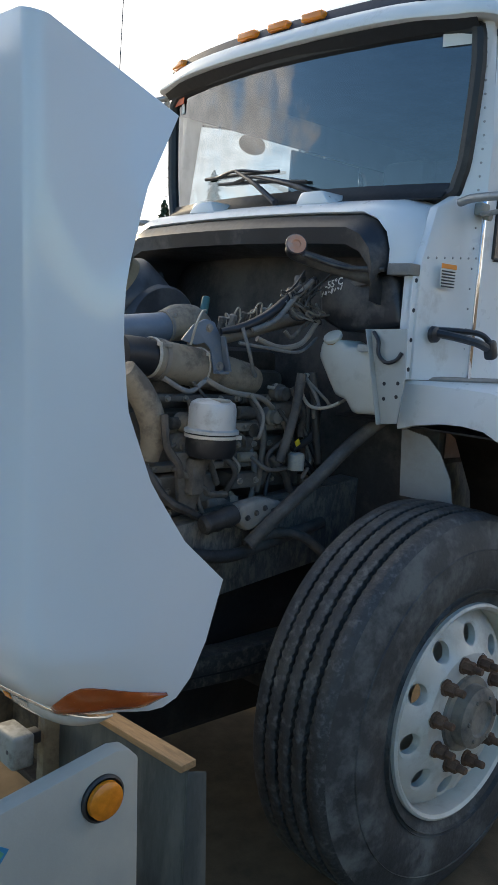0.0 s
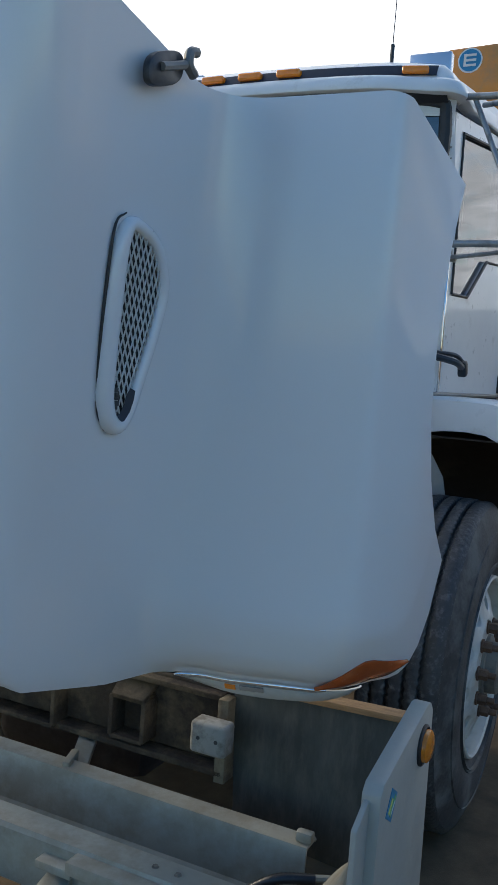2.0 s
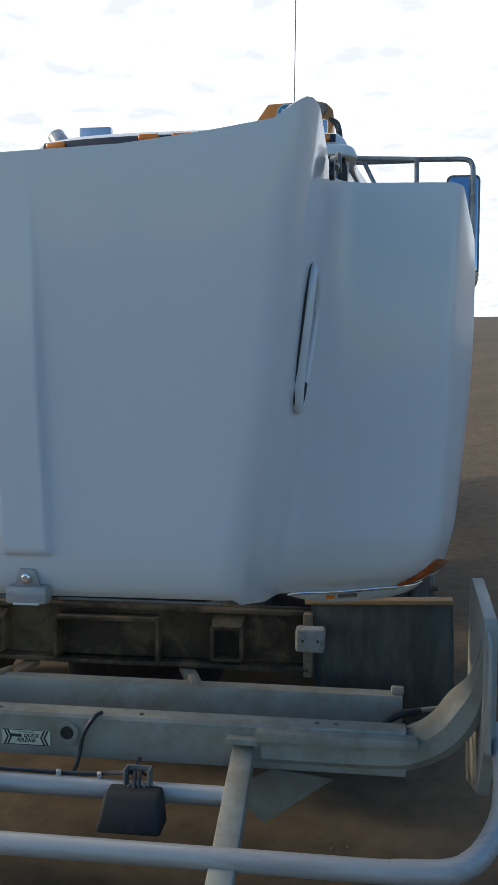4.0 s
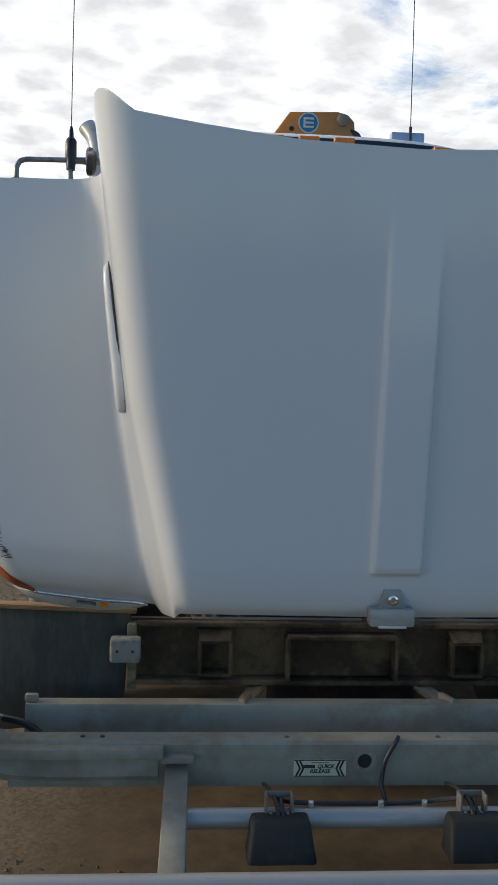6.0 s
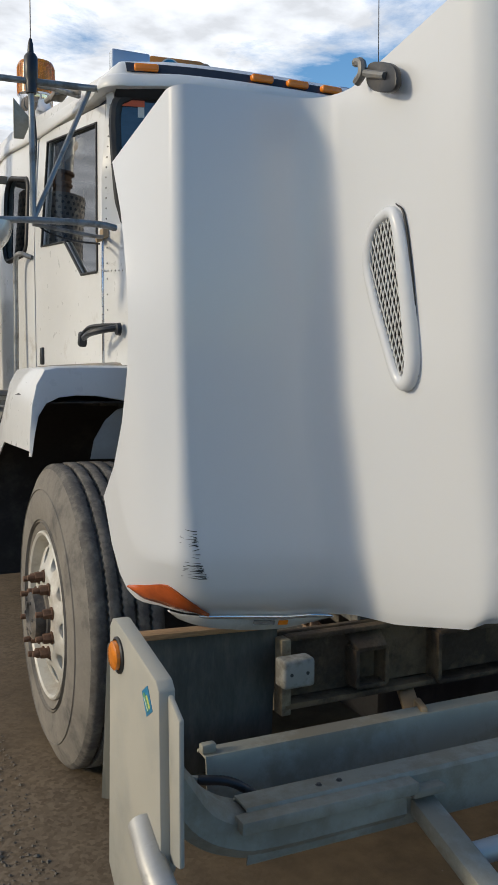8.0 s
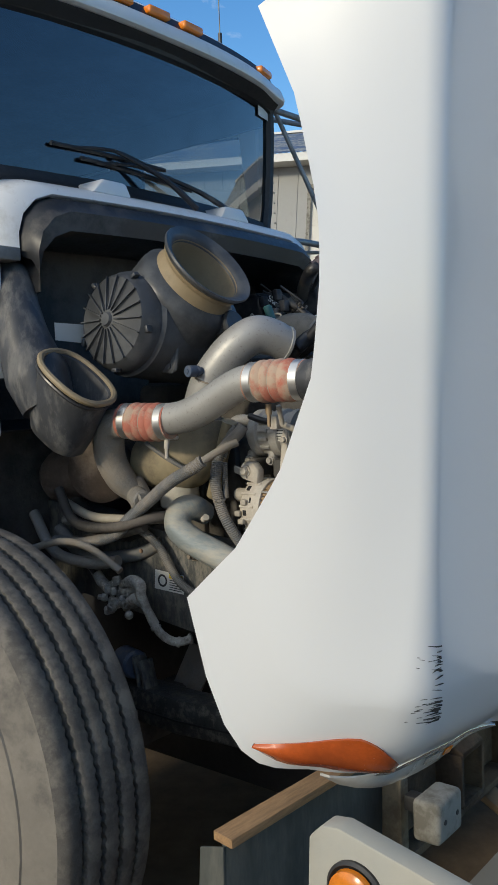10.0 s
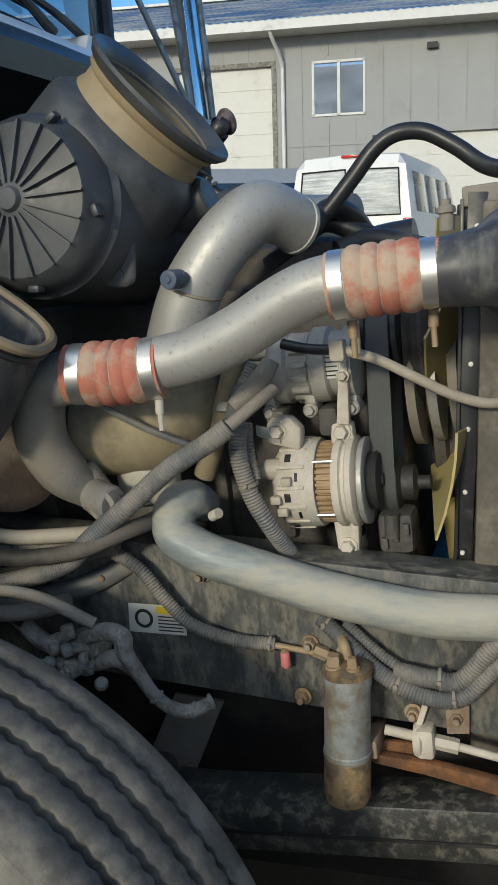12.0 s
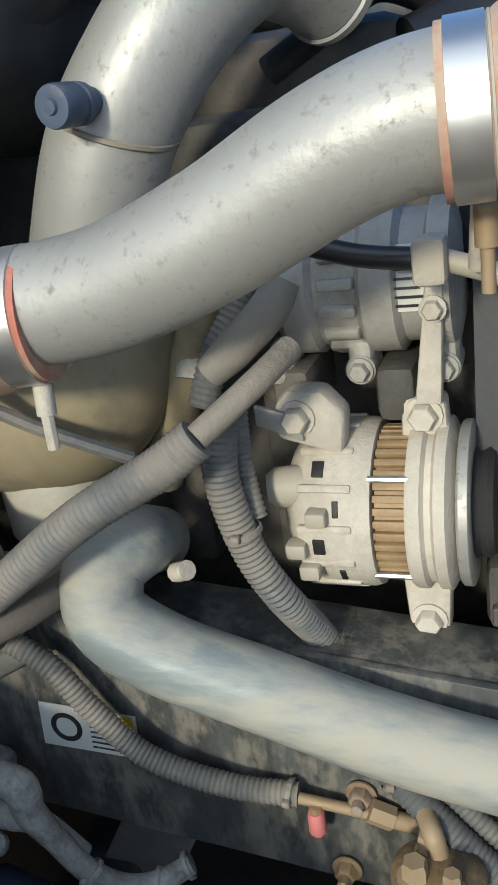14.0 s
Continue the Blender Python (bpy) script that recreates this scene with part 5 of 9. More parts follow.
    sweep(bm, [(s * 1.245, -1.40, 0.47), (s * 1.25, -1.52, 0.41), (s * 1.22, -1.66, 0.33), (s * 1.12, -1.77, 0.265), (s * 0.95, -1.79, 0.252)], 0.03, 16)
    part("end_tube", bm, "tube", guard, "bright bent guard tube")
bm = B()
cyl(bm, (-0.52, -1.53, 0.288), (0.52, -1.53, 0.288), 0.027, n=24)
part("guard_tube", bm, "tube", guard, "bright aluminium guard tube")
bm = B()
cyl(bm, (-0.97, -1.79, 0.252), (0.97, -1.79, 0.252), 0.028, n=24)
part("guard_tube", bm, "tube", guard, "bright aluminium guard tube")

# ---- chassis and nose ----
for s in (1, -1):
    def rz(y, top):
        return (1.024 if top else 0.769) + 0.115 * max(min(y, 0.6), -0.95)
    bm = B()
    ys = (-0.93, -0.2, 0.6, 3.2)
    prism(bm, [(s * 0.43, y, rz(y, 0)) for y in ys] + [(s * 0.43, y, rz(y, 1)) for y in ys[::-1]], (-s * 0.012, 0, 0), 0.002)
    for top in (0, 1):
        prism(bm, [(s * 0.424, y, rz(y, top)) for y in ys] + [(s * 0.424, y, rz(y, top) + (0.010 if not top else -0.010)) for y in ys[::-1]], (-s * 0.08, 0, 0), 0.002)
    part("frame_rail", bm, "rail", truck, "black steel frame rail, dusty and chipped")
    bm = B()
    prism(bm, [(s * 0.50, -0.92, 0.53), (s * 0.50, -0.2, 0.485), (s * 0.50, 0.5, 0.50), (s * 0.50, 0.9, 0.58), (s * 0.50, 0.9, 0.64), (s * 0.50, 0.3, 0.59), (s * 0.50, -0.2, 0.58), (s * 0.50, -0.92, 0.62)], (-s * 0.09, 0, 0), 0.006)
    spr = part("leaf_spring", bm, "spring", truck, "dusty front leaf spring")
    bm = B()
    prism(bm, [(s * 0.503, -0.90, 0.560), (s * 0.503, -0.2, 0.520), (s * 0.503, 0.5, 0.535), (s * 0.503, 0.5, 0.540), (s * 0.503, -0.2, 0.525), (s * 0.503, -0.90, 0.565)], (-s * 0.01, 0, 0))
    part("spring_leaf_gap", bm, "dark", spr)
bm = B()
box(bm, (0, 0, 0.47), (1.75, 0.11, 0.13), 0.02)
part("front_axle", bm, "grime", truck, "grimy front axle beam")

# unseen load deck and rear wheels behind the cab, added to block low sun
bm = B()
box(bm, (0, 5.4, 1.22), (2.40, 5.4, 0.14), 0.01)
box(bm, (0, 5.4, 1.06), (0.9, 5.4, 0.2), 0.01)
part("load_deck", bm, "steel", truck, "unseen grey steel load deck, added to block low sun")
bm = B()
box(bm, (-0.72, 2.0, 0.95), (0.62, 0.9, 0.55), 0.04)
part("tool_box", bm, "steel", truck, "dull metal box under the cab")
bm = B()
box(bm, (0.72, 2.0, 0.95), (0.62, 0.9, 0.55), 0.04)
part("battery_box", bm, "guard", truck, "dull metal box under the cab")
for y in (5.2, 6.55):
    for s in (1, -1):
        bm = B()
        lathe(bm, (s * 1.18, y, 0.52), (-s, 0, 0), [(0.20, 0.03), (0.30, 0.0), (0.42, -0.005), (0.52, 0.03), (0.525, 0.56), (0.45, 0.6)], 40)
        part("rear_wheel", bm, "tyre", truck, "unseen black dual rear wheel, added to block low sun")

# ---- engine bay, right side ----
def bay(name, bm, mat, label="", parent=None, sharp=38):
    return part(name, bm, mat, parent or truck, label, sharp)


def towards(p, dx=0.0, dy=0.0, dz=0.0):
    return V(p) + V(dx, dy, dz)


# block, oil pan, valve cover, turbo side
bm = B()
box(bm, (0.0, -0.13, 1.08), (0.42, 0.80, 0.42), 0.03)
blk = bay("engine_block", bm, "engine", "grimy grey diesel engine block")
for nm_, c_, s_, b_ in (("crankcase", (0.0, -0.15, 0.82), (0.34, 0.78, 0.24), 0.05), ("cylinder_head", (0.0, -0.11, 1.35), (0.32, 0.74, 0.14), 0.03)):
    bm = B()
    box(bm, c_, s_, b_)
    bay(nm_, bm, "engine", "", blk)
for k in range(6):
    bm = B()
    box(bm, (-0.215, -0.43 + 0.125 * k, 1.10), (0.03, 0.05, 0.30), 0.01)
    bay("block_rib", bm, "engine", "", blk)
bm = B()
box(bm, (0.0, -0.09, 1.44), (0.24, 0.70, 0.10), 0.03)
bay("valve_cover", bm, "grime", "black valve cover")

# oversized dark box: deep shade under the engine put into its colour
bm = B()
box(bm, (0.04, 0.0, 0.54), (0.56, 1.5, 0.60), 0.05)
bay("oil_sump", bm, "dark", "dark box for the sump and the shade between the frame rails")

# charge air pipe with ribbed orange couplings
cac = [(-0.531, -0.219, 1.320), (-0.528, -0.300, 1.331), (-0.529, -0.377, 1.359), (-0.531, -0.445, 1.392), (-0.531, -0.494, 1.408), (-0.529, -0.546, 1.412)]
bm = B()
sweep(bm, cac, 0.0405, 28, 8)
pipe = bay("charge_air_pipe", bm, "pipe", "dusty aluminium charge air pipe")
bm = B()
sp = V((-0.532, -0.236, 1.270))
cyl(bm, sp + V(0, 0, 0.02), sp + V(-0.005, 0, -0.022), 0.007, n=10)
cyl(bm, sp + V(-0.005, 0, -0.02), sp + V(-0.006, 0, -0.047), 0.0045, n=8)
bay("drain_spigot", bm, "cast", "", pipe)


def coupling(points, n_ribs):
    """A ribbed silicone sleeve with two steel band clamps."""
    line = curve_points(points, 24)
    bm = B()
    N = len(line)
    rad = []
    for i in range(N):
        f = i / (N - 1)
        r = 0.0452
        if 0.20 < f < 0.80:
            r += 0.0050 * abs(math.sin(math.pi * n_ribs * (f - 0.20) / 0.60)) ** 0.5
        rad.append(r)
    sweep(bm, line, rad, 36, 1)
    sl = bay("coupling", bm, "silicone", "faded orange ribbed silicone coupling")
    for f in (0.11, 0.88):
        i = int(f * (N - 1))
        a, d = line[i], (line[min(i + 1, N - 1)] - line[max(i - 1, 0)]).normalized()
        bm = B()
        lathe(bm, a - d * 0.0105, d, [(0.0450, 0), (0.0468, 0.0005), (0.0468, 0.0205), (0.0450, 0.021)], 36, cap=False)
        c = a + V(0.03, 0, -0.043)
        box(bm, c, (0.018, 0.014, 0.010), 0.003)
        cyl(bm, c + V(-0.018, 0, 0), c + V(0.012, 0, 0), 0.0035, n=8)
        bay("band_clamp", bm, "clamp", "bright steel band clamp", sl)
    # thin wire rings between the ribs
    for k in range(n_ribs + 1):
        f = 0.20 + 0.60 * k / n_ribs
        i = int(f * (N - 1))
        a, d = line[i], (line[min(i + 1, N - 1)] - line[max(i - 1, 0)]).normalized()
        bm = B()
        lathe(bm, a - d * 0.0015, d, [(0.0445, 0), (0.0464, 0.0010), (0.0464, 0.0022), (0.0445, 0.0032)], 28, cap=False)
        bay("wire_ring", bm, "hose", "", sl)


coupling([(-0.531, -0.511, 1.408), (-0.525, -0.583, 1.410), (-0.515, -0.666, 1.410)], 4)
coupling([(-0.530, -0.247, 1.317), (-0.542, -0.178, 1.315), (-0.557, -0.102, 1.320)], 4)
# pipe behind the left coupling, turning down to the turbo
bm = B()
sweep(bm, [(-0.554, -0.114, 1.319), (-0.554, -0.049, 1.299), (-0.535, -0.022, 1.223), (-0.510, -0.036, 1.159), (-0.476, -0.058, 1.117)], [0.041, 0.042, 0.042, 0.04, 0.03], 20)
bay("turbo_outlet", bm, "castdark", "dusty cast turbo outlet elbow")
bm = B()
lathe(bm, (-0.461, 0.098, 1.176), (-0.4, -0.2, -0.1), [(0.05, -0.06), (0.085, -0.05), (0.10, -0.01), (0.09, 0.03), (0.06, 0.05)], 26)
lathe(bm, (-0.443, 0.194, 1.152), (-0.2, 1, 0), [(0.06, 0), (0.075, 0.03), (0.075, 0.10), (0.05, 0.13)], 22)
bay("turbocharger", bm, "turbo", "dark rusty cast iron turbocharger housing")

# wide intake pipe from the air cleaner down to the turbo
big = [(-0.225, -0.392, 1.508), (-0.258, -0.372, 1.527), (-0.298, -0.346, 1.536), (-0.332, -0.308, 1.508), (-0.352, -0.268, 1.463), (-0.361, -0.232, 1.412), (-0.358, -0.203, 1.349), (-0.353, -0.181, 1.284)]
bm = B()
sweep(bm, big, [0.046, 0.049, 0.050, 0.050, 0.050, 0.051, 0.053, 0.056], 32, 6)
intake = bay("intake_pipe", bm, "pipe", "grey aluminium intake pipe")
bm = B()
lathe(bm, (-0.229, -0.390, 1.510), (0.86, -0.42, -0.30), [(0.0465, -0.004), (0.0495, -0.003), (0.0495, 0.004), (0.0465, 0.005)], 32, cap=False)
bay("pipe_bead", bm, "pipe", "", intake)
bm = B()
lathe(bm, (-0.363, -0.240, 1.424), (0.05, 0.40, -0.9), [(0.0508, -0.002), (0.0522, -0.001), (0.0522, 0.002), (0.0508, 0.003)], 32, cap=False)
bay("weld_seam", bm, "tancast", "rough weld seam", intake)
bm = B()
cyl(bm, (-0.27, -0.189, 1.554), (-0.27, -0.256, 1.572), 0.040, n=26, bev=0.004)
bay("cleaner_outlet", bm, "cleaner", "black outlet neck of the air cleaner")
# dark hoses behind the pipe's end
for p_ in ([(-0.19, -0.40, 1.50), (-0.15, -0.43, 1.535), (-0.10, -0.46, 1.52), (-0.05, -0.48, 1.47)], [(-0.12, -0.36, 1.49), (-0.11, -0.41, 1.515), (-0.10, -0.47, 1.49), (-0.08, -0.53, 1.46)], [(-0.16, -0.44, 1.46), (-0.12, -0.50, 1.475), (-0.10, -0.58, 1.45)]):
    bm = B()
    sweep(bm, p_, 0.019, 14)
    bay("rubber_hose", bm, "black", "black rubber hose")
bm = B()
c = V((-0.417, -0.248, 1.443))
lathe(bm, c + V(0.03, 0, 0), (-1, 0.15, 0), [(0.011, 0), (0.011, 0.030), (0.0150, 0.031), (0.0155, 0.038), (0.0140, 0.040), (0.0155, 0.043), (0.0155, 0.062), (0.0145, 0.065), (0.009, 0.066), (0.006, 0.0655), (0.005, 0.068), (0.0, 0.0685)], 22)
bay("pressure_plug", bm, "plug", "blue-grey ribbed plug on the intake pipe", intake)
bm = B()
sweep(bm, [(-0.353, -0.189, 1.317), (-0.352, -0.180, 1.250), (-0.369, -0.151, 1.208), (-0.387, -0.088, 1.199), (-0.407, -0.013, 1.199)], [0.068, 0.080, 0.084, 0.078, 0.065], 30)
bay("turbo_inlet", bm, "tan_boot", "tan dusty turbo inlet elbow")
bm = B()
sweep(bm, [(-0.371, -0.308, 1.309), (-0.363, -0.279, 1.245), (-0.345, -0.241, 1.176), (-0.327, -0.205, 1.102)], 0.02, 14)
bay("oil_pipe", bm, "tan_boot", "tan oil pipe")
bm = B()
sweep(bm, [(-0.493, -0.118, 1.257), (-0.478, -0.180, 1.216), (-0.452, -0.247, 1.177)], 0.006, 8)
bay("sensor_cable", bm, "conduit", "thin grey cable")
bm = B()
cyl(bm, (-0.371, -0.117, 1.145), (-0.368, -0.117, 1.072), 0.055, n=24, bev=0.006)
bay("oil_filter", bm, "tank", "white oil filter")
bm = B()
for a, b_, r in (((-0.479, -0.045, 1.153), (-0.472, -0.083, 1.090), 0.03), ((-0.494, -0.073, 1.115), (-0.516, -0.122, 1.105), 0.028)):
    cyl(bm, a, b_, r, n=18, bev=0.005)
lathe(bm, (-0.508, -0.109, 1.104), (-1, 0.1, 0), [(0.026, 0), (0.026, 0.02), (0.017, 0.022), (0.014, 0.012)], 20)
bay("fuel_fitting", bm, "castdark", "dusty cast fuel fitting")

# alternator
ax_y = V(0, 1, 0)
ac = V((-0.332, -0.424, 1.084))


def drum(o, axis, prof, mat, name, label="", parent=None, n=32):
    bm = B()
    lathe(bm, o, axis, prof, n)
    return bay(name, bm, mat, label, parent)


fwd = V(0, -1, 0)
alt = drum(ac + V(0, 0.068, 0), fwd, [(0.025, -0.016), (0.040, -0.015), (0.052, -0.010), (0.066, 0.0), (0.0735, 0.010), (0.0755, 0.030), (0.0755, 0.060), (0.0735, 0.066)], "cast", "alternator", "dusty alternator with copper windings")
drum(ac, fwd, [(0.063, 0), (0.063, 0.030)], "copper", "winding", "brown stator windings", alt)
for k in range(40):
    a = k * math.tau / 40
    bm = B()
    box(bm, ac + V(math.cos(a) * 0.0655, -0.013, math.sin(a) * 0.0655), (0.006, 0.028, 0.0062), 0.0008, (0, -math.degrees(a), 0))
    bay("stator_bar", bm, "copper", "", alt)
for k in range(14):
    # cooling slots and cast ribs round the rear case
    a = k * math.tau / 14 + 0.1
    r_ = V(math.cos(a), 0, math.sin(a))
    bm = B()
    box(bm, ac + V(0, 0.046 if k % 2 else 0.030, 0) + r_ * 0.0752, (0.003, 0.010 if k % 2 else 0.005, 0.014), 0.0006, (0, -math.degrees(a), 0))
    bay("vent_slot", bm, "dark", "", alt)
    bm = B()
    a += math.pi / 14
    r_ = V(math.cos(a), 0, math.sin(a))
    box(bm, ac + V(0, 0.040, 0) + r_ * 0.0750, (0.006, 0.046, 0.007), 0.002, (0, -math.degrees(a), 0))
    bay("case_rib", bm, "cast", "", alt)
for k in range(2):
    a = math.radians(140 + 75 * k)
    bm = B()
    cyl(bm, ac + V(math.cos(a) * 0.072, 0.004, math.sin(a) * 0.072), ac + V(math.cos(a) * 0.072, -0.030, math.sin(a) * 0.072), 0.0030, n=8)
    bay("through_bolt", bm, "clamp", "", alt)
drum(ac + V(0, -0.026, 0), fwd, [(0.0735, 0), (0.0755, 0.003), (0.0755, 0.012), (0.070, 0.015), (0.070, 0.020), (0.0755, 0.023), (0.0755, 0.032), (0.064, 0.038), (0.03, 0.040)], "cast", "front_case", "", alt)
drum(ac + V(0, -0.068, 0), fwd, [(0.030, -0.004), (0.070, -0.002), (0.072, 0.0), (0.072, 0.007), (0.068, 0.009), (0.04, 0.008)], "pipe", "fan_disc", "dull alternator cooling disc", alt)
drum(ac + V(0, -0.076, 0), fwd, [(0.030, 0.0), (0.048, 0.001), (0.044, 0.006), (0.048, 0.012), (0.044, 0.017), (0.012, 0.018), (0.010, 0.022)], "grime", "pulley", "black alternator pulley", alt)
bm = B()
for k, (da, dz) in enumerate(((0.03, 0.02), (0.0, -0.03), (0.05, -0.01))):
    box(bm, ac + V(-0.074, 0.045 + 0.01 * k, dz), (0.018, 0.018, 0.014), 0.003)
bay("terminal", bm, "hose", "", alt)
bm = B()
lathe(bm, ac + V(-0.05, 0.085, 0.035), (-0.3, 1, 0), [(0.018, -0.03), (0.018, 0.0), (0.012, 0.008)], 16)
bay("rear_cap", bm, "hose", "", alt)
for p0 in (V((-0.349, -0.462, 1.170)), V((-0.358, -0.457, 0.977))):
    bm = B()
    up = 1 if p0.z > 1.1 else -1
    prism(bm, [(p0.x + 0.03, p0.y + 0.022, p0.z - up * 0.05), (p0.x + 0.03, p0.y - 0.022, p0.z - up * 0.05), (p0.x + 0.03, p0.y - 0.018, p0.z + up * 0.014), (p0.x + 0.03, p0.y + 0.018, p0.z + up * 0.014)], (-0.026, 0, 0), 0.005)
    bolt_head(bm, p0 + V(0.004, 0, 0), (-1, 0, 0), 0.012, 0.011)
    bay("mounting_lug", bm, "cast", "", alt)
# rear mounting arm
bm = B()
pA = V((-0.379, -0.364, 1.182))
prism(bm, [(pA.x + 0.03, pA.y + 0.020, pA.z - 0.02), (pA.x + 0.03, pA.y - 0.035, pA.z - 0.035), (pA.x + 0.03, pA.y - 0.040, pA.z + 0.002), (pA.x + 0.03, pA.y - 0.022, pA.z + 0.022), (pA.x + 0.03, pA.y + 0.008, pA.z + 0.024), (pA.x + 0.03, pA.y + 0.020, pA.z + 0.010)], (-0.03, 0, 0), 0.006)
bolt_head(bm, pA, (-1, 0, 0), 0.0115, 0.011)
bay("mounting_arm", bm, "cast", "pale cast mounting arm with a flanged bolt")
bm = B()
prism(bm, [pA + V(0, -0.005, -0.02), pA + V(0, 0.035, -0.005), pA + V(0, 0.035, 0.013), pA + V(0, -0.005, 0.003)], (-0.006, 0, 0), 0.002)
bay("cable_tab", bm, "pipe")
# tall tie bracket above the alternator
bm = B()
prism(bm, [(-0.360, -0.458, 1.184), (-0.357, -0.479, 1.182), (-0.360, -0.486, 1.293), (-0.362, -0.473, 1.294)], (0.014, 0, 0), 0.003)
bolt_head(bm, (-0.362, -0.477, 1.263), (-1, 0, 0), 0.008, 0.008)
bay("tie_bracket", bm, "cast", "pale steel tie bracket")

# refrigerant compressor
cc = V((-0.294, -0.430, 1.276))
comp = drum(cc + V(0, 0.085, 0), fwd, [(0.03, -0.005), (0.055, 0), (0.062, 0.008), (0.062, 0.03), (0.056, 0.035), (0.056, 0.07), (0.063, 0.075), (0.063, 0.10), (0.055, 0.105), (0.055, 0.124), (0.062, 0.127), (0.062, 0.144), (0.04, 0.149)], "alloy", "compressor", "dusty refrigerant compressor")
bm = B()
rr = [[cc + V(-math.cos(a) * 0.0575, y, math.sin(a) * 0.0575) for a in [math.radians(q) for q in (-18, 0, 18, 36)]] for y in (0.0, -0.05)]
grid(bm, rr)
thicken(bm, 0.001)
bay("data_label", bm, "paper", "worn data label", comp)
bm = B()
for k in range(7):
    a = math.radians(-12 + 7 * k)
    box(bm, cc + V(-math.cos(a) * 0.0592, -0.025, math.sin(a) * 0.0592), (0.0008, 0.036 - 0.006 * (k % 3), 0.002), 0, (0, math.degrees(a), 0))
bay("label_print", bm, "ink", "", comp)
for y in (0.09, 0.02, -0.05):
    bm = B()
    for dz in (-0.07,):
        cyl(bm, cc + V(0.0, y, dz), cc + V(-0.040, y, dz), 0.013, n=18, bev=0.002)
        bolt_head(bm, cc + V(-0.040, y, dz), (-1, 0, 0), 0.0085, 0.008)
    box(bm, cc + V(-0.018, y, -0.058), (0.040, 0.022, 0.028), 0.008)
    bay("compressor_ear", bm, "alloy", "", comp)
for k in range(7):
    # cast webs along the cylinder
    a = math.radians(150 + 22 * k)
    bm = B()
    box(bm, cc + V(math.cos(a) * 0.058, 0.030, math.sin(a) * 0.058), (0.010, 0.030, 0.010), 0.003, (0, -math.degrees(a), 0))
    bay("cast_web", bm, "alloy", "", comp)
bm = B()
sweep(bm, [cc + V(0, 0.10, 0.03), cc + V(-0.03, 0.14, 0.03), cc + V(-0.06, 0.15, -0.02), cc + V(-0.08, 0.155, -0.06)], 0.016, 14)
lathe(bm, cc + V(-0.05, 0.13, 0.0), (-1, 0.2, 0), [(0.022, 0), (0.022, 0.018), (0.012, 0.02), (0.012, 0.014)], 16)
bay("hose_block", bm, "alloy", "", comp)
for k in range(2):
    bm = B()
    box(bm, cc + V(0.0, 0.08 - 0.09 * k, -0.09), (0.10, 0.035, 0.05), 0.01)
    bay("compressor_bracket", bm, "engine", "grey compressor mounting bracket")

# belt and pulleys
py = -0.520
big_p, low_p = V((-0.216, -0.573, 1.313)), V((-0.282, -0.556, 1.065))
big_p.y = low_p.y = py
drum(big_p + V(0, 0.03, 0), fwd, [(0.02, 0), (0.07, 0.002), (0.072, 0.01), (0.066, 0.014), (0.066, 0.05), (0.072, 0.054), (0.07, 0.062), (0.02, 0.064)], "black", "clutch_pulley", "blue-black compressor clutch pulley")
drum(low_p + V(0, 0.03, 0), fwd, [(0.02, 0), (0.046, 0.002), (0.046, 0.05), (0.03, 0.055), (0.03, 0.075), (0.012, 0.08), (0.012, 0.10), (0.009, 0.102)], "grime", "idler_pulley", "small belt pulley")
bm = B()
path = []
for k in range(13):
    a = math.radians(0 + 180 * k / 12)
    path.append(big_p + V(math.cos(a) * 0.068, 0, math.sin(a) * 0.068))
for k in range(13):
    a = math.radians(180 + 180 * k / 12)
    path.append(low_p + V(math.cos(a) * 0.048, 0, math.sin(a) * 0.048))
path.append(path[0])
rr = [[p + V(0, 0.019, 0), p + V(0, -0.019, 0)] for p in path]
grid(bm, rr)
thicken(bm, 0.004)
bay("drive_belt", bm, "belt", "grey ribbed drive belt")
bm = B()
box(bm, (-0.307, -0.535, 0.992), (0.07, 0.06, 0.07), 0.012)
for k in range(3):
    box(bm, V((-0.307, -0.535, 0.992)) + V(-0.036, -0.018 + 0.018 * k, 0.01 - 0.012 * k), (0.012, 0.012, 0.02), 0.003)
cyl(bm, (-0.348, -0.533, 1.030), (-0.347, -0.530, 0.990), 0.012, n=12)
bay("belt_tensioner", bm, "engine", "dusty cast belt tensioner")
# fan hub and blades ahead of the engine
fc = V(0.0, -0.62, 1.10)
drum(fc + V(0, 0.05, 0), fwd, [(0.10, 0), (0.14, 0.01), (0.14, 0.03), (0.12, 0.035), (0.12, 0.06), (0.09, 0.065)], "grime", "fan_hub", "dusty fan clutch hub")
for k in range(8):
    a = k * math.tau / 8 + 0.04
    r = V(math.cos(a), 0, math.sin(a))
    tn = V(-math.sin(a), 0, math.cos(a))
    bm = B()
    rr = []
    for q in range(5):
        rad = lerp(0.10, 0.40, q / 4)
        w = lerp(0.05, 0.085, q / 4)
        rr.append([fc + r * rad + tn * w * t + V(0, -0.02 + lerp(0.065, 0.022, q / 4) * t + 0.008 * t * t, 0) for t in (-1, -0.5, 0, 0.5, 1)])
    grid(bm, rr)
    thicken(bm, 0.004)
    bay("fan_blade", bm, "fan", "yellowed plastic fan blade")
# pulley stack seen between belt and radiator
drum(V((-0.140, -0.551, 1.288)), fwd, [(0.10, 0), (0.11, 0.004), (0.10, 0.012), (0.11, 0.02), (0.10, 0.028), (0.11, 0.036), (0.10, 0.044), (0.06, 0.05)], "engine", "grooved_pulley", "grey grooved pulley")

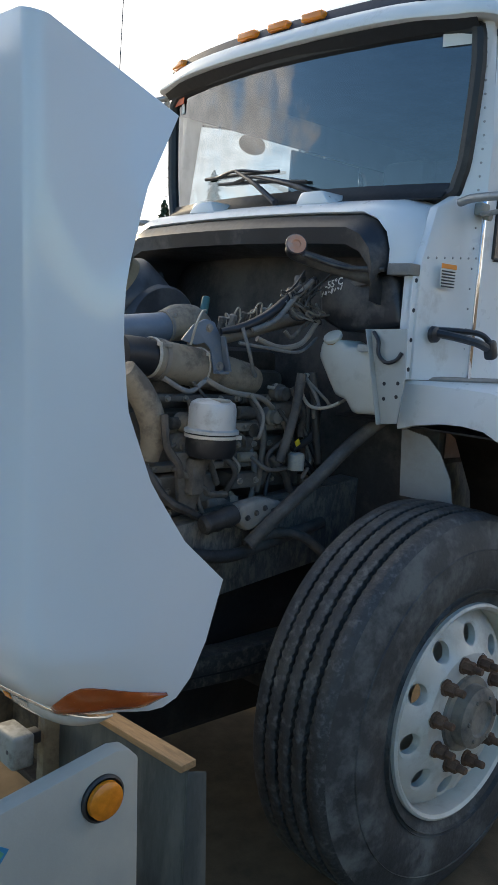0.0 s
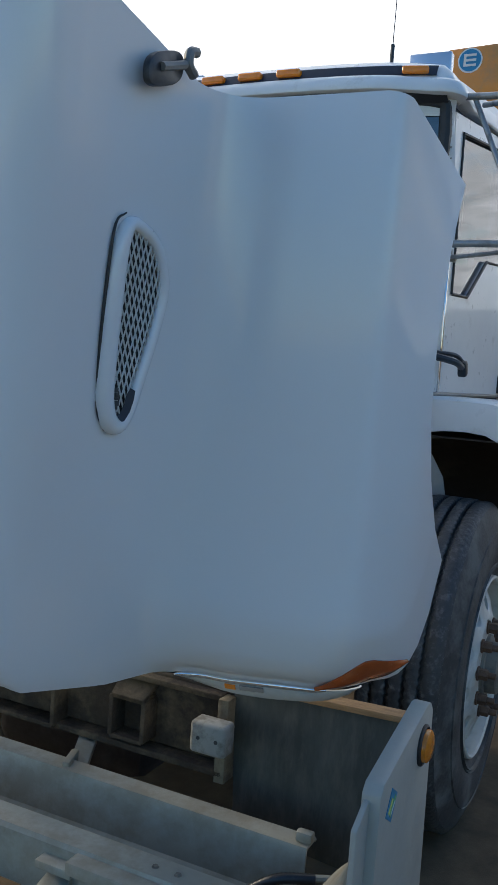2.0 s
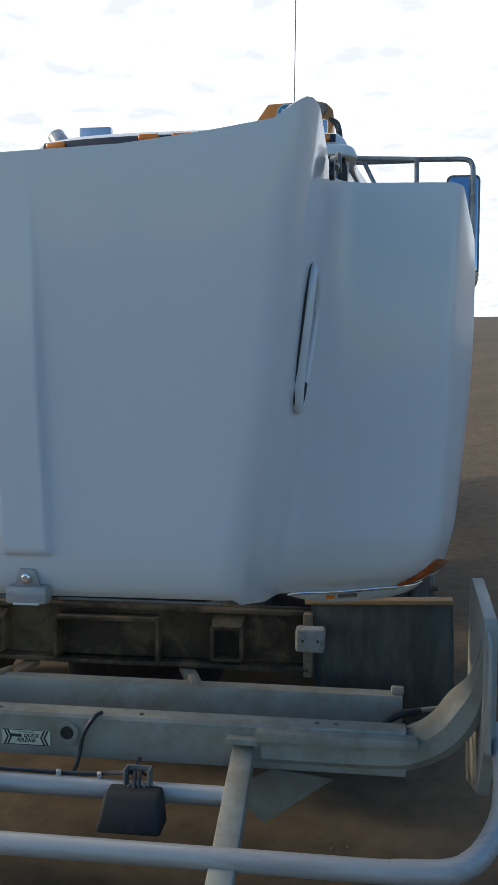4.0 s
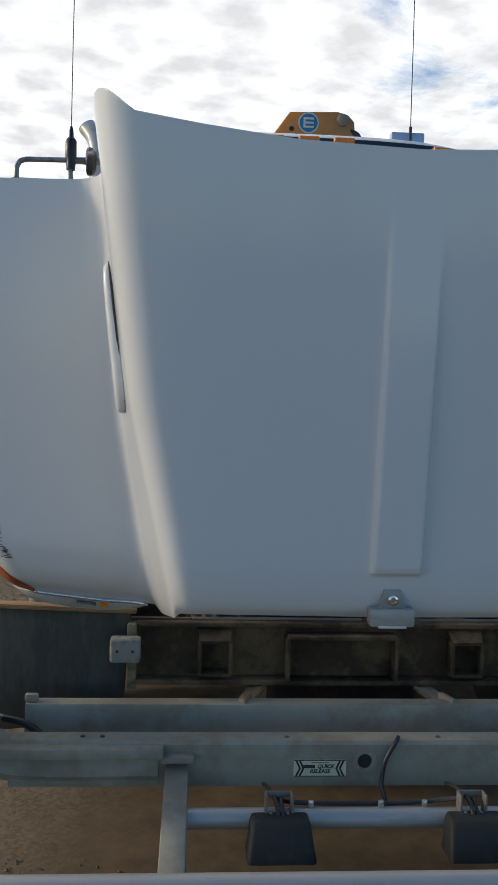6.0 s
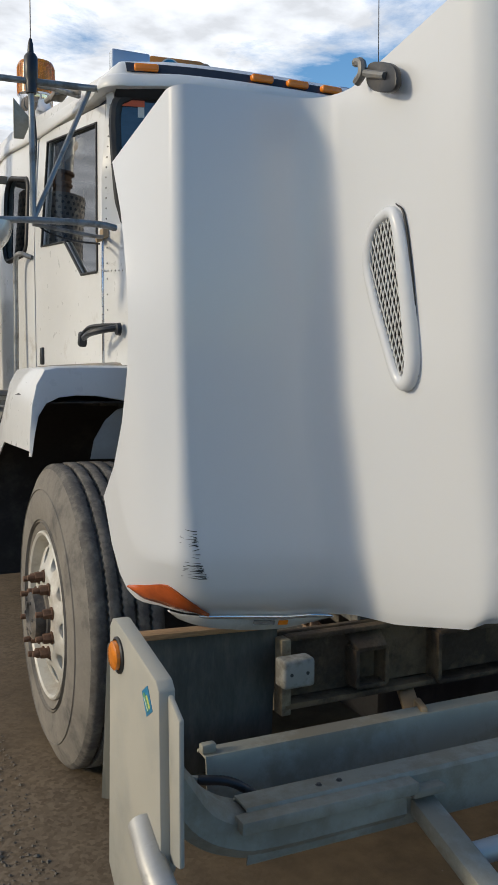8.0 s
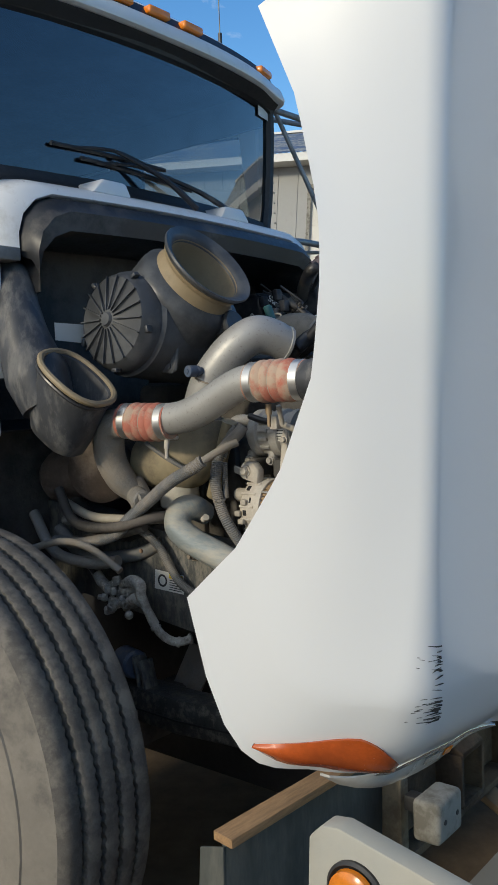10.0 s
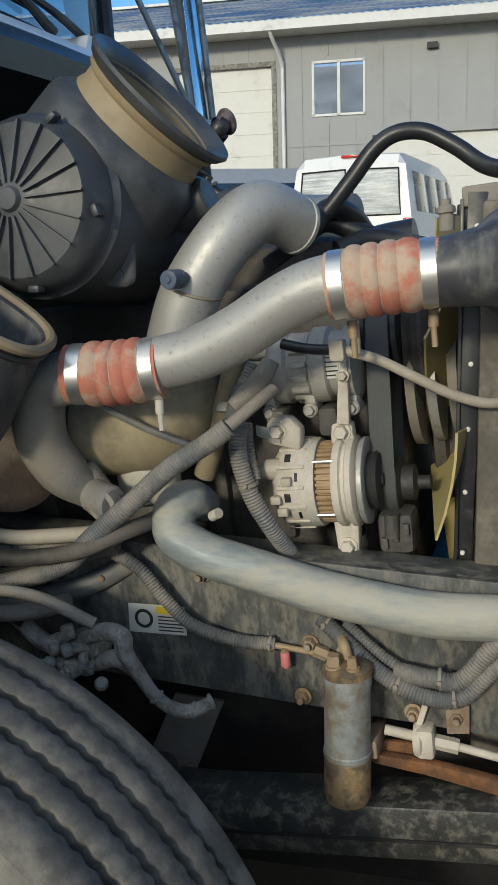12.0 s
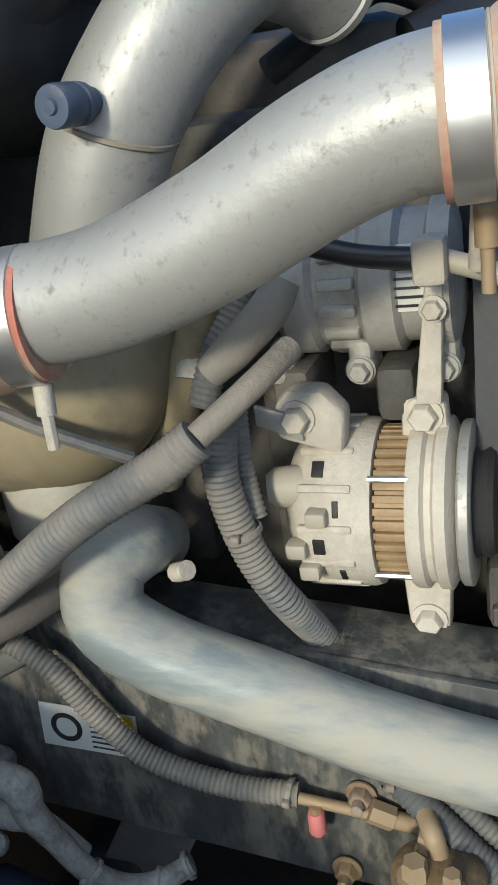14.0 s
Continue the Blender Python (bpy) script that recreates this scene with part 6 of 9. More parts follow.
# radiator edge, charge cooler tank and brackets
bm = B()
box(bm, (0.0, -0.735, 1.06), (0.66, 0.07, 0.88), 0.006, (4.5, 0, 0))
rad = bay("radiator_core", bm, "engine", "dusty radiator core")
bm = B()
prism(bm, [(-0.331, -0.588, 0.624), (-0.327, -0.616, 0.621), (-0.350, -0.717, 1.514), (-0.354, -0.688, 1.517)], (0.006, 0, 0), 0.001)
box(bm, (-0.30, -0.640, 1.07), (0.10, 0.006, 0.88), 0.001, (5, 0, 0))
bay("shroud_edge", bm, "black", "black riveted fan shroud edge", rad)
for k in range(8):
    bm = B()
    lathe(bm, V((-0.333, -0.617, 0.757)).lerp(V((-0.351, -0.697, 1.467)), k / 7), (-1, 0, 0), [(0.0042, 0), (0.0036, 0.003), (0.0015, 0.0038)], 12)
    bay("rivet", bm, "paper", "", rad)
bm = B()
box(bm, (-0.334, -0.704, 1.051), (0.045, 0.072, 0.90), 0.006, (5, 0, 0))
bay("radiator_side", bm, "radiator", "dusty radiator side channel", rad)
bm = B()
sweep(bm, [(-0.517, -0.640, 1.408), (-0.508, -0.714, 1.411), (-0.461, -0.755, 1.415), (-0.389, -0.774, 1.407)], [0.044, 0.052, 0.074, 0.088], 32)
bay("charge_cooler_tank", bm, "duct", "black plastic charge cooler inlet")
bm = B()
prism(bm, [(-0.424, -0.732, 1.385), (-0.423, -0.772, 1.489), (-0.420, -0.805, 1.521), (-0.414, -0.832, 1.482), (-0.410, -0.795, 1.276), (-0.415, -0.752, 1.247), (-0.418, -0.733, 1.263)], (0.012, 0, 0), 0.003)
brk = bay("cooler_bracket", bm, "black", "black painted cooler bracket")
bm = B()
bolt_head(bm, (-0.415, -0.767, 1.258), (-1, 0, 0), 0.010, 0.008)
bay("bracket_bolt", bm, "castdark", "", brk)
bm = B()
prism(bm, [(-0.396, -0.749, 1.250), (-0.387, -0.808, 1.245), (-0.375, -0.780, 0.869), (-0.386, -0.704, 0.876)], (0.008, 0, 0), 0.002)
sup = bay("radiator_support", bm, "black", "black radiator support plate with warning labels")
for pix in (((-0.400, -0.747, 1.237), (-0.394, -0.789, 1.235), (-0.391, -0.785, 1.153), (-0.396, -0.744, 1.154)), ((-0.397, -0.740, 1.148), (-0.390, -0.785, 1.147), (-0.387, -0.778, 1.062), (-0.394, -0.736, 1.064))):
    bm = B()
    prism(bm, pix, (-0.001, 0, 0))
    w = bay("warning_label", bm, "paper", "white and orange warning label", sup)
    a, b_, c_, d_ = [V(p) for p in pix]
    bm = B()
    prism(bm, [a + V(-0.0014, 0, 0), b_ + V(-0.0014, 0, 0), b_.lerp(c_, 0.2) + V(-0.0014, 0, 0), a.lerp(d_, 0.2) + V(-0.0014, 0, 0)], (-0.0006, 0, 0))
    bay("label_header", bm, "orange_print", "", sup)
    bm = B()
    for k in range(6):
        t = 0.66 + 0.05 * k
        p, q = a.lerp(d_, t), b_.lerp(c_, t)
        sweep(bm, [p.lerp(q, 0.08) + V(-0.0014, 0, 0), p.lerp(q, 0.92 - 0.1 * (k % 3)) + V(-0.0014, 0, 0)], 0.0011, 4, 2)
    p, q = a.lerp(d_, 0.42), b_.lerp(c_, 0.42)
    for t in (0.25, 0.45, 0.65):
        sweep(bm, [p.lerp(q, t) + V(-0.0014, 0, 0.010), p.lerp(q, t + 0.12) + V(-0.0014, 0, -0.010)], 0.003, 5, 2)
    bay("label_print", bm, "ink", "", sup)
bm = B()
prism(bm, [(-0.407, -0.721, 1.066), (-0.400, -0.767, 1.064), (-0.393, -0.756, 0.877), (-0.400, -0.709, 0.881)], (0.012, 0, 0), 0.002)
bay("cream_plate", bm, "cream_plate", "cream painted plate", sup)
bm = B()
prism(bm, [(-0.391, -0.766, 1.059), (-0.388, -0.785, 1.058), (-0.386, -0.781, 1.003), (-0.389, -0.763, 1.004)], (-0.001, 0, 0))
bay("yellow_label", bm, "lime", "small yellow-green label", sup)
bm = B()
box(bm, (-0.325, -0.708, 1.511), (0.05, 0.06, 0.03), 0.004)
sweep(bm, [(-0.330, -0.651, 1.467), (-0.331, -0.653, 1.489)], 0.012, 10)
lathe(bm, (-0.331, -0.652, 1.479), (0, 0, 1), [(0.010, 0), (0.010, 0.012), (0.014, 0.014), (0.014, 0.022), (0.008, 0.026), (0.008, 0.034)], 12)
bay("radiator_fitting", bm, "castdark", "small tan radiator fitting", rad)

# black stay tube arched over the engine
bm = B()
sweep(bm, [(-0.161, -0.309, 1.451), (-0.168, -0.375, 1.485), (-0.167, -0.428, 1.528), (-0.162, -0.480, 1.580), (-0.158, -0.521, 1.623), (-0.154, -0.559, 1.642), (-0.147, -0.606, 1.638), (-0.149, -0.656, 1.606), (-0.169, -0.708, 1.564), (-0.236, -0.786, 1.539)], 0.0145, 16)
bay("stay_tube", bm, "black", "black bent stay tube")

# coolant pipe along the rail
bm = B()
sweep(bm, [(-0.373, -0.214, 1.060), (-0.424, -0.214, 1.083), (-0.455, -0.199, 1.073), (-0.470, -0.204, 1.036), (-0.472, -0.253, 1.004), (-0.472, -0.333, 0.977), (-0.472, -0.434, 0.944), (-0.472, -0.524, 0.923), (-0.470, -0.604, 0.908), (-0.466, -0.682, 0.903), (-0.460, -0.714, 0.899)], [0.030, 0.034, 0.036, 0.036, 0.0355, 0.035, 0.035, 0.035, 0.035, 0.0345, 0.0345], 28, 7)
cool = bay("coolant_pipe", bm, "coolant", "greyish-green coolant pipe, dusty on its end")
bm = B()
lathe(bm, (-0.462, -0.701, 0.901), (0, -1, 0), [(0.0345, 0), (0.037, 0.001), (0.037, 0.014), (0.0345, 0.015)], 24, cap=False)
bay("hose_clamp", bm, "clamp", "", cool)
bm = B()
cyl(bm, (-0.418, -0.247, 1.052), (-0.426, -0.263, 1.060), 0.009, n=10)
bay("bleed_nipple", bm, "cast", "", cool)

# looms and hoses
def loom(points, r, label="grey corrugated loom", mat="conduit", rib=0.0015, pitch=0.0052, n=16, name="wiring_loom"):
    bm = B()
    sweep(bm, points, r, n, 6, rib=rib, pitch=pitch)
    return bay(name, bm, mat, label, sharp=42)


loom([(-0.506, -0.330, 1.217), (-0.515, -0.302, 1.198), (-0.527, -0.234, 1.161), (-0.535, -0.167, 1.112), (-0.539, -0.085, 1.054), (-0.535, -0.029, 1.010), (-0.540, 0.091, 0.979), (-0.538, 0.220, 0.974)], 0.0150)
bm = B()
sweep(bm, [(-0.437, -0.384, 1.259), (-0.473, -0.368, 1.246), (-0.506, -0.330, 1.217)], 0.010, 12)
bay("refrigerant_hose", bm, "castdark", "grey refrigerant hose end")
loom([(-0.443, -0.324, 1.211), (-0.447, -0.318, 1.157), (-0.442, -0.330, 1.091), (-0.432, -0.350, 1.041), (-0.397, -0.371, 0.975), (-0.428, -0.393, 0.958)], 0.0135)
loom([(-0.423, -0.330, 1.206), (-0.421, -0.328, 1.158), (-0.428, -0.336, 1.115)], 0.007)
loom([(-0.478, -0.017, 1.024), (-0.470, -0.068, 1.013), (-0.466, -0.123, 0.978), (-0.464, -0.159, 0.928), (-0.461, -0.204, 0.878), (-0.454, -0.277, 0.849), (-0.445, -0.342, 0.840)], 0.0105)
loom([(-0.450, -0.425, 0.891), (-0.465, -0.471, 0.853), (-0.475, -0.523, 0.809), (-0.480, -0.582, 0.780), (-0.480, -0.641, 0.780), (-0.475, -0.698, 0.833), (-0.460, -0.780, 0.861)], 0.0125)
loom([(-0.445, -0.463, 0.882), (-0.455, -0.515, 0.836), (-0.460, -0.559, 0.806)], 0.008)
loom([(-0.465, -0.541, 0.812), (-0.472, -0.598, 0.805), (-0.475, -0.642, 0.806), (-0.475, -0.700, 0.868), (-0.470, -0.784, 0.895)], 0.014)
loom([(-0.511, 0.208, 1.084), (-0.497, 0.113, 1.047), (-0.490, -0.004, 1.045), (-0.476, -0.112, 1.050), (-0.431, -0.150, 1.055), (-0.386, -0.206, 1.089)], 0.013, "dusty rubber hose", "hose", 0)
loom([(-0.493, 0.235, 1.026), (-0.482, 0.087, 1.020), (-0.476, -0.030, 1.016)], 0.011)
loom([(-0.491, 0.252, 0.935), (-0.489, 0.168, 0.924), (-0.489, 0.104, 0.884)], 0.012, "black hose", "black", 0)
def cable_tie(at, axis, r, mat="castdark"):
    """A nylon band round a loom with its square head."""
    bm = B()
    d = V(axis).normalized()
    lathe(bm, V(at) - d * 0.003, d, [(r, 0), (r + 0.0015, 0.0008), (r + 0.0015, 0.0052), (r, 0.006)], 18, cap=False)
    box(bm, V(at) + V(-r - 0.002, 0, 0.002), (0.007, 0.008, 0.007), 0.002)
    return bay("cable_tie", bm, mat, "grey cable tie")


for at_, ax_, r_ in (((-0.445, -0.328, 1.110), (0.05, -0.2, -1), 0.0150), ((-0.476, -0.544, 0.797), (0, -0.9, -0.4), 0.0145), ((-0.480, -0.631, 0.779), (0, -1, 0.1), 0.0145), ((-0.452, -0.434, 0.884), (0, -0.7, -0.6), 0.0145), ((-0.446, -0.335, 0.841), (0, -1, -0.1), 0.0125), ((-0.470, -0.610, 0.804), (0, -1, 0), 0.0165)):
    cable_tie(at_, ax_, r_)
bm = B()
sweep(bm, [(-0.390, -0.391, 1.324), (-0.393, -0.432, 1.313), (-0.397, -0.478, 1.308)], 0.0085, 10)
bay("rubber_hose", bm, "black", "short black hose")
bm = B()
sweep(bm, [(-0.394, -0.492, 1.306), (-0.392, -0.542, 1.287), (-0.388, -0.598, 1.254), (-0.389, -0.646, 1.227), (-0.382, -0.694, 1.209), (-0.366, -0.736, 1.207)], 0.0082, 12)
bay("nylon_tube", bm, "hose", "beige nylon tube")
bm = B()
box(bm, (-0.401, -0.483, 1.308), (0.028, 0.024, 0.034), 0.005)
cyl(bm, (-0.441, -0.522, 1.351), (-0.421, -0.517, 1.305), 0.0065, n=10)
bay("hose_clip", bm, "cast", "pale hose clip")
for t0, t1 in (((-0.490, -0.529, 1.356), (-0.489, -0.529, 1.331)), ((-0.484, -0.642, 1.361), (-0.483, -0.641, 1.337))):
    bm = B()
    cyl(bm, t0, t1, 0.0075, n=12)
    cyl(bm, t1, V(t1) + V(0, 0, -0.028), 0.0045, n=10)
    bay("drain_fitting", bm, "brass", "brass drain fitting")

# label, valve block and air fittings on the rail
q = [V(p) for p in ((-0.431, -0.074, 0.902), (-0.431, -0.181, 0.896), (-0.431, -0.178, 0.844), (-0.431, -0.069, 0.849))]
bm = B()
prism(bm, q, (-0.0012, 0, 0))
lab = bay("rail_label", bm, "paper", "black and white warning label on the rail")
bm = B()
a = q[0].lerp(q[2], 0.26) + V(-0.0016, 0, 0)
cl = q[0].lerp(q[1], 0.27).lerp(q[3].lerp(q[2], 0.27), 0.5) + V(-0.0014, 0, 0)
lathe(bm, cl, (-1, 0, 0), [(0.0175, 0), (0.0175, 0.0006), (0.012, 0.0006), (0.012, 0)], 30, cap=False)
bay("label_ring", bm, "ink", "", lab)
bm = B()
prism(bm, [q[0].lerp(q[1], t).lerp(q[3].lerp(q[2], t), u) + V(-0.0014, 0, 0) for t, u in ((0.5, 0.04), (0.97, 0.04), (0.97, 0.30), (0.5, 0.30))], (-0.0005, 0, 0))
bay("label_header", bm, "yellow", "", lab)
bm = B()
for k in range(5):
    u = 0.40 + 0.12 * k
    p0, p1 = q[0].lerp(q[3], u), q[1].lerp(q[2], u)
    sweep(bm, [p0.lerp(p1, 0.52) + V(-0.0014, 0, 0), p0.lerp(p1, 0.95) + V(-0.0014, 0, 0)], 0.0012, 4, 2)
bay("label_print", bm, "ink", "", lab)

rv = random.Random(8)
cv_ = V((-0.485, -0.004, 0.828))
bm = B()
box(bm, cv_ + V(0.02, 0, 0), (0.05, 0.07, 0.06), 0.012, (14, 0, 0))
avalve = bay("air_valve", bm, "valve", "dirt-caked cast air valve on the rail")
for k in range(26):
    # ports, nuts and lugs caked with dirt
    bm = B()
    p = cv_ + V(rv.uniform(-0.028, 0.012), rv.uniform(-0.048, 0.048), rv.uniform(-0.052, 0.046))
    d = V(rv.uniform(-0.9, -0.1), rv.uniform(-1, 1), rv.uniform(-1, 1)).normalized()
    if k % 3 == 0:
        box(bm, p, (rv.uniform(0.014, 0.03), rv.uniform(0.014, 0.03), rv.uniform(0.014, 0.03)), 0.005, (rv.uniform(-30, 30), 0, rv.uniform(-30, 30)))
    elif k % 3 == 1:
        q0 = rv.uniform(0.006, 0.013)
        lathe(bm, p, d, [(q0 * 0.8, 0), (q0, 0.004), (q0, 0.016), (q0 * 0.7, 0.018), (q0 * 0.7, 0.026), (q0 * 0.5, 0.028)], 10)
    else:
        lathe(bm, p - d * 0.01, d, [(0.006, 0), (0.011, 0.004), (0.0125, 0.011), (0.010, 0.018), (0.005, 0.021)], 12)
    bay("valve_port", bm, "valve", "", avalve)
bm = B()
sweep(bm, [(-0.510, -0.026, 0.869), (-0.520, -0.072, 0.887), (-0.520, -0.102, 0.878), (-0.520, -0.105, 0.851), (-0.515, -0.121, 0.815), (-0.505, -0.140, 0.768), (-0.490, -0.166, 0.737), (-0.470, -0.192, 0.726), (-0.450, -0.220, 0.735)], [0.012, 0.016, 0.017, 0.015, 0.012, 0.0115, 0.012, 0.012, 0.011], 12)
bay("air_hose", bm, "valve", "dirty grey air hose")
bm = B()
sweep(bm, [(-0.510, -0.051, 0.827), (-0.515, -0.082, 0.838), (-0.500, -0.100, 0.814), (-0.485, -0.125, 0.767)], [0.013, 0.015, 0.012, 0.009], 12)
bay("air_hose", bm, "valve", "dirty grey air hose")
bm = B()
sweep(bm, [(-0.470, 0.209, 0.931), (-0.480, 0.136, 0.899), (-0.490, 0.079, 0.857), (-0.490, 0.036, 0.837)], [0.013, 0.014, 0.016, 0.014], 12)
bay("air_hose", bm, "valve", "dirty grey air hose")
for at_, ax_ in (((-0.504, -0.142, 0.765), (0.1, -0.5, -0.7)), ((-0.470, -0.191, 0.726), (0.2, -1, -0.1)), ((-0.452, -0.217, 0.734), (0.4, -0.8, 0.3))):
    cable_tie(at_, ax_, 0.0130, "valve")
# canister
ctop, cbot = V((-0.500, -0.474, 0.829)), V((-0.500, -0.453, 0.608))
axis_c = (cbot - ctop)
L = axis_c.length
can = drum(ctop, axis_c, [(0.030, 0), (0.036, 0.004), (0.0375, 0.012), (0.0375, L * 0.10), (0.036, L * 0.12), (0.036, L * 0.60), (0.0378, L * 0.61), (0.0378, L * 0.64), (0.036, L * 0.65), (0.036, L * 0.93), (0.037, L * 0.95), (0.034, L * 0.99), (0.028, L)], "dryer", "canister", "rust-stained metal canister bolted to the rail")
bm = B()
lathe(bm, ctop, (0, 0, 1), [(0.0385, -0.006), (0.0385, 0.004), (0.034, 0.009), (0.022, 0.013), (0.0, 0.014)], 32)
bay("canister_lid", bm, "can_rust", "rusty domed lid", can)
for q_, r_ in (((-0.014, 0.016), 0.011), ((-0.020, -0.014), 0.008), ((0.014, 0.010), 0.008)):
    bm = B()
    bolt_head(bm, ctop + V(q_[0], q_[1], 0.009), (0, 0, 1), r_, 0.016)
    bay("lid_bolt", bm, "brass", "", can)
bm = B()
sweep(bm, [ctop + V(0.012, 0.0, 0.008), ctop + V(0.012, 0.004, 0.030), ctop + V(0.03, 0.012, 0.034)], 0.009, 10)
bay("lid_elbow", bm, "brass", "", can)
bm = B()
lathe(bm, ctop, axis_c, [(0.0362, L * 0.655), (0.0369, L * 0.66), (0.0369, L * 0.93), (0.0378, L * 0.945), (0.035, L * 0.992), (0.028, L * 1.004)], 32)
bay("canister_base", bm, "can_rust", "rust-stained lower half", can)
bm = B()
box(bm, ctop.lerp(cbot, 0.64) + V(0.05, -0.035, 0), (0.08, 0.02, 0.03), 0.003)
bay("canister_bracket", bm, "rusty", "", can)
bm = B()
cyl(bm, (-0.449, -0.343, 0.840), (-0.440, -0.439, 0.820), 0.0055, n=10)
cyl(bm, (-0.445, -0.407, 0.833), (-0.442, -0.427, 0.823), 0.011, n=6)
cyl(bm, (-0.442, -0.427, 0.823), (-0.437, -0.458, 0.813), 0.008, n=10)
cyl(bm, (-0.452, -0.360, 0.837), (-0.451, -0.358, 0.823), 0.006, n=8)
bay("air_fitting", bm, "brass", "brass air line fitting")
bm = B()
lathe(bm, (-0.452, -0.359, 0.830), (0, 0, -1), [(0.007, 0), (0.008, 0.004), (0.0085, 0.022), (0.005, 0.027)], 12)
bay("dust_cap", bm, "pink", "faded pink rubber dust cap")
for q_, m_ in (((-0.433, -0.376, 0.744), "brass"), ((-0.433, -0.398, 0.839), "rusty"), ((-0.433, -0.557, 0.727), "brass"), ((-0.433, -0.625, 0.724), "rusty"), ((-0.433, -0.222, 0.955), "hub"), ((-0.433, -0.041, 0.954), "rusty")):
    bm = B()
    lathe(bm, q_, (-1, 0, 0), [(0.0145, 0), (0.0145, 0.002)], 20)
    lathe(bm, V(q_) + V(-0.002, 0, 0), (-1, 0, 0), [(0.0105, 0), (0.0105, 0.009), (0.009, 0.011)], 6)
    lathe(bm, V(q_) + V(-0.012, 0, 0), (-1, 0, 0), [(0.0058, 0), (0.0058, 0.010), (0.0045, 0.011)], 10)
    bay("rail_bolt", bm, m_, "corroded frame bolt")
bm = B()
prism(bm, [(-0.434, -0.608, 0.744), (-0.434, -0.646, 0.746), (-0.434, -0.643, 0.699), (-0.434, -0.608, 0.696)], (-0.008, 0, 0), 0.002)
bay("rail_plate", bm, "rusty", "rusty mounting plate")
# levelling valve with its rod
lv = V((-0.440, -0.575, 0.685))
bm = B()
box(bm, lv, (0.045, 0.028, 0.05), 0.006)
lathe(bm, lv + V(0, 0.018, 0), (0, -1, 0), [(0.026, 0), (0.028, 0.003), (0.028, 0.011), (0.024, 0.014)], 20)
cyl(bm, lv + V(0, 0.015, 0.003), lv + V(0, 0.065, 0.012), 0.0085, n=12)
cyl(bm, lv + V(0, -0.012, -0.003), lv + V(0, -0.05, -0.01), 0.012, n=6)
box(bm, lv + V(0, 0.004, 0.04), (0.012, 0.01, 0.05), 0.002, (20, 0, 0))
val = bay("levelling_valve", bm, "cast", "pale cast levelling valve")
bm = B()
cyl(bm, lv + V(0, -0.05, -0.01), lv + V(0.0, -0.16, -0.035), 0.007, n=10)
bay("valve_rod", bm, "cast", "", val)
bm = B()
prism(bm, [(-0.460, -0.490, 0.663), (-0.460, -0.579, 0.654), (-0.460, -0.697, 0.630), (-0.460, -0.786, 0.614), (-0.460, -0.784, 0.585), (-0.460, -0.696, 0.603), (-0.460, -0.577, 0.631), (-0.460, -0.489, 0.646)], (0.02, 0, 0), 0.004)
bay("rusty_bar", bm, "orange_rust", "orange rusty flat cross bar")
bm = B()
prism(bm, [(-0.438, -0.483, 0.674), (-0.438, -0.560, 0.675), (-0.438, -0.549, 0.637), (-0.438, -0.463, 0.634)], (0.01, 0, 0), 0.002)
bay("lower_bracket", bm, "orange_rust")
# hinge bracket of the bumper at the rail's front end
bm = B()
prism(bm, [(-0.500, -0.724, 0.693), (-0.500, -0.770, 0.702), (-0.500, -0.778, 0.635), (-0.500, -0.771, 0.475), (-0.500, -0.707, 0.479), (-0.500, -0.708, 0.526), (-0.500, -0.726, 0.549), (-0.500, -0.729, 0.589), (-0.500, -0.720, 0.608)], (0.03, 0, 0), 0.006)
lathe(bm, (-0.505, -0.751, 0.649), (-1, 0, 0), [(0.02, 0), (0.02, 0.012), (0.012, 0.013)], 16)
bay("hinge_bracket", bm, "rusty", "rust-stained cast hinge bracket")

# air cleaner with its ribbed lid and tan boot
ao = V(-0.535, -0.040, 1.587)
aa = V(-0.994, 0.023, 0.106).normalized()
cl_ = drum(ao - aa * 0.012, aa, [(0.138, -0.36), (0.145, -0.35), (0.145, -0.06), (0.136, -0.05), (0.136, -0.03), (0.130, -0.02), (0.124, -0.004), (0.116, 0.004), (0.045, 0.012), (0.020, 0.020), (0.016, 0.028), (0.006, 0.029)], "cleaner", "air_cleaner", "black round air cleaner with a ribbed lid", None, 48)
au, aw = frame_of(aa)
for k in range(18):
    a = k * math.tau / 18
    d = au * math.cos(a) + aw * math.sin(a)
    bm = B()
    p0, p1 = ao + d * 0.026 + aa * 0.006, ao + d * 0.119 - aa * 0.006
    t = aa.cross(d)
    prism(bm, [p0 + t * 0.0016, p1 + t * 0.0016, p1 - t * 0.0016, p0 - t * 0.0016], aa * 0.006)
    bay("lid_rib", bm, "cleaner", "", cl_)
for k in range(5):
    a = k * math.tau / 5 + 0.4
    d = au * math.cos(a) + aw * math.sin(a)
    bm = B()
    box(bm, ao + d * 0.133 - aa * 0.022, (0.022, 0.012, 0.020), 0.004, (math.degrees(a), 0, 0))
    bay("lid_clip", bm, "cleaner", "", cl_)
bm = B()
prism(bm, [(-0.42, -0.054, 1.465), (-0.42, -0.082, 1.448), (-0.42, -0.15, 1.438), (-0.42, -0.165, 1.448), (-0.42, -0.176, 1.524), (-0.42, -0.167, 1.575), (-0.42, -0.127, 1.588), (-0.42, -0.074, 1.537)], (0.014, 0, 0), 0.008)
lathe(bm, (-0.422, -0.14, 1.46), (-1, 0, 0), [(0.009, -0.002), (0.009, 0.001)], 14)
bay("cleaner_foot", bm, "cleaner", "", cl_)
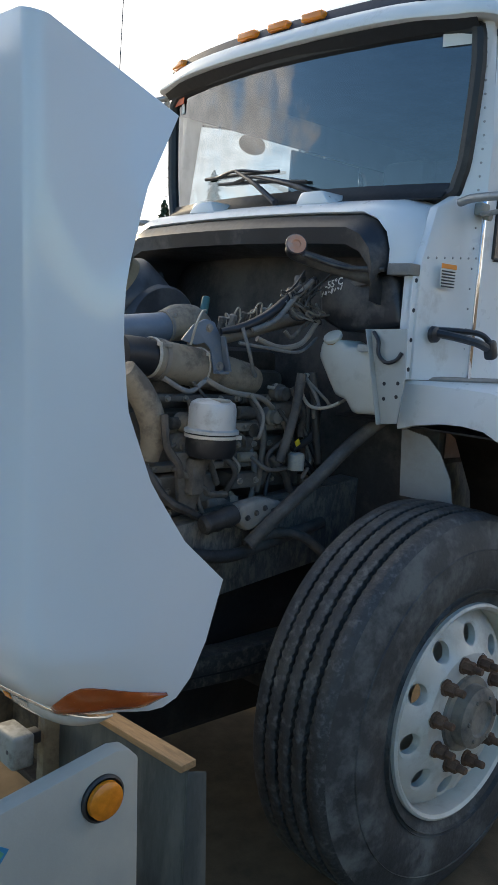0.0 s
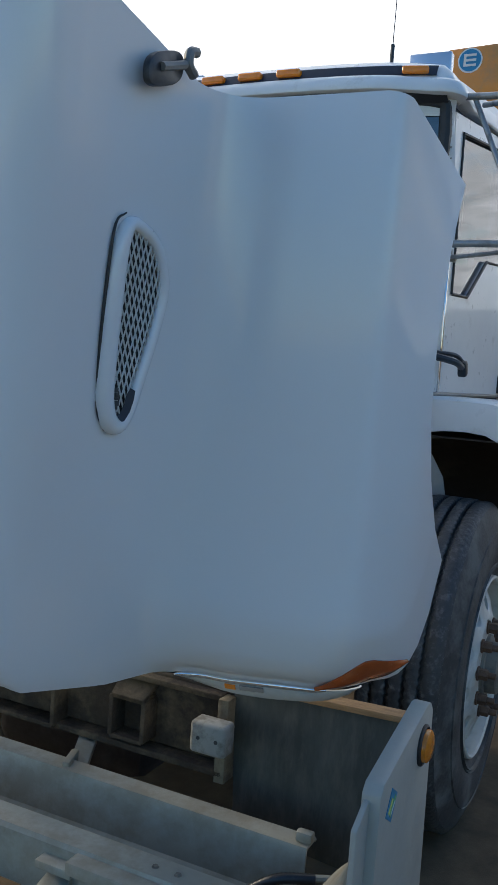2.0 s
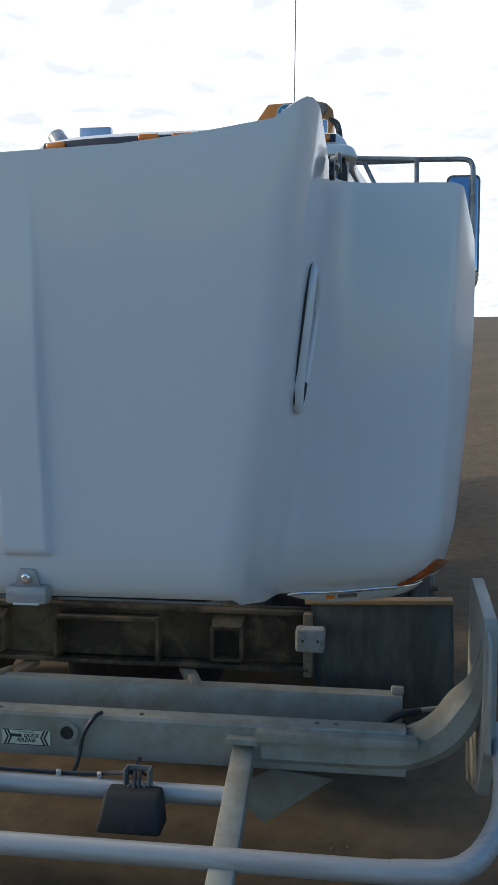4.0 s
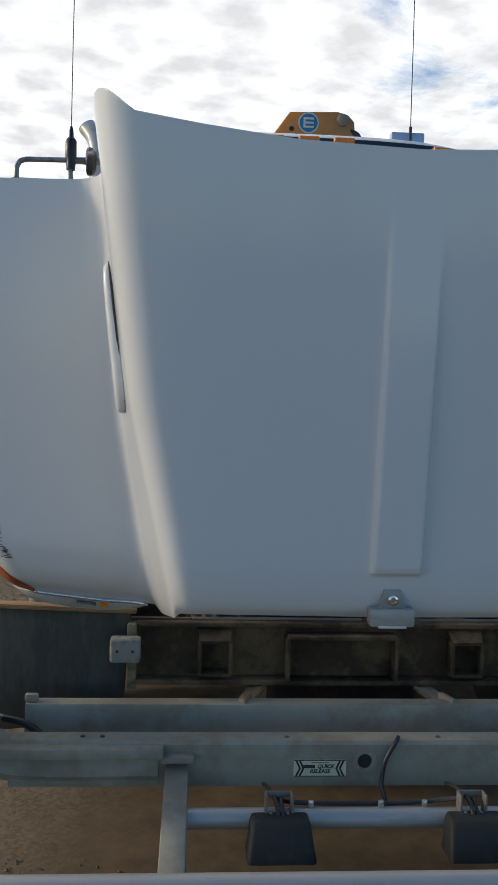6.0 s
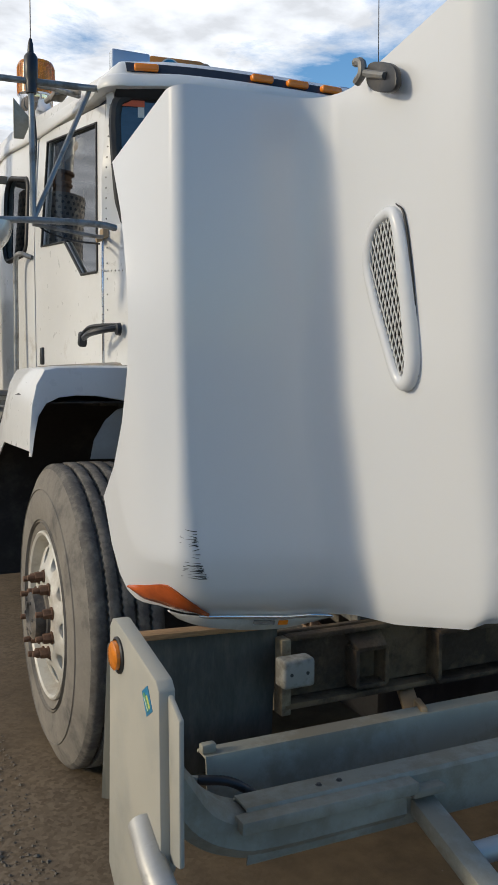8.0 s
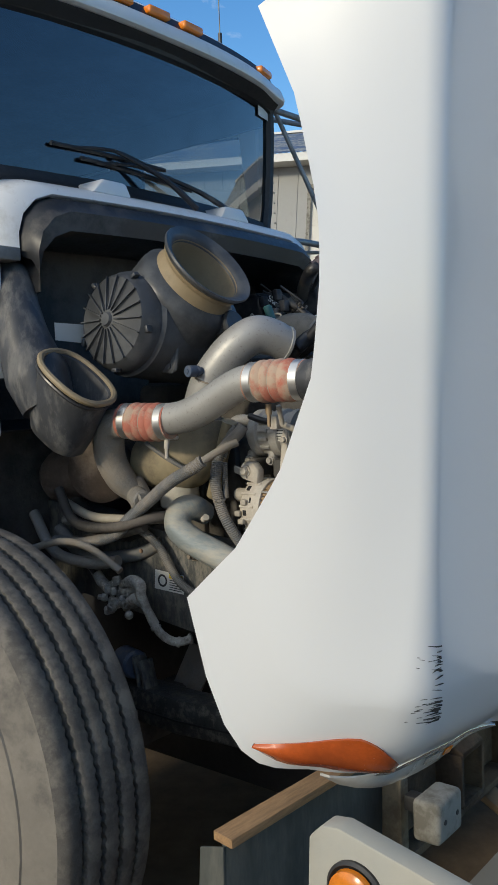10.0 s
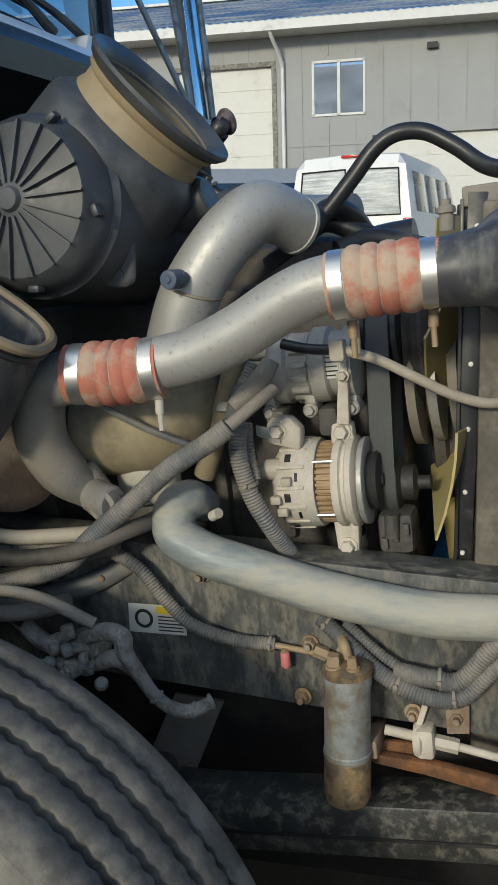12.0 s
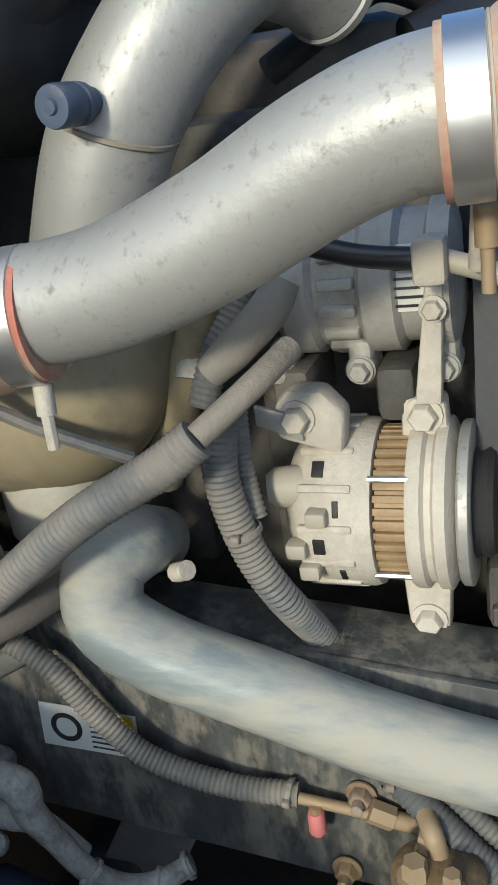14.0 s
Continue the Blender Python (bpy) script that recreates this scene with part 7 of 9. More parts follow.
# upper inlet: neck, tan boot and open ring
nd = V(0.015, -0.786, 0.618).normalized()
nk = V(-0.332, -0.216, 1.730) - nd * 0.062
bm = B()
lathe(bm, nk - nd * 0.13, nd, [(0.150, -0.10), (0.152, 0), (0.150, 0.09), (0.146, 0.105), (0.132, 0.118), (0.118, 0.13)], 40, cap=False)
bay("inlet_neck", bm, "cleaner", "black inlet neck", cl_)
bm = B()
lathe(bm, nk, nd, [(0.116, -0.015), (0.120, -0.012), (0.122, 0.0), (0.117, 0.012), (0.117, 0.03), (0.124, 0.036), (0.126, 0.045), (0.108, 0.048), (0.104, 0.02), (0.095, -0.05), (0.06, -0.09), (0.0, -0.10)], 40, cap=False)
bay("inlet_boot", bm, "ring", "tan dusty rubber boot", cl_)
bm = B()
lathe(bm, nk, nd, [(0.119, 0.044), (0.132, 0.050), (0.140, 0.062), (0.138, 0.068), (0.122, 0.062), (0.110, 0.052), (0.106, 0.04)], 40, cap=False)
bay("inlet_flange", bm, "cleaner", "black open inlet flange", cl_)
# side duct with its oval open mouth that meets the hood vent
mc = V(-0.653, -0.039, 1.433)
mouth_n = V(0.04, -0.668, 0.743).normalized()
mouth_u = V(-0.23, 0.718, 0.657)
mouth_u = (mouth_u - mouth_n * mouth_u.dot(mouth_n)).normalized()
mouth_v = mouth_n.cross(mouth_u)


def oval(k, ru, rv, n=40):
    a = k * math.tau / n
    c, q = math.cos(a), math.sin(a)
    return mouth_u * ru * math.copysign(abs(c) ** 0.8, c) + mouth_v * rv * math.copysign(abs(q) ** 0.8, q)


bm = B()
rings_ = []
for dx, dy, dz, ru, rv2 in ((0.0, 0.09, -0.16, 0.001, 0.001), (0.0, 0.09, -0.16, 0.06, 0.05), (0.0, 0.085, -0.15, 0.078, 0.066), (-0.002, 0.07, -0.12, 0.088, 0.074), (-0.002, 0.03, -0.05, 0.098, 0.080), (0, 0.006, -0.008, 0.101, 0.082), (0, 0, 0, 0.104, 0.083)):
    rings_.append([mc + V(dx, dy, dz) + oval(k, ru, rv2) for k in range(41)])
for h, ru, rv2 in ((0.004, 0.101, 0.080), (0.0, 0.092, 0.070), (-0.06, 0.084, 0.062), (-0.12, 0.05, 0.035), (-0.125, 0.001, 0.001)):
    rings_.append([mc + mouth_n * h + oval(k, ru, rv2) for k in range(41)])
grid(bm, rings_)
duct = bay("intake_duct", bm, "duct", "scuffed grey-black moulded intake duct with an oval mouth", sharp=50)
for h, rr_, mt in ((0.004, 0.0085, "ring"), (-0.012, 0.006, "black")):
    bm = B()
    sweep(bm, [mc + mouth_n * h + oval(k, 0.104, 0.086) for k in range(41)], rr_, 8, 1, cap=False)
    bay("mouth_seal", bm, mt, "tan rubber seal round the duct mouth", duct)
bm = B()
sweep(bm, [V(-0.675, 0.05, 1.36), V(-0.68, 0.085, 1.44), V(-0.685, 0.13, 1.54), V(-0.68, 0.16, 1.63), V(-0.66, 0.20, 1.70), V(-0.64, 0.28, 1.73)], [0.07, 0.085, 0.070, 0.058, 0.055, 0.055], 24)
bay("duct_neck", bm, "duct", "", duct, sharp=60)
bm = B()
prism(bm, [(-0.606, 0.100, 1.586), (-0.497, 0.100, 1.584), (-0.504, 0.100, 1.533), (-0.605, 0.100, 1.539)], (0, -0.002, 0))
bay("cleaner_label", bm, "paper", "white label")
# odds at the back of the bay
for a_, b_, r_, m_, n_ in ((V(-0.45, 0.30, 1.15), V(-0.40, -0.05, 1.0), 0.03, "grime", "hose"), (V(-0.5, 0.25, 1.0), V(-0.42, -0.1, 0.98), 0.02, "conduit", "hose"), (V(-0.55, 0.3, 1.05), V(-0.50, 0.0, 0.93), 0.016, "castdark", "hose"), (V(-0.35, 0.3, 1.3), V(-0.30, -0.1, 1.25), 0.04, "grime", "exhaust_pipe")):
    bm = B()
    sweep(bm, [a_, a_.lerp(b_, 0.35) + V(-0.03, 0, -0.06), a_.lerp(b_, 0.7) + V(0, 0, -0.05), b_], r_, 12)
    bay(n_, bm, m_, "grimy hose")
loom([(-0.620, 0.276, 0.948), (-0.620, 0.098, 0.994), (-0.600, -0.002, 0.981), (-0.580, -0.094, 0.927)], 0.010, "grey air hose", "castdark", 0)
loom([(-0.550, 0.182, 1.126), (-0.560, 0.104, 1.039), (-0.555, -0.040, 1.034), (-0.520, -0.140, 1.060), (-0.430, -0.170, 1.062), (-0.36, -0.18, 1.07)], 0.014, "dark hose", "grime", 0)
loom([(-0.500, 0.233, 0.961), (-0.520, 0.051, 0.993), (-0.500, -0.108, 1.035)], 0.016, "dark hose", "grime", 0)

# plate and damper under the rail
bm = B()
prism(bm, [(-0.300, -0.070, 0.661), (-0.300, -0.170, 0.650), (-0.300, -0.078, 0.472), (-0.300, 0.034, 0.474)], (0.01, 0, 0), 0.002)
bay("stay_plate", bm, "castdark", "sloping brown steel plate under the rail")
bm = B()
lathe(bm, (-0.470, 0.005, 0.638), (-0.25, -1, 0), [(0.034, -0.04), (0.040, -0.03), (0.040, 0.035), (0.034, 0.042), (0.02, 0.043)], 24)
dmp = bay("bump_stop", bm, "plug", "bluish rubber bump stop")
for px_ in ((-0.470, -0.044, 0.622), (-0.470, -0.070, 0.613)):
    bm = B()
    box(bm, px_, (0.05, 0.014, 0.09), 0.006, (-14, 0, 0))
    bay("stop_plate", bm, "rail", "", dmp)
# refrigerant hoses by the compressor
loom([(-0.410, -0.296, 1.205), (-0.400, -0.308, 1.242), (-0.390, -0.325, 1.271), (-0.380, -0.338, 1.296)], 0.0115)
bm = B()
sweep(bm, [(-0.415, -0.308, 1.234), (-0.410, -0.329, 1.251), (-0.400, -0.358, 1.278), (-0.390, -0.370, 1.299)], [0.013, 0.016, 0.016, 0.014], 12)
bay("hose_fitting", bm, "castdark", "dusty hose fitting")
# black hose over the fan pulleys
bm = B()
sweep(bm, [(-0.200, -0.580, 1.337), (-0.200, -0.576, 1.296), (-0.190, -0.568, 1.261)], 0.022, 16)
bay("fan_hose", bm, "black", "short black hose")
for q in range(3):
    drum(V((-0.120, -0.581, 1.223)) + V(0, 0.03 - 0.035 * q, 0), fwd, [(0.05, 0), (0.125 - 0.006 * q, 0.002), (0.125 - 0.006 * q, 0.018), (0.05, 0.02)], "pipe" if q == 1 else "castdark", "fan_pulley", "grey fan pulley disc")

# ---- engine bay, left side ----
def run(points, r, mat, name, label="", n=14, parent=None):
    bm = B()
    sweep(bm, points, r, n, 6)
    return bay(name, bm, mat, label, parent)


# grey-blue crossover pipe into a dusty cast elbow
run([(0.10, -0.42, 1.528), (0.12, -0.34, 1.538), (0.12, -0.250, 1.548)], 0.047, "bluepipe", "crossover_pipe", "blue-grey crossover pipe", 26)
run([(0.12, -0.262, 1.548), (0.12, -0.215, 1.562), (0.115, -0.155, 1.566), (0.10, -0.10, 1.54), (0.08, -0.08, 1.48)], [0.051, 0.060, 0.058, 0.049, 0.042], "tancast", "cast_elbow", "dusty cast intake elbow", 24)


def ring_clamp(at, axis, r, w, mat, name, label, parent=None):
    """A band round a pipe with its tightening screw."""
    bm = B()
    d = V(axis).normalized()
    lathe(bm, V(at) - d * w / 2, d, [(r, 0), (r + 0.003, 0.001), (r + 0.003, w - 0.001), (r, w)], 28, cap=False)
    u, _ = frame_of(d)
    c = V(at) + V(0.75, 0, 0.66).normalized() * (r + 0.006)
    box(bm, c, (0.016, w * 1.1, 0.012), 0.002)
    return bay(name, bm, mat, label, parent)


ring_clamp((0.12, -0.262, 1.547), (0, 1, 0.08), 0.052, 0.012, "castdark", "hose_clamp", "dusty hose clamp")
# exhaust pipe: black sleeve, strap, dark tube and a tapered tan end
run([(0.25, -0.52, 1.462), (0.25, -0.46, 1.459), (0.25, -0.41, 1.452)], 0.056, "black", "exhaust_sleeve", "black sleeve on the exhaust pipe", 26)
manifold = run([(0.250, -0.415, 1.454), (0.250, -0.325, 1.441), (0.250, -0.235, 1.428), (0.250, -0.125, 1.412), (0.253, -0.025, 1.396), (0.256, 0.017, 1.389), (0.258, 0.039, 1.385)], [0.058, 0.061, 0.061, 0.060, 0.054, 0.043, 0.012], "tancast", "exhaust_manifold", "dusty tan exhaust manifold pipe", 30)
for y_, z_, r_, w_ in ((-0.487, 1.454, 0.060, 0.010), (-0.455, 1.449, 0.061, 0.016), (-0.30, 1.427, 0.0625, 0.007)):
    ring_clamp((0.25, y_ + 0.075, z_), (0, 1, -0.14), r_, w_, "cast" if w_ < 0.012 else "castdark", "v_clamp", "steel band clamp", manifold)
run([(0.310, 0.030, 1.375), (0.320, 0.050, 1.372), (0.315, 0.065, 1.385)], 0.006, "castdark", "lifting_eye", "small steel eye", 8)
# bent blue-grey stay between the pipes
bm = B()
prism(bm, [(0.334, -0.365, 1.512), (0.334, -0.323, 1.560), (0.334, -0.277, 1.580), (0.334, -0.243, 1.572), (0.334, -0.215, 1.530), (0.334, -0.193, 1.425), (0.334, -0.231, 1.418), (0.334, -0.251, 1.490), (0.334, -0.277, 1.508), (0.334, -0.310, 1.500)], (0.008, 0, 0), 0.003)
prism(bm, [(0.334, -0.215, 1.530), (0.334, -0.193, 1.425), (0.370, -0.193, 1.425), (0.360, -0.217, 1.530)], (0, 0.008, 0), 0.002)
prism(bm, [(0.334, -0.231, 1.424), (0.334, -0.193, 1.424), (0.368, -0.193, 1.424), (0.362, -0.231, 1.424)], (0, 0, -0.008), 0.002)
stay_ = bay("pipe_stay", bm, "bluepipe", "blue-grey bent stay plate")
bm = B()
for y_, z_ in ((-0.338, 1.553), (-0.288, 1.440)):
    bolt_head(bm, (0.342, y_ + 0.075, z_), (1, 0, 0), 0.010, 0.008)
bay("stay_bolt", bm, "castdark", "", stay_)
run([(0.340, -0.330, 1.500), (0.350, -0.320, 1.560), (0.330, -0.285, 1.598), (0.310, -0.255, 1.605)], 0.004, "hose", "cable", "thin pale cable", 8)
run([(0.335, -0.560, 1.420), (0.335, -0.505, 1.365), (0.338, -0.465, 1.300), (0.335, -0.445, 1.235), (0.320, -0.445, 1.160)], [0.036, 0.040, 0.041, 0.038, 0.03], "tancast", "lower_elbow", "tan dusty elbow", 22)
run([(0.350, -0.430, 1.400), (0.380, -0.360, 1.365), (0.380, -0.300, 1.395)], 0.008, "conduit", "cable", "grey cable", 8)
run([(0.370, -0.290, 1.400), (0.380, -0.200, 1.365), (0.370, -0.060, 1.345), (0.350, 0.020, 1.310)], 0.009, "castdark", "fuel_line", "dusty fuel line", 10)
# reservoir: dull silver cover with a flange on its black bowl
rc = V((0.460, -0.330, 1.262))
bm = B()
lathe(bm, rc, (0, 0, 1), [(0.070, -0.010), (0.080, -0.008), (0.080, 0.001), (0.0705, 0.005), (0.069, 0.062), (0.064, 0.078), (0.050, 0.086), (0.02, 0.090), (0, 0.0905)], 40)
res = bay("reservoir", bm, "dull_can", "dull silver canister cover on a black bowl", sharp=30)
bm = B()
lathe(bm, rc, (0, 0, -1), [(0.070, 0.008), (0.075, 0.012), (0.075, 0.060), (0.066, 0.078), (0.03, 0.084)], 36)
bay("reservoir_base", bm, "black", "", res)
bm = B()
box(bm, rc + V(0.03, 0.0, 0.088), (0.05, 0.04, 0.008), 0.003)
bay("reservoir_tag", bm, "hose", "", res)
bm = B()
lathe(bm, rc + V(0.0, 0, -0.012), (0, 0, -1), [(0.0765, 0), (0.0785, 0.001), (0.0785, 0.009), (0.0765, 0.010)], 36, cap=False)
box(bm, rc + V(0.060, 0.048, -0.017), (0.02, 0.02, 0.012), 0.002)
bay("reservoir_band", bm, "cast", "pale band clamp", res)
bm = B()
prism(bm, [rc + V(-0.06, -0.09, -0.07), rc + V(-0.06, 0.05, -0.07), rc + V(-0.06, 0.02, -0.15), rc + V(-0.06, -0.01, -0.25), rc + V(-0.06, -0.07, -0.25), rc + V(-0.06, -0.08, -0.15)], (0.02, 0, 0), 0.005)
box(bm, rc + V(-0.03, -0.03, -0.14), (0.05, 0.05, 0.11), 0.012)
bay("reservoir_bracket", bm, "engine", "", res)
# washer tank
bm = B()
prism(bm, [(0.465, 0.100, 1.541), (0.456, 0.100, 1.486), (0.536, 0.100, 1.368), (0.580, 0.100, 1.362), (0.612, 0.100, 1.320), (0.722, 0.100, 1.328), (0.678, 0.100, 1.518), (0.648, 0.100, 1.531), (0.566, 0.100, 1.522), (0.545, 0.100, 1.545)], (0.0, 0.13, 0.0), 0.016)
tank = bay("washer_tank", bm, "milky", "milky plastic washer tank", sharp=60)
bm = B()
lathe(bm, (0.505, 0.13, 1.528), (0.02, -0.62, 0.78), [(0.022, 0), (0.022, 0.022), (0.030, 0.024), (0.031, 0.034), (0.029, 0.037), (0, 0.038)], 28)
bay("tank_cap", bm, "milky", "", tank)
bm = B()
lathe(bm, V(0.505, 0.13, 1.528) + V(0.02, -0.62, 0.78) * 0.018, (0.02, -0.62, 0.78), [(0.024, 0), (0.027, 0.001), (0.027, 0.006), (0.024, 0.007)], 28, cap=False)
bay("cap_seal", bm, "wood", "tan seal under the cap", tank)
bm = B()
sweep(bm, [(0.690, 0.085, 1.575), (0.715, 0.078, 1.55), (0.722, 0.076, 1.51), (0.750, 0.078, 1.488), (0.785, 0.080, 1.497), (0.80, 0.085, 1.52)], 0.006, 8)
bay("tank_hose", bm, "black", "", tank)
bm = B()
sweep(bm, [(0.575, 0.085, 1.350), (0.545, 0.08, 1.335), (0.50, 0.07, 1.325), (0.455, 0.07, 1.335), (0.425, 0.07, 1.38), (0.44, 0.08, 1.43)], 0.0055, 8)
bay("drain_hose", bm, "hose", "pale washer drain hose", tank)
bm = B()
prism(bm, [(0.668, 0.090, 1.582), (0.804, 0.090, 1.589), (0.813, 0.090, 1.448), (0.798, 0.090, 1.312), (0.738, 0.090, 1.303), (0.684, 0.090, 1.521)], (0.0, 0.008, 0.0), 0.002)
prism(bm, [(0.668, 0.098, 1.582), (0.668, 0.070, 1.582), (0.684, 0.070, 1.521), (0.738, 0.070, 1.303), (0.738, 0.098, 1.303), (0.684, 0.098, 1.521)], (0.004, 0, 0), 0.001)
box(bm, (0.655, 0.088, 1.525), (0.05, 0.006, 0.022), 0.003)
tp = bay("tank_panel", bm, "panel_grey", "pale splash panel beside the tank")
for q_ in ((0.742, 1.425), (0.745, 1.38), (0.792, 1.43), (0.790, 1.39)):
    bm = B()
    lathe(bm, (q_[0], 0.0895, q_[1]), (0, -1, 0), [(0.006, 0), (0.006, 0.001)], 10)
    bay("panel_hole", bm, "dark", "", tp)
# heater box with chalk marks
bm = B()
prism(bm, [(0.373, 0.160, 1.727), (0.464, 0.160, 1.749), (0.690, 0.160, 1.752), (0.733, 0.160, 1.595), (0.484, 0.160, 1.570), (0.395, 0.160, 1.608)], (0.0, 0.16, 0.0), 0.02)
hb = bay("heater_box", bm, "black", "black heater box with chalk writing", sharp=50)


def text_mesh(body, size, at, right, up, mat, name, parent, thick=0.0004, bold=False):
    """Lettering in the built-in font, lying on a surface."""
    cu = bpy.data.curves.new(name, "FONT")
    cu.offset = size * (0.03 if bold else 0.02)
    cu.shear = 0.22 if bold else 0.0
    cu.body, cu.size, cu.extrude, cu.align_x, cu.align_y, cu.resolution_u = body, size, thick, "CENTER", "CENTER", 2
    tmp = bpy.data.objects.new(name, cu)
    me = bpy.data.meshes.new_from_object(tmp)
    bpy.data.objects.remove(tmp)
    r, u = V(right).normalized(), V(up).normalized()
    nrm = r.cross(u)
    m4 = Matrix((r, u, nrm)).transposed().to_4x4()
    m4.translation = V(at)
    me.transform(m4)
    me.materials.clear()
    me.materials.append(M[mat])
    ob = new(name, me)
    ob.parent = parent
    if parent.type == "EMPTY":
        ob.matrix_parent_inverse = parent.matrix_basis.inverted()
    return ob


for p_, q_ in (((-0.3985, -0.7675, 1.2275), (-0.0015, -0.7, -0.02)), ((-0.3955, -0.762, 1.139), (-0.0015, -0.7, -0.02))):
    text_mesh("WARNING", 0.0098, p_, (0.10, -1, -0.03), (0.0, -0.03, 1), "ink", "label_text", sup)
hq = V((0.450, 0.157, 1.722))
text_mesh("-55°C", 0.032, hq, (1, 0, 0.25), (-0.1, 0, 1), "paper", "chalk_mark", hb)
bm = B()
for k in range(7):
    a = V((0.405, 0.157, 1.687)) + V(0.013 * k, 0, 0.004 * k)
    box(bm, a, (0.004 + 0.004 * (k % 2), 0.001, 0.018 - 0.006 * (k % 3)), 0, (0, 20, 0))
bay("chalk_bars", bm, "paper", "", hb)
bm = B()
prism(bm, [(0.527, 0.150, 1.727), (0.623, 0.150, 1.741), (0.604, 0.150, 1.719), (0.547, 0.150, 1.715)], (0, -0.004, 0), 0.001)
bay("pale_tag", bm, "conduit", "", hb)
# filler cap
bm = B()
cp = V(0.468, -0.045, 1.824)
cd = V(0.80, -0.52, 0.30).normalized()
lathe(bm, cp, cd, [(0.012, -0.004), (0.014, 0.001), (0.029, 0.001), (0.031, -0.002)], 28, cap=False)
lathe(bm, cp, cd, [(0.0125, -0.004), (0, -0.004)], 20, cap=False)
fcap = bay("filler_cap", bm, "faded", "faded orange filler cap")
bm = B()
lathe(bm, cp, cd, [(0.0295, 0.0005), (0.0325, -0.002), (0.0335, -0.006), (0.032, -0.010), (0.024, -0.012), (0.024, -0.022), (0.021, -0.024), (0.021, -0.04)], 28, cap=False)
bay("cap_rim", bm, "cap_rim", "dark purplish rim", fcap)
run([cp - cd * 0.008, cp - cd * 0.05 + V(0.01, 0, -0.01), cp + V(0.06, 0.12, -0.06), cp + V(0.16, 0.2, -0.09)], 0.022, "black", "filler_neck", "black filler neck")
run([cp + V(0.02, 0.02, -0.03), cp + V(0.10, 0.10, -0.06), cp + V(0.2, 0.18, -0.06)], 0.008, "black", "cable", "black cable")
# steering shaft and lower clutter
run([(0.610, 0.330, 1.330), (0.580, 0.162, 1.222), (0.560, 0.024, 1.109), (0.540, -0.095, 1.017), (0.500, -0.190, 0.913)], 0.022, "engine", "steering_shaft", "grey steering shaft")
run([(0.450, 0.041, 1.430), (0.450, 0.017, 1.290), (0.450, -0.033, 1.150)], [0.016, 0.015, 0.014], "grime", "dipstick_tube", "dull tube")
run([(0.420, 0.124, 1.433), (0.430, 0.148, 1.248), (0.430, 0.175, 1.134)], 0.012, "grime", "tube", "dull tube")
bm = B()
lathe(bm, (0.440, 0.055, 1.118), (0, 0, 1), [(0.026, 0), (0.027, 0.004), (0.027, 0.05), (0.02, 0.056)], 20)
bay("fuel_filter", bm, "coolant", "pale blue-white filter")
# steering gear: cast joint, ribbed housing and boot
bm = B()
prism(bm, [(0.50, -0.225, 1.035), (0.50, -0.13, 1.052), (0.50, -0.04, 1.030), (0.50, -0.03, 1.000), (0.50, -0.10, 0.968), (0.50, -0.19, 0.950), (0.50, -0.235, 0.985)], (-0.06, 0, 0), 0.016)
gear = bay("steering_gear", bm, "castdark", "dusty cast steering gear", sharp=50)
for k in range(5):
    bm = B()
    bolt_head(bm, (0.50, -0.20 + 0.035 * k, 1.02 - 0.012 * abs(k - 2)), (1, 0, 0), 0.007, 0.006)
    bay("cover_bolt", bm, "hub", "", gear)
bm = B()
lathe(bm, (0.47, -0.30, 0.99), (0.1, 1, 0.25), [(0.022, -0.05), (0.030, -0.04), (0.027, -0.02), (0.033, 0.0), (0.028, 0.02), (0.035, 0.04), (0.03, 0.07)], 22)
bay("steering_boot", bm, "grime", "", gear)
run([(0.46, -0.40, 0.90), (0.48, -0.25, 0.88), (0.46, -0.05, 0.90), (0.44, 0.20, 0.93)], 0.020, "grime", "drag_link", "greasy steering link", 14)
run([(0.55, 0.10, 0.86), (0.52, 0.02, 0.92), (0.48, -0.06, 0.93), (0.45, -0.16, 0.90)], 0.016, "grime", "hose", "grimy hose", 12)

rl = random.Random(21)


def line_between(p, q, r, mat, name="wire", sag=0.03, side=0.02, label="", n=7):
    """A soft line hung between two places."""
    p, q = V(p), V(q)
    pts = [p]
    k1, k2 = rl.uniform(-side, side), rl.uniform(-side, side)
    for t, k in ((0.3, k1), (0.65, k2)):
        pts.append(p.lerp(q, t) + V(rl.uniform(0, 0.03), k, -sag * rl.uniform(0.4, 1.2) * math.sin(math.pi * t)))
    pts.append(q)
    return run(pts, r, mat, name, label, n)


# wires fanning out of the heater side into one loom over the rail
hub_ = V(0.40, 0.02, 1.675)
for k in range(22):
    at = V(rl.uniform(0.36, 0.44), rl.uniform(0.04, 0.20), rl.uniform(1.60, 1.775))
    line_between(at, hub_ + V(rl.uniform(-0.02, 0.02), rl.uniform(-0.04, 0.03), rl.uniform(-0.03, 0.02)), rl.choice((0.0025, 0.003, 0.004)), rl.choice(("grime", "engine", "conduit", "black", "castdark")), "wire", 0.05, 0.05)
run([hub_ + V(0, 0.10, 0.06), hub_, V(0.40, -0.07, 1.61), V(0.385, -0.16, 1.565), V(0.37, -0.24, 1.545)], [0.008, 0.014, 0.015, 0.014, 0.010], "black", "wiring_loom", "black taped loom", 12)
run([hub_ + V(0.01, 0.08, 0.05), hub_ + V(0.02, -0.01, -0.015), V(0.415, -0.06, 1.59), V(0.40, -0.14, 1.555)], 0.009, "conduit", "wiring_loom", "grey loom", 10)
# fuel rail and injector heads
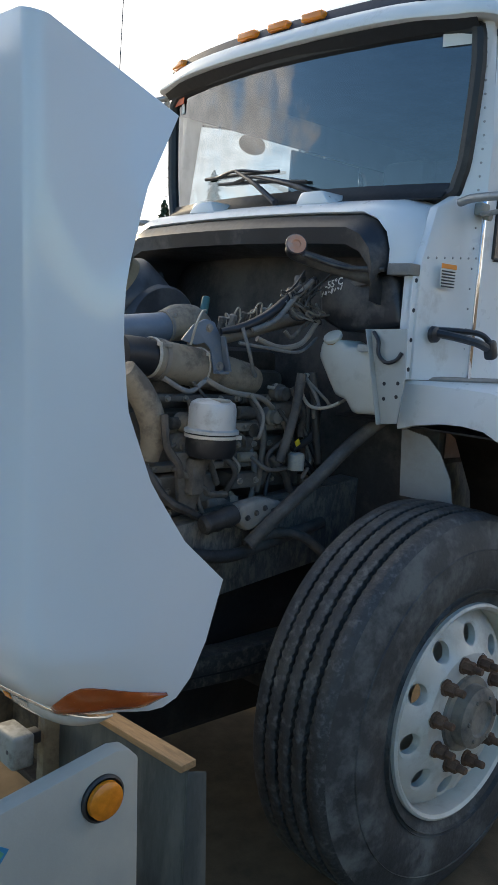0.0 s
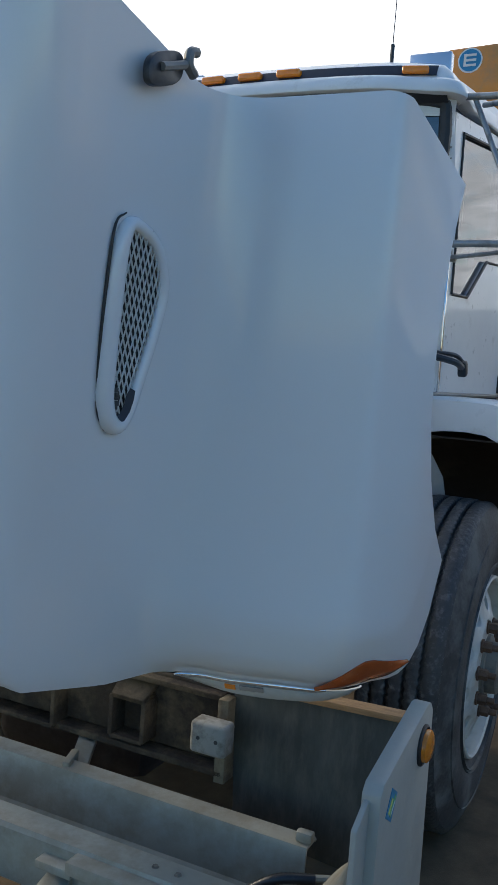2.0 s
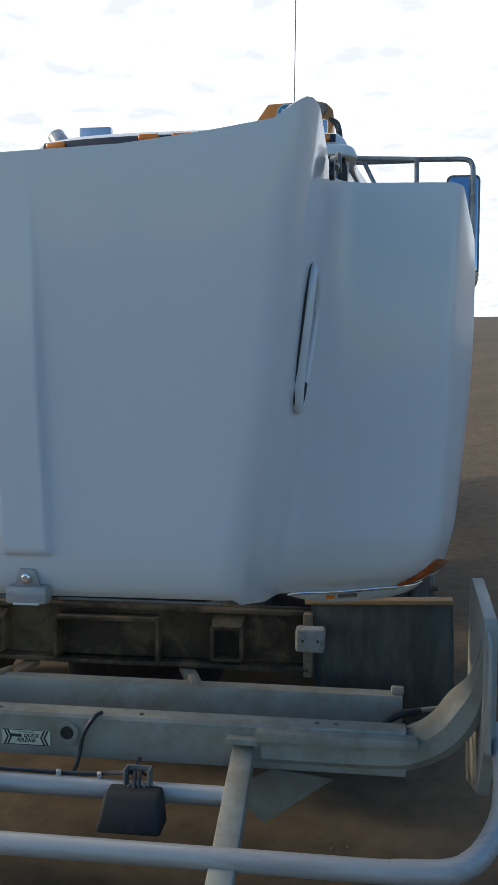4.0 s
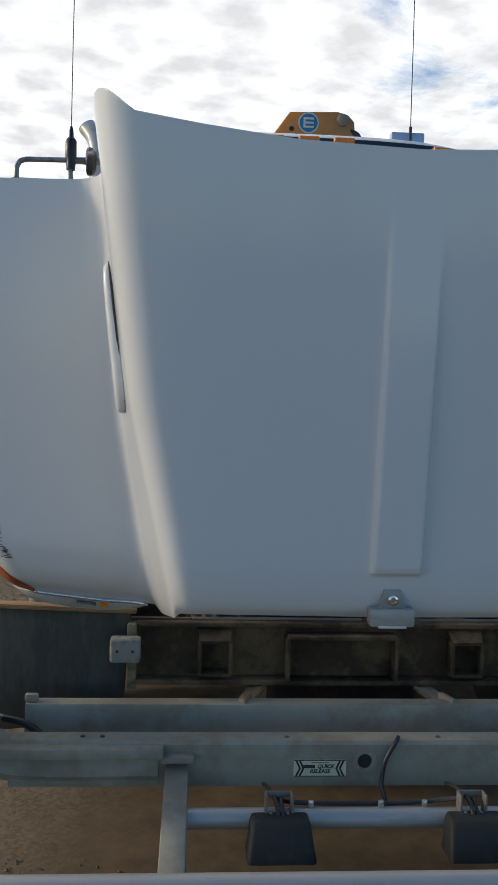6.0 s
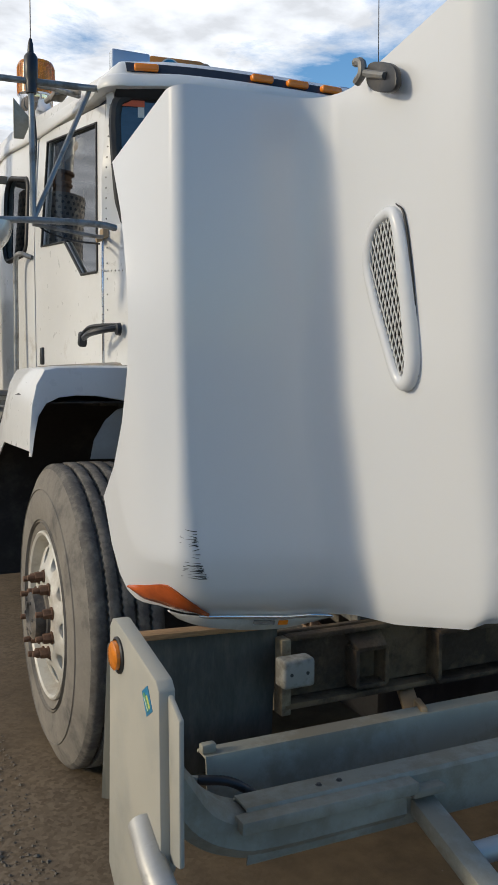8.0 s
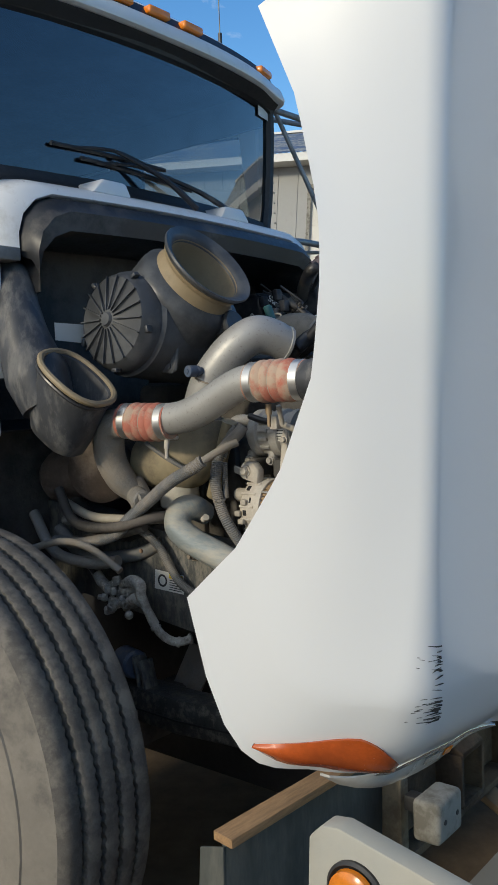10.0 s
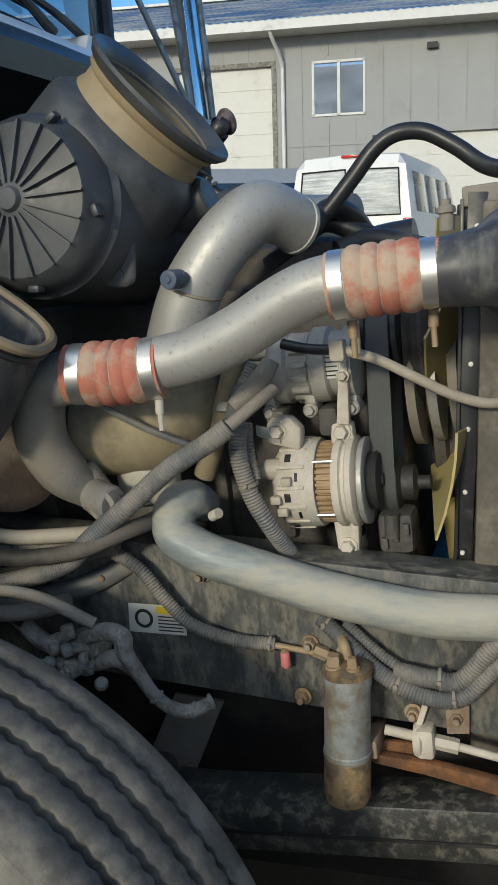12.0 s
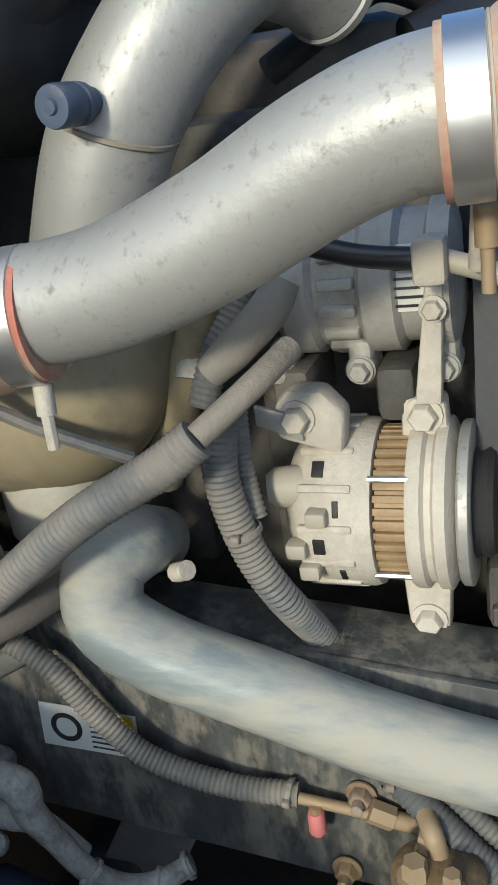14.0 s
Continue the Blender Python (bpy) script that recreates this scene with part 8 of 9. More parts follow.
rail_ = run([(0.22, -0.12, 1.522), (0.225, 0.02, 1.555), (0.23, 0.16, 1.592), (0.23, 0.26, 1.612)], 0.022, "castdark", "fuel_rail", "dusty grey fuel rail", 18)
for k in range(6):
    y_ = -0.14 + 0.045 * k
    bm = B()
    cyl(bm, (0.24, y_, 1.53 + 0.010 * k), (0.255, y_, 1.575 + 0.010 * k), 0.013, 0.010, n=12)
    lathe(bm, (0.255, y_, 1.575 + 0.010 * k), (0.2, 0, 1), [(0.014, 0), (0.014, 0.014), (0.006, 0.018)], 6)
    bay("injector_head", bm, rl.choice(("tancast", "castdark", "engine")), "", rail_)
    line_between((0.258, y_, 1.585 + 0.01 * k), (0.25, y_ + rl.uniform(0.02, 0.07), 1.55 + 0.01 * k), 0.003, "hose", "injector_line", -0.05, 0.01)
# hanging lines between the rail and the block
for a_, b_, r_, m_ in (((0.41, -0.20, 1.515), (0.42, 0.13, 1.545), 0.005, "conduit"), ((0.40, -0.18, 1.56), (0.41, -0.12, 1.42), 0.006, "conduit"), ((0.40, 0.00, 1.56), (0.40, 0.12, 1.61), 0.007, "engine"),
                       ((0.38, -0.10, 1.53), (0.40, 0.15, 1.60), 0.009, "castdark"),
                       ((0.44, 0.06, 1.42), (0.50, 0.22, 1.36), 0.005, "castdark"), ((0.45, 0.05, 1.43), (0.46, 0.10, 1.29), 0.006, "conduit"), ((0.40, -0.22, 1.34), (0.42, -0.16, 1.20), 0.007, "engine"),
                       ((0.39, -0.12, 1.36), (0.40, -0.10, 1.22), 0.006, "castdark"), ((0.40, 0.05, 1.38), (0.41, 0.10, 1.22), 0.010, "grime"), ((0.39, -0.10, 1.16), (0.42, 0.12, 1.13), 0.007, "engine"),
                       ((0.40, -0.46, 1.30), (0.42, -0.40, 1.12), 0.012, "grime"), ((0.41, -0.42, 1.15), (0.44, -0.24, 1.06), 0.010, "engine"), ((0.37, -0.50, 1.15), (0.42, -0.30, 0.98), 0.014, "grime")):
    line_between(a_, b_, r_, m_, "engine_line", 0.05, 0.03, "", 8)
bm = B()
cyl(bm, (0.10, -0.08, 1.655), (0.11, -0.10, 1.59), 0.014, n=10, bev=0.003)
bay("connector", bm, "teal", "teal electrical connector")
for y_, z_, m_ in ((0.05, 1.68, "black"), (0.08, 1.72, "black"), (0.09, 1.655, "castdark"), (0.14, 1.70, "black")):
    bm = B()
    box(bm, (0.37, y_, z_), (0.03, 0.025, 0.04), 0.005, (rl.uniform(-25, 25), 0, 0))
    bay("connector", bm, m_, "dark electrical connector")
# side of the block: ledges, covers, bosses and bolts in rows
for k, (y_, z_, w_, h_, d_, m_) in enumerate(((-0.16, 1.335, 0.62, 0.022, 0.05, "engine"), (-0.10, 1.245, 0.55, 0.030, 0.07, "castdark"), (-0.02, 1.190, 0.36, 0.045, 0.08, "engine"), (-0.15, 1.125, 0.60, 0.024, 0.07, "castdark"),
                                              (0.02, 1.075, 0.30, 0.050, 0.10, "engine"), (-0.30, 1.06, 0.22, 0.09, 0.09, "engine"), (-0.10, 0.985, 0.56, 0.030, 0.06, "grime"), (0.10, 1.29, 0.12, 0.07, 0.10, "engine"), (-0.20, 1.29, 0.10, 0.06, 0.09, "castdark"))):
    bm = B()
    box(bm, (0.245 + d_ / 2, y_, z_), (d_, w_, h_), 0.007)
    ledge = bay("block_ledge", bm, m_, "dusty ledge on the engine block")
    for j in range(max(2, int(w_ / 0.07))):
        bm = B()
        bolt_head(bm, (0.245 + d_, y_ - w_ / 2 + 0.03 + 0.07 * j, z_), (1, 0, 0), 0.008, 0.008)
        bay("ledge_bolt", bm, "castdark", "", ledge)
for k in range(26):
    at = V(rl.uniform(0.25, 0.31), rl.uniform(-0.5, 0.24), rl.uniform(0.95, 1.40))
    bm = B()
    if k % 2:
        lathe(bm, at, (1, 0, 0), [(0.030, 0), (0.030, 0.03), (0.022, 0.036), (0.022, 0.055), (0.010, 0.058)], 16)
    else:
        cyl(bm, at + V(0.03, -0.03, 0), at + V(0.03, 0.05, 0), rl.uniform(0.014, 0.024), n=12, bev=0.004)
    bay("engine_fitting", bm, rl.choice(("engine", "castdark", "engine", "tancast")))
for k in range(18):
    # hoses and lines running down the side of the block
    q0 = V(rl.uniform(0.31, 0.40), rl.uniform(-0.45, 0.2), rl.uniform(1.15, 1.40))
    line_between(q0, q0 + V(rl.uniform(-0.02, 0.04), rl.uniform(-0.14, 0.16), rl.uniform(-0.32, -0.14)), rl.choice((0.005, 0.007, 0.010, 0.013)), rl.choice(("grime", "black", "engine", "conduit", "castdark")), "hose", 0.02, 0.05, "grimy engine hose", 10)
bm = B()
box(bm, (0.43, 0.065, 1.205), (0.004, 0.02, 0.02), 0.001, (30, 0, 0))
bay("yellow_tag", bm, "yellow", "small yellow tag")
# stickers on the cab's left side
bm = B()
sc = V(0.792, 0.285, 1.757)
prism(bm, [sc + V(0, -0.036, 0.036), sc + V(0.004, 0.036, 0.036), sc + V(0.004, 0.036, -0.036), sc + V(0, -0.036, -0.036)], (0.001, 0, 0))
st = bay("door_sticker", bm, "paper", "white and orange sticker on the cab side")
bm = B()
prism(bm, [sc + V(0.0015, -0.036, 0.036), sc + V(0.0055, 0.036, 0.036), sc + V(0.0055, 0.036, 0.022), sc + V(0.0015, -0.036, 0.022)], (0.0008, 0, 0))
bay("sticker_header", bm, "orange_print", "", st)
bm = B()
for k in range(6):
    sweep(bm, [sc + V(0.003, -0.032, 0.014 - 0.009 * k), sc + V(0.0055, 0.030, 0.014 - 0.009 * k)], 0.0022, 4, 2)
bay("sticker_bars", bm, "ink", "", st)

# ---- nose under the hood, splash plates ----
bm = B()
box(bm, (0, -0.93, 0.585), (1.40, 0.02, 0.19), 0.004)
nose = part("crossmember", bm, "nose", truck, "brown dusty front crossmember with pockets")
for c_, z_ in (((0, -0.955, 0.478), (1.40, 0.06, 0.018)), ((0, -0.945, 0.665), (1.36, 0.05, 0.016)), ((0.692, -0.955, 0.562), (0.030, 0.06, 0.215)), ((-0.692, -0.955, 0.562), (0.030, 0.06, 0.215))):
    bm = B()
    box(bm, c_, z_, 0.004)
    part("crossmember_flange", bm, "tan_dirt" if abs(c_[0]) > 0.1 else "nose", nose)
for x, w, z, h in ((0.0, 0.36, 0.555, 0.15),):
    bm = B()
    for dz in (h / 2, -h / 2):
        box(bm, (x, -0.965, z + dz), (w, 0.07, 0.014), 0.003)
    for dx in (w / 2, -w / 2):
        box(bm, (x + dx, -0.965, z), (0.014, 0.07, h), 0.003)
    part("tow_pocket", bm, "nose", nose, "brown rectangular tow pocket")
    bm = B()
    box(bm, (x, -0.942, z), (w - 0.02, 0.004, h - 0.02), 0.001)
    part("pocket_back", bm, "nose", nose)
for s in (1, -1):
    bm = B()
    for dz in (0.055, -0.055):
        box(bm, (s * 0.42, -0.965, 0.56 + dz), (0.10, 0.07, 0.012), 0.003)
    for dx in (0.05, -0.05):
        box(bm, (s * 0.42 + dx, -0.965, 0.56), (0.014, 0.07, 0.11), 0.003)
    prism(bm, [(s * 0.36, -0.935, 0.66), (s * 0.48, -0.935, 0.66), (s * 0.47, -1.0, 0.62), (s * 0.37, -1.0, 0.62)], (0, 0, -0.012), 0.002)
    part("bumper_mount", bm, "nose", nose, "brown bumper mount")
    bm = B()
    box(bm, (s * 0.305, -1.02, 0.445), (0.05, 0.16, 0.02), 0.004, (10, 0, 25 * s))
    box(bm, (s * 0.325, -1.10, 0.45), (0.02, 0.08, 0.05), 0.004, (0, 0, 20 * s))
    part("stay", bm, "brass" if s < 0 else "guard", nose, "short bumper stay")
    # grey splash plate with a raw wooden top edge
    bm = B()
    prism(bm, [(s * 0.70, -0.945, 0.70), (s * 1.165, -0.945, 0.715), (s * 1.175, -0.945, 0.30), (s * 0.72, -0.945, 0.34)], (0, 0.008, 0), 0.002)
    prism(bm, [(s * 1.165, -0.945, 0.712), (s * 1.168, -0.90, 0.70), (s * 1.185, -0.885, 0.28), (s * 1.175, -0.945, 0.30)], (s * 0.006, 0, 0), 0.002)
    sp_ = part("splash_plate", bm, "liner", truck, "dark grey splash plate")
    bm = B()
    prism(bm, [(s * 0.68, -0.962, 0.712), (s * 1.17, -0.962, 0.728), (s * 1.17, -0.925, 0.732), (s * 0.68, -0.925, 0.716)], (0, 0, -0.015), 0.002)
    part("edge_board", bm, "wood", sp_, "raw wooden edge strip")
    bm = B()
    box(bm, (s * 0.706, -1.06, 0.608), (0.096, 0.055, 0.078), 0.010, (0, 0, 0), 3)
    jb = part("junction_box", bm, "cream", truck, "small cream plastic box")
    bm = B()
    for dx in (-0.024, 0.024):
        lathe(bm, (s * 0.706 + dx, -1.0875, 0.608), (0, -1, 0), [(0.005, 0), (0.005, 0.001)], 10)
    box(bm, (s * 0.70, -1.02, 0.613), (0.03, 0.05, 0.03), 0.004)
    part("box_screw", bm, "ink", jb)

# ---- fittings on the bumper ----
bm = B()
box(bm, (-0.128, -1.3945, 0.366), (0.150, 0.002, 0.048), 0.0)
lab = part("bumper_label", bm, "old_paper", guard, "white and green label on the bumper")
bm = B()
for s in (1, -1):
    for k in (0, 1):
        x = -0.128 + s * (0.070 - 0.010 * k)
        prism(bm, [(x, -1.3957, 0.387), (x - s * 0.006, -1.3957, 0.387), (x - s * 0.016, -1.3957, 0.366), (x - s * 0.006, -1.3957, 0.345), (x, -1.3957, 0.345), (x - s * 0.010, -1.3957, 0.366)], (0, -0.0006, 0))
    box(bm, (-0.128, -1.3960, 0.366 + s * 0.0225), (0.148, 0.0006, 0.0022), 0)
part("label_border", bm, "ink", lab)
bm = B()
box(bm, (-0.128, -1.3960, 0.382), (0.05, 0.0006, 0.003), 0)
part("label_strip", bm, "green", lab)
bm = B()
box(bm, (-0.160, -1.3960, 0.371), (0.036, 0.0006, 0.009), 0)
part("name_bar", bm, "ink", lab)
text_mesh("QUICK", 0.0155, (-0.112, -1.3960, 0.371), (1, 0, 0), (0, 0, 1), "ink", "label_text", lab, bold=True)
text_mesh("RELEASE", 0.0155, (-0.128, -1.3960, 0.357), (1, 0, 0), (0, 0, 1), "ink", "label_text", lab, bold=True)
bm = B()
lathe(bm, (0.0, -1.392, 0.386), (0, -1, 0), [(0.034, 0), (0.034, 0.006), (0.022, 0.007), (0.020, 0.002), (0.020, -0.01)], 28, cap=False)
hole = part("socket_ring", bm, "guard", guard, "round socket ring in the bumper")
bm = B()
lathe(bm, (0.0, -1.3935, 0.386), (0, -1, 0), [(0.020, 0), (0.0, 0.0005)], 24, cap=False)
part("socket_hole", bm, "dark", hole)
bm = B()
sweep(bm, [(0.10, -1.372, 0.446), (0.085, -1.400, 0.44), (0.055, -1.41, 0.39), (0.045, -1.42, 0.33), (0.045, -1.47, 0.305), (0.03, -1.515, 0.318)], 0.0065, 10)
part("lamp_cable", bm, "black", guard, "blue-black lamp cable")
bm = B()
sweep(bm, [(-0.27, -1.54, 0.345), (-0.20, -1.52, 0.325), (-0.05, -1.51, 0.318), (0.08, -1.51, 0.318), (0.18, -1.52, 0.33), (0.24, -1.54, 0.345)], 0.0065, 8)
part("cable_run", bm, "black", guard, "black cable tied along the guard tube")
for x in (-0.17, 0.02, 0.14):
    bm = B()
    box(bm, (x, -1.525, 0.322), (0.014, 0.010, 0.022), 0.002)
    lathe(bm, (x, -1.532, 0.328), (0, -1, 0), [(0.004, 0), (0.003, 0.003)], 8)
    part("cable_clip", bm, "clamp", guard, "small metal cable clip")
for x in (-0.26, 0.26):
    bm = B()
    for dx in (-0.034, 0.034):
        box(bm, (x + dx, -1.555, 0.338), (0.006, 0.040, 0.056), 0.002)
    box(bm, (x, -1.538, 0.358), (0.074, 0.006, 0.016), 0.002)
    box(bm, (x, -1.575, 0.316), (0.074, 0.03, 0.006), 0.002)
    lamp = part("work_lamp", bm, "steel", guard, "black square work lamp, turned face down")
    bm = B()
    rows = []
    for z_, y_, w_, d_, r_ in ((0.322, -1.592, 0.066, 0.024, 0.010), (0.320, -1.594, 0.074, 0.030, 0.012), (0.310, -1.600, 0.078, 0.036, 0.013), (0.268, -1.614, 0.084, 0.043, 0.013), (0.241, -1.626, 0.089, 0.047, 0.012), (0.236, -1.628, 0.088, 0.046, 0.012)):
        ring_ = []
        for k in range(4):
            for j in range(6):
                q = k * math.pi / 2 + j * math.pi / 10
                ring_.append(V(x + (w_ - r_) * (1, -1, -1, 1)[k] + r_ * math.cos(q), y_ + (d_ - r_) * (1, 1, -1, -1)[k] + r_ * math.sin(q), z_))
        rows.append(ring_ + ring_[:1])
    grid(bm, rows)
    for e_ in (rows[0], rows[-1]):
        bm.faces.new([bm.verts.new(p) for p in e_[:-1]])
    bmesh.ops.remove_doubles(bm, verts=bm.verts, dist=0.0002)
    body = part("lamp_body", bm, "lamp_black", lamp, "matt black lamp housing", sharp=60)
    bm = B()
    sweep(bm, [(x - 0.03, -1.42, 0.332), (x - 0.02, -1.50, 0.352), (x - 0.008, -1.56, 0.345), (x - 0.004, -1.585, 0.32)], 0.006, 8, 4)
    sweep(bm, [(x + 0.012, -1.52, 0.330), (x + 0.006, -1.55, 0.348), (x + 0.010, -1.585, 0.318)], 0.005, 8, 4)
    part("lamp_lead", bm, "ink", lamp, "black lamp leads")
    bm = B()
    for dx in (-0.022, 0.022):
        bolt_head(bm, (x + dx, -1.575, 0.319), (0, 0, 1), 0.005, 0.004)
    part("lamp_screw", bm, "clamp", lamp)
bm = B()
prism(bm, [(0.609, -1.300, 0.274), (0.794, -1.300, 0.253), (0.584, -1.300, 0.103), (0.471, -1.300, 0.201)], (0, 0.006, 0), 0.001)
part("mount_plate", bm, "guard", guard, "triangular mounting plate")
for s in (1, -1):
    bm = B()
    sweep(bm, [(s * 1.05, -1.22, 0.445), (s * 0.98, -1.25, 0.44), (s * 0.92, -1.26, 0.40), (s * 0.88, -1.25, 0.36)], 0.011, 10, rib=0.0012, pitch=0.008)
    part("conduit", bm, "black", guard, "black corrugated conduit")
    bm = B()
    sweep(bm, [(s * 1.10, -1.20, 0.45), (s * 1.05, -1.22, 0.448), (s * 1.02, -1.235, 0.443)], 0.008, 8)
    part("latch_wire", bm, "guard", guard)
    bm = B()
    box(bm, (s * 0.985, -1.125, 0.475), (0.04, 0.025, 0.025), 0.006)
    part("pin_latch", bm, "guard", guard, "small latch on the bumper lip")

# ---- mirrors, exhaust, antenna, wipers ----
for s in (1, -1):
    J1, J2 = V(s * 1.10, 0.334, 2.506), V(s * 1.105, 0.30, 1.985)
    pillar = V(s * 0.80, 0.43, 2.545)
    bm = B()
    sweep(bm, [pillar, J1], 0.013, 10, 3)
    part("mirror_arm", bm, "mirror_arm", truck, "bare metal mirror arm")
    bm = B()
    sweep(bm, [J1, J2], 0.011, 10, 3)
    sweep(bm, [J1 + V(-s * 0.25, 0.09, 0.03), J2], 0.010, 10, 3)
    part("mirror_brace", bm, "mirror_arm", truck, "bare metal mirror brace")
    bm = B()
    sweep(bm, [V(s * 0.775, 0.34, 1.985), V(s * 0.86, 0.31, 1.99), J2, V(s * 1.36, 0.34, 1.975)], 0.013, 10, 4)
    sweep(bm, [V(s * 0.79, 0.43, 1.965), V(s * 0.86, 0.38, 1.955), J2 + V(0, 0.02, -0.012)], 0.008, 8, 4)
    part("lower_arm", bm, "mirror_arm", truck, "bare metal lower mirror arm")
    bm = B()
    if s > 0:
        sweep(bm, [J1, V(1.25, 0.34, 2.505), V(1.325, 0.335, 2.50), V(1.352, 0.33, 2.475), V(1.358, 0.325, 2.40), V(1.362, 0.325, 1.975)], 0.012, 10, 5)
    else:
        sweep(bm, [J1, V(-1.25, 0.34, 2.505), V(-1.315, 0.335, 2.50), V(-1.342, 0.33, 2.475), V(-1.348, 0.325, 2.40), V(-1.352, 0.325, 1.975)], 0.012, 10, 5)
    part("upper_arm", bm, "mirror_arm", truck, "bare metal upper mirror arm")
    bm = B()
    sweep(bm, [J1 + V(0, 0.02, 0), J1 + V(s * -0.12, 0.14, 0.03), V(s * 0.82, 0.72, 2.60)], 0.011, 10, 3)
    part("roof_stay", bm, "mirror_arm", truck, "thin roof stay")
    bm = B()
    box(bm, (s * 0.795, 0.43, 1.975), (0.03, 0.05, 0.04), 0.008)
    lathe(bm, (s * 0.81, 0.43, 1.955), (s, 0, -0.3), [(0.012, 0), (0.012, 0.02)], 10)
    part("arm_mount", bm, "brass" if s < 0 else "guard", truck, "bolted mirror arm mount")
    mx, mz, hw_, hh_ = (1.318, 2.20, 0.0775, 0.235) if s > 0 else (-1.312, 2.215, 0.080, 0.208)
    def rounded(w_, h_, y_, r_):
        out_ = []
        for k in range(4):
            cx, cz = (w_ - r_) * (1, -1, -1, 1)[k], (h_ - r_) * (1, 1, -1, -1)[k]
            for j in range(7):
                q = k * math.pi / 2 + j * math.pi / 12
                out_.append(V(mx + cx + r_ * math.cos(q), y_, mz + cz + r_ * math.sin(q)))
        return out_
    bm = B()
    prism(bm, rounded(hw_, hh_, 0.345, 0.028), (0, 0.030 if s > 0 else 0.055, 0), 0.010)
    mir = part("mirror", bm, "steel", truck, "tall truck mirror with a bright back")
    bm = B()
    prism(bm, rounded(hw_ - 0.011, hh_ - 0.011, 0.347, 0.022), (0, -0.007, 0), 0.003)
    part("mirror_back", bm, "mirror_shell", mir, "bright metal mirror back")
    # round spot mirror: its domed back, cut off under the arm
    bm = B()
    rows = []
    for k in range(17):
        q = math.pi + math.pi * k / 16
        rows.append([V(mx + s * -0.03 + 0.105 * math.cos(q) * c_, 0.33 - 0.055 * d_, 1.975 + 0.125 * math.sin(q) * c_) for c_, d_ in ((1.0, -0.3), (1.0, 0.0), (0.95, 0.35), (0.82, 0.65), (0.6, 0.87), (0.3, 0.98), (0.01, 1.0))])
    grid(bm, rows)
    thicken(bm, 0.004)
    part("spot_mirror", bm, "dull_dome", truck, "half-round spot mirror with a dull bright domed back", sharp=60)
bm = B()
for k in range(2):
    bmesh.ops.create_uvsphere(bm, u_segments=24, v_segments=12, radius=1.0, matrix=Matrix.Translation(V(-0.775, 0.87 - 0.006 * k, 2.420)) @ Matrix.Diagonal((0.030, 0.082 - 0.006 * k, 0.046 - 0.005 * k, 1)))
dm = part("door_top_mirror", bm, "steel", truck, "small oval mirror inside the door window")
bm = B()
sweep(bm, [(-0.775, 0.875, 2.42), (-0.78, 0.88, 2.49), (-0.79, 0.88, 2.54)], 0.006, 8, 3)
part("mirror_stem", bm, "black", dm)
ab = V(-1.10, 0.33, 2.49)
bm = B()
lathe(bm, ab, (0, 0, 1), [(0.02, -0.03), (0.022, 0.0), (0.020, 0.01), (0.026, 0.03), (0.026, 0.10), (0.020, 0.112), (0.012, 0.12), (0.010, 0.15), (0.005, 0.17)], 14)
sweep(bm, [ab + V(0, 0, 0.15), ab + V(0.005, 0.0, 0.8), ab + V(0.03, -0.02, 1.8)], 0.0022, 6, 3)
part("antenna", bm, "black", truck, "thin whip antenna on the mirror arm")
bm = B()
sweep(bm, [ab, ab + V(0.02, 0.02, -0.2), ab + V(0.01, 0.03, -0.4), ab + V(0.02, 0.0, -0.52), ab + V(0.15, 0.03, -0.56), ab + V(0.28, 0.08, -0.56)], 0.004, 6)
part("antenna_lead", bm, "black", truck, "black antenna lead")
# flat plate and beacon bracket by the roof
bm = B()
prism(bm, [(-0.955, 1.50, 2.80), (-0.955, 1.50, 2.60), (-0.905, 1.50, 2.60), (-0.865, 1.50, 2.70)], (0, 0.012, 0), 0.003)
part("side_plate", bm, "guard", truck, "grey plate beside the roof")
bm = B()
sweep(bm, [(-0.84, 0.62, 2.585), (-0.90, 0.7, 2.60), (-0.93, 0.85, 2.60)], 0.012, 8)
box(bm, (-0.90, 0.75, 2.60), (0.06, 0.10, 0.03), 0.01)
part("door_top_bracket", bm, "steel", truck)
# exhaust with perforated guard
mo = V(-1.150, 1.890, 0)
bm = B()
lathe(bm, mo, (0, 0, 1), [(0.060, 2.445), (0.134, 2.44), (0.139, 2.432), (0.139, 1.335), (0.134, 1.33), (0.06, 1.328)], 44, cap=False)
muf = part("muffler_guard", bm, "muffler", truck, "perforated metal muffler guard")
bm = B()
for j in range(35):
    for k in range(27):
        a = (k + 0.5 * (j % 2)) * math.tau / 27
        d = V(math.cos(a), math.sin(a), 0)
        if d.y > 0.5:
            continue
        lathe(bm, mo + V(0, 0, 1.362 + 0.031 * j) + d * 0.1385, d, [(0.0095, 0), (0.0092, 0.0014)], 7)
hl = part("perforation", bm, "dark", muf, "round perforations")
hl["kind"] = "stuff"
bm = B()
sweep(bm, [mo + V(0, 0, 2.56), mo + V(0, 0, 2.8), mo + V(0.0, 0.0, 2.98), mo + V(-0.025, 0.02, 3.08), mo + V(-0.075, 0.06, 3.15), mo + V(-0.085, 0.065, 3.165)], 0.058, 20)
st_ = part("exhaust_pipe", bm, "dull_can", truck, "curved dull metal exhaust stack")
bm = B()
sweep(bm, [mo + V(0, 0, 1.34), mo + V(0.02, 0, 1.15), mo + V(0.22, 0.05, 1.0)], 0.06, 16)
part("exhaust_elbow", bm, "steel", truck, "grey exhaust elbow")
bm = B()
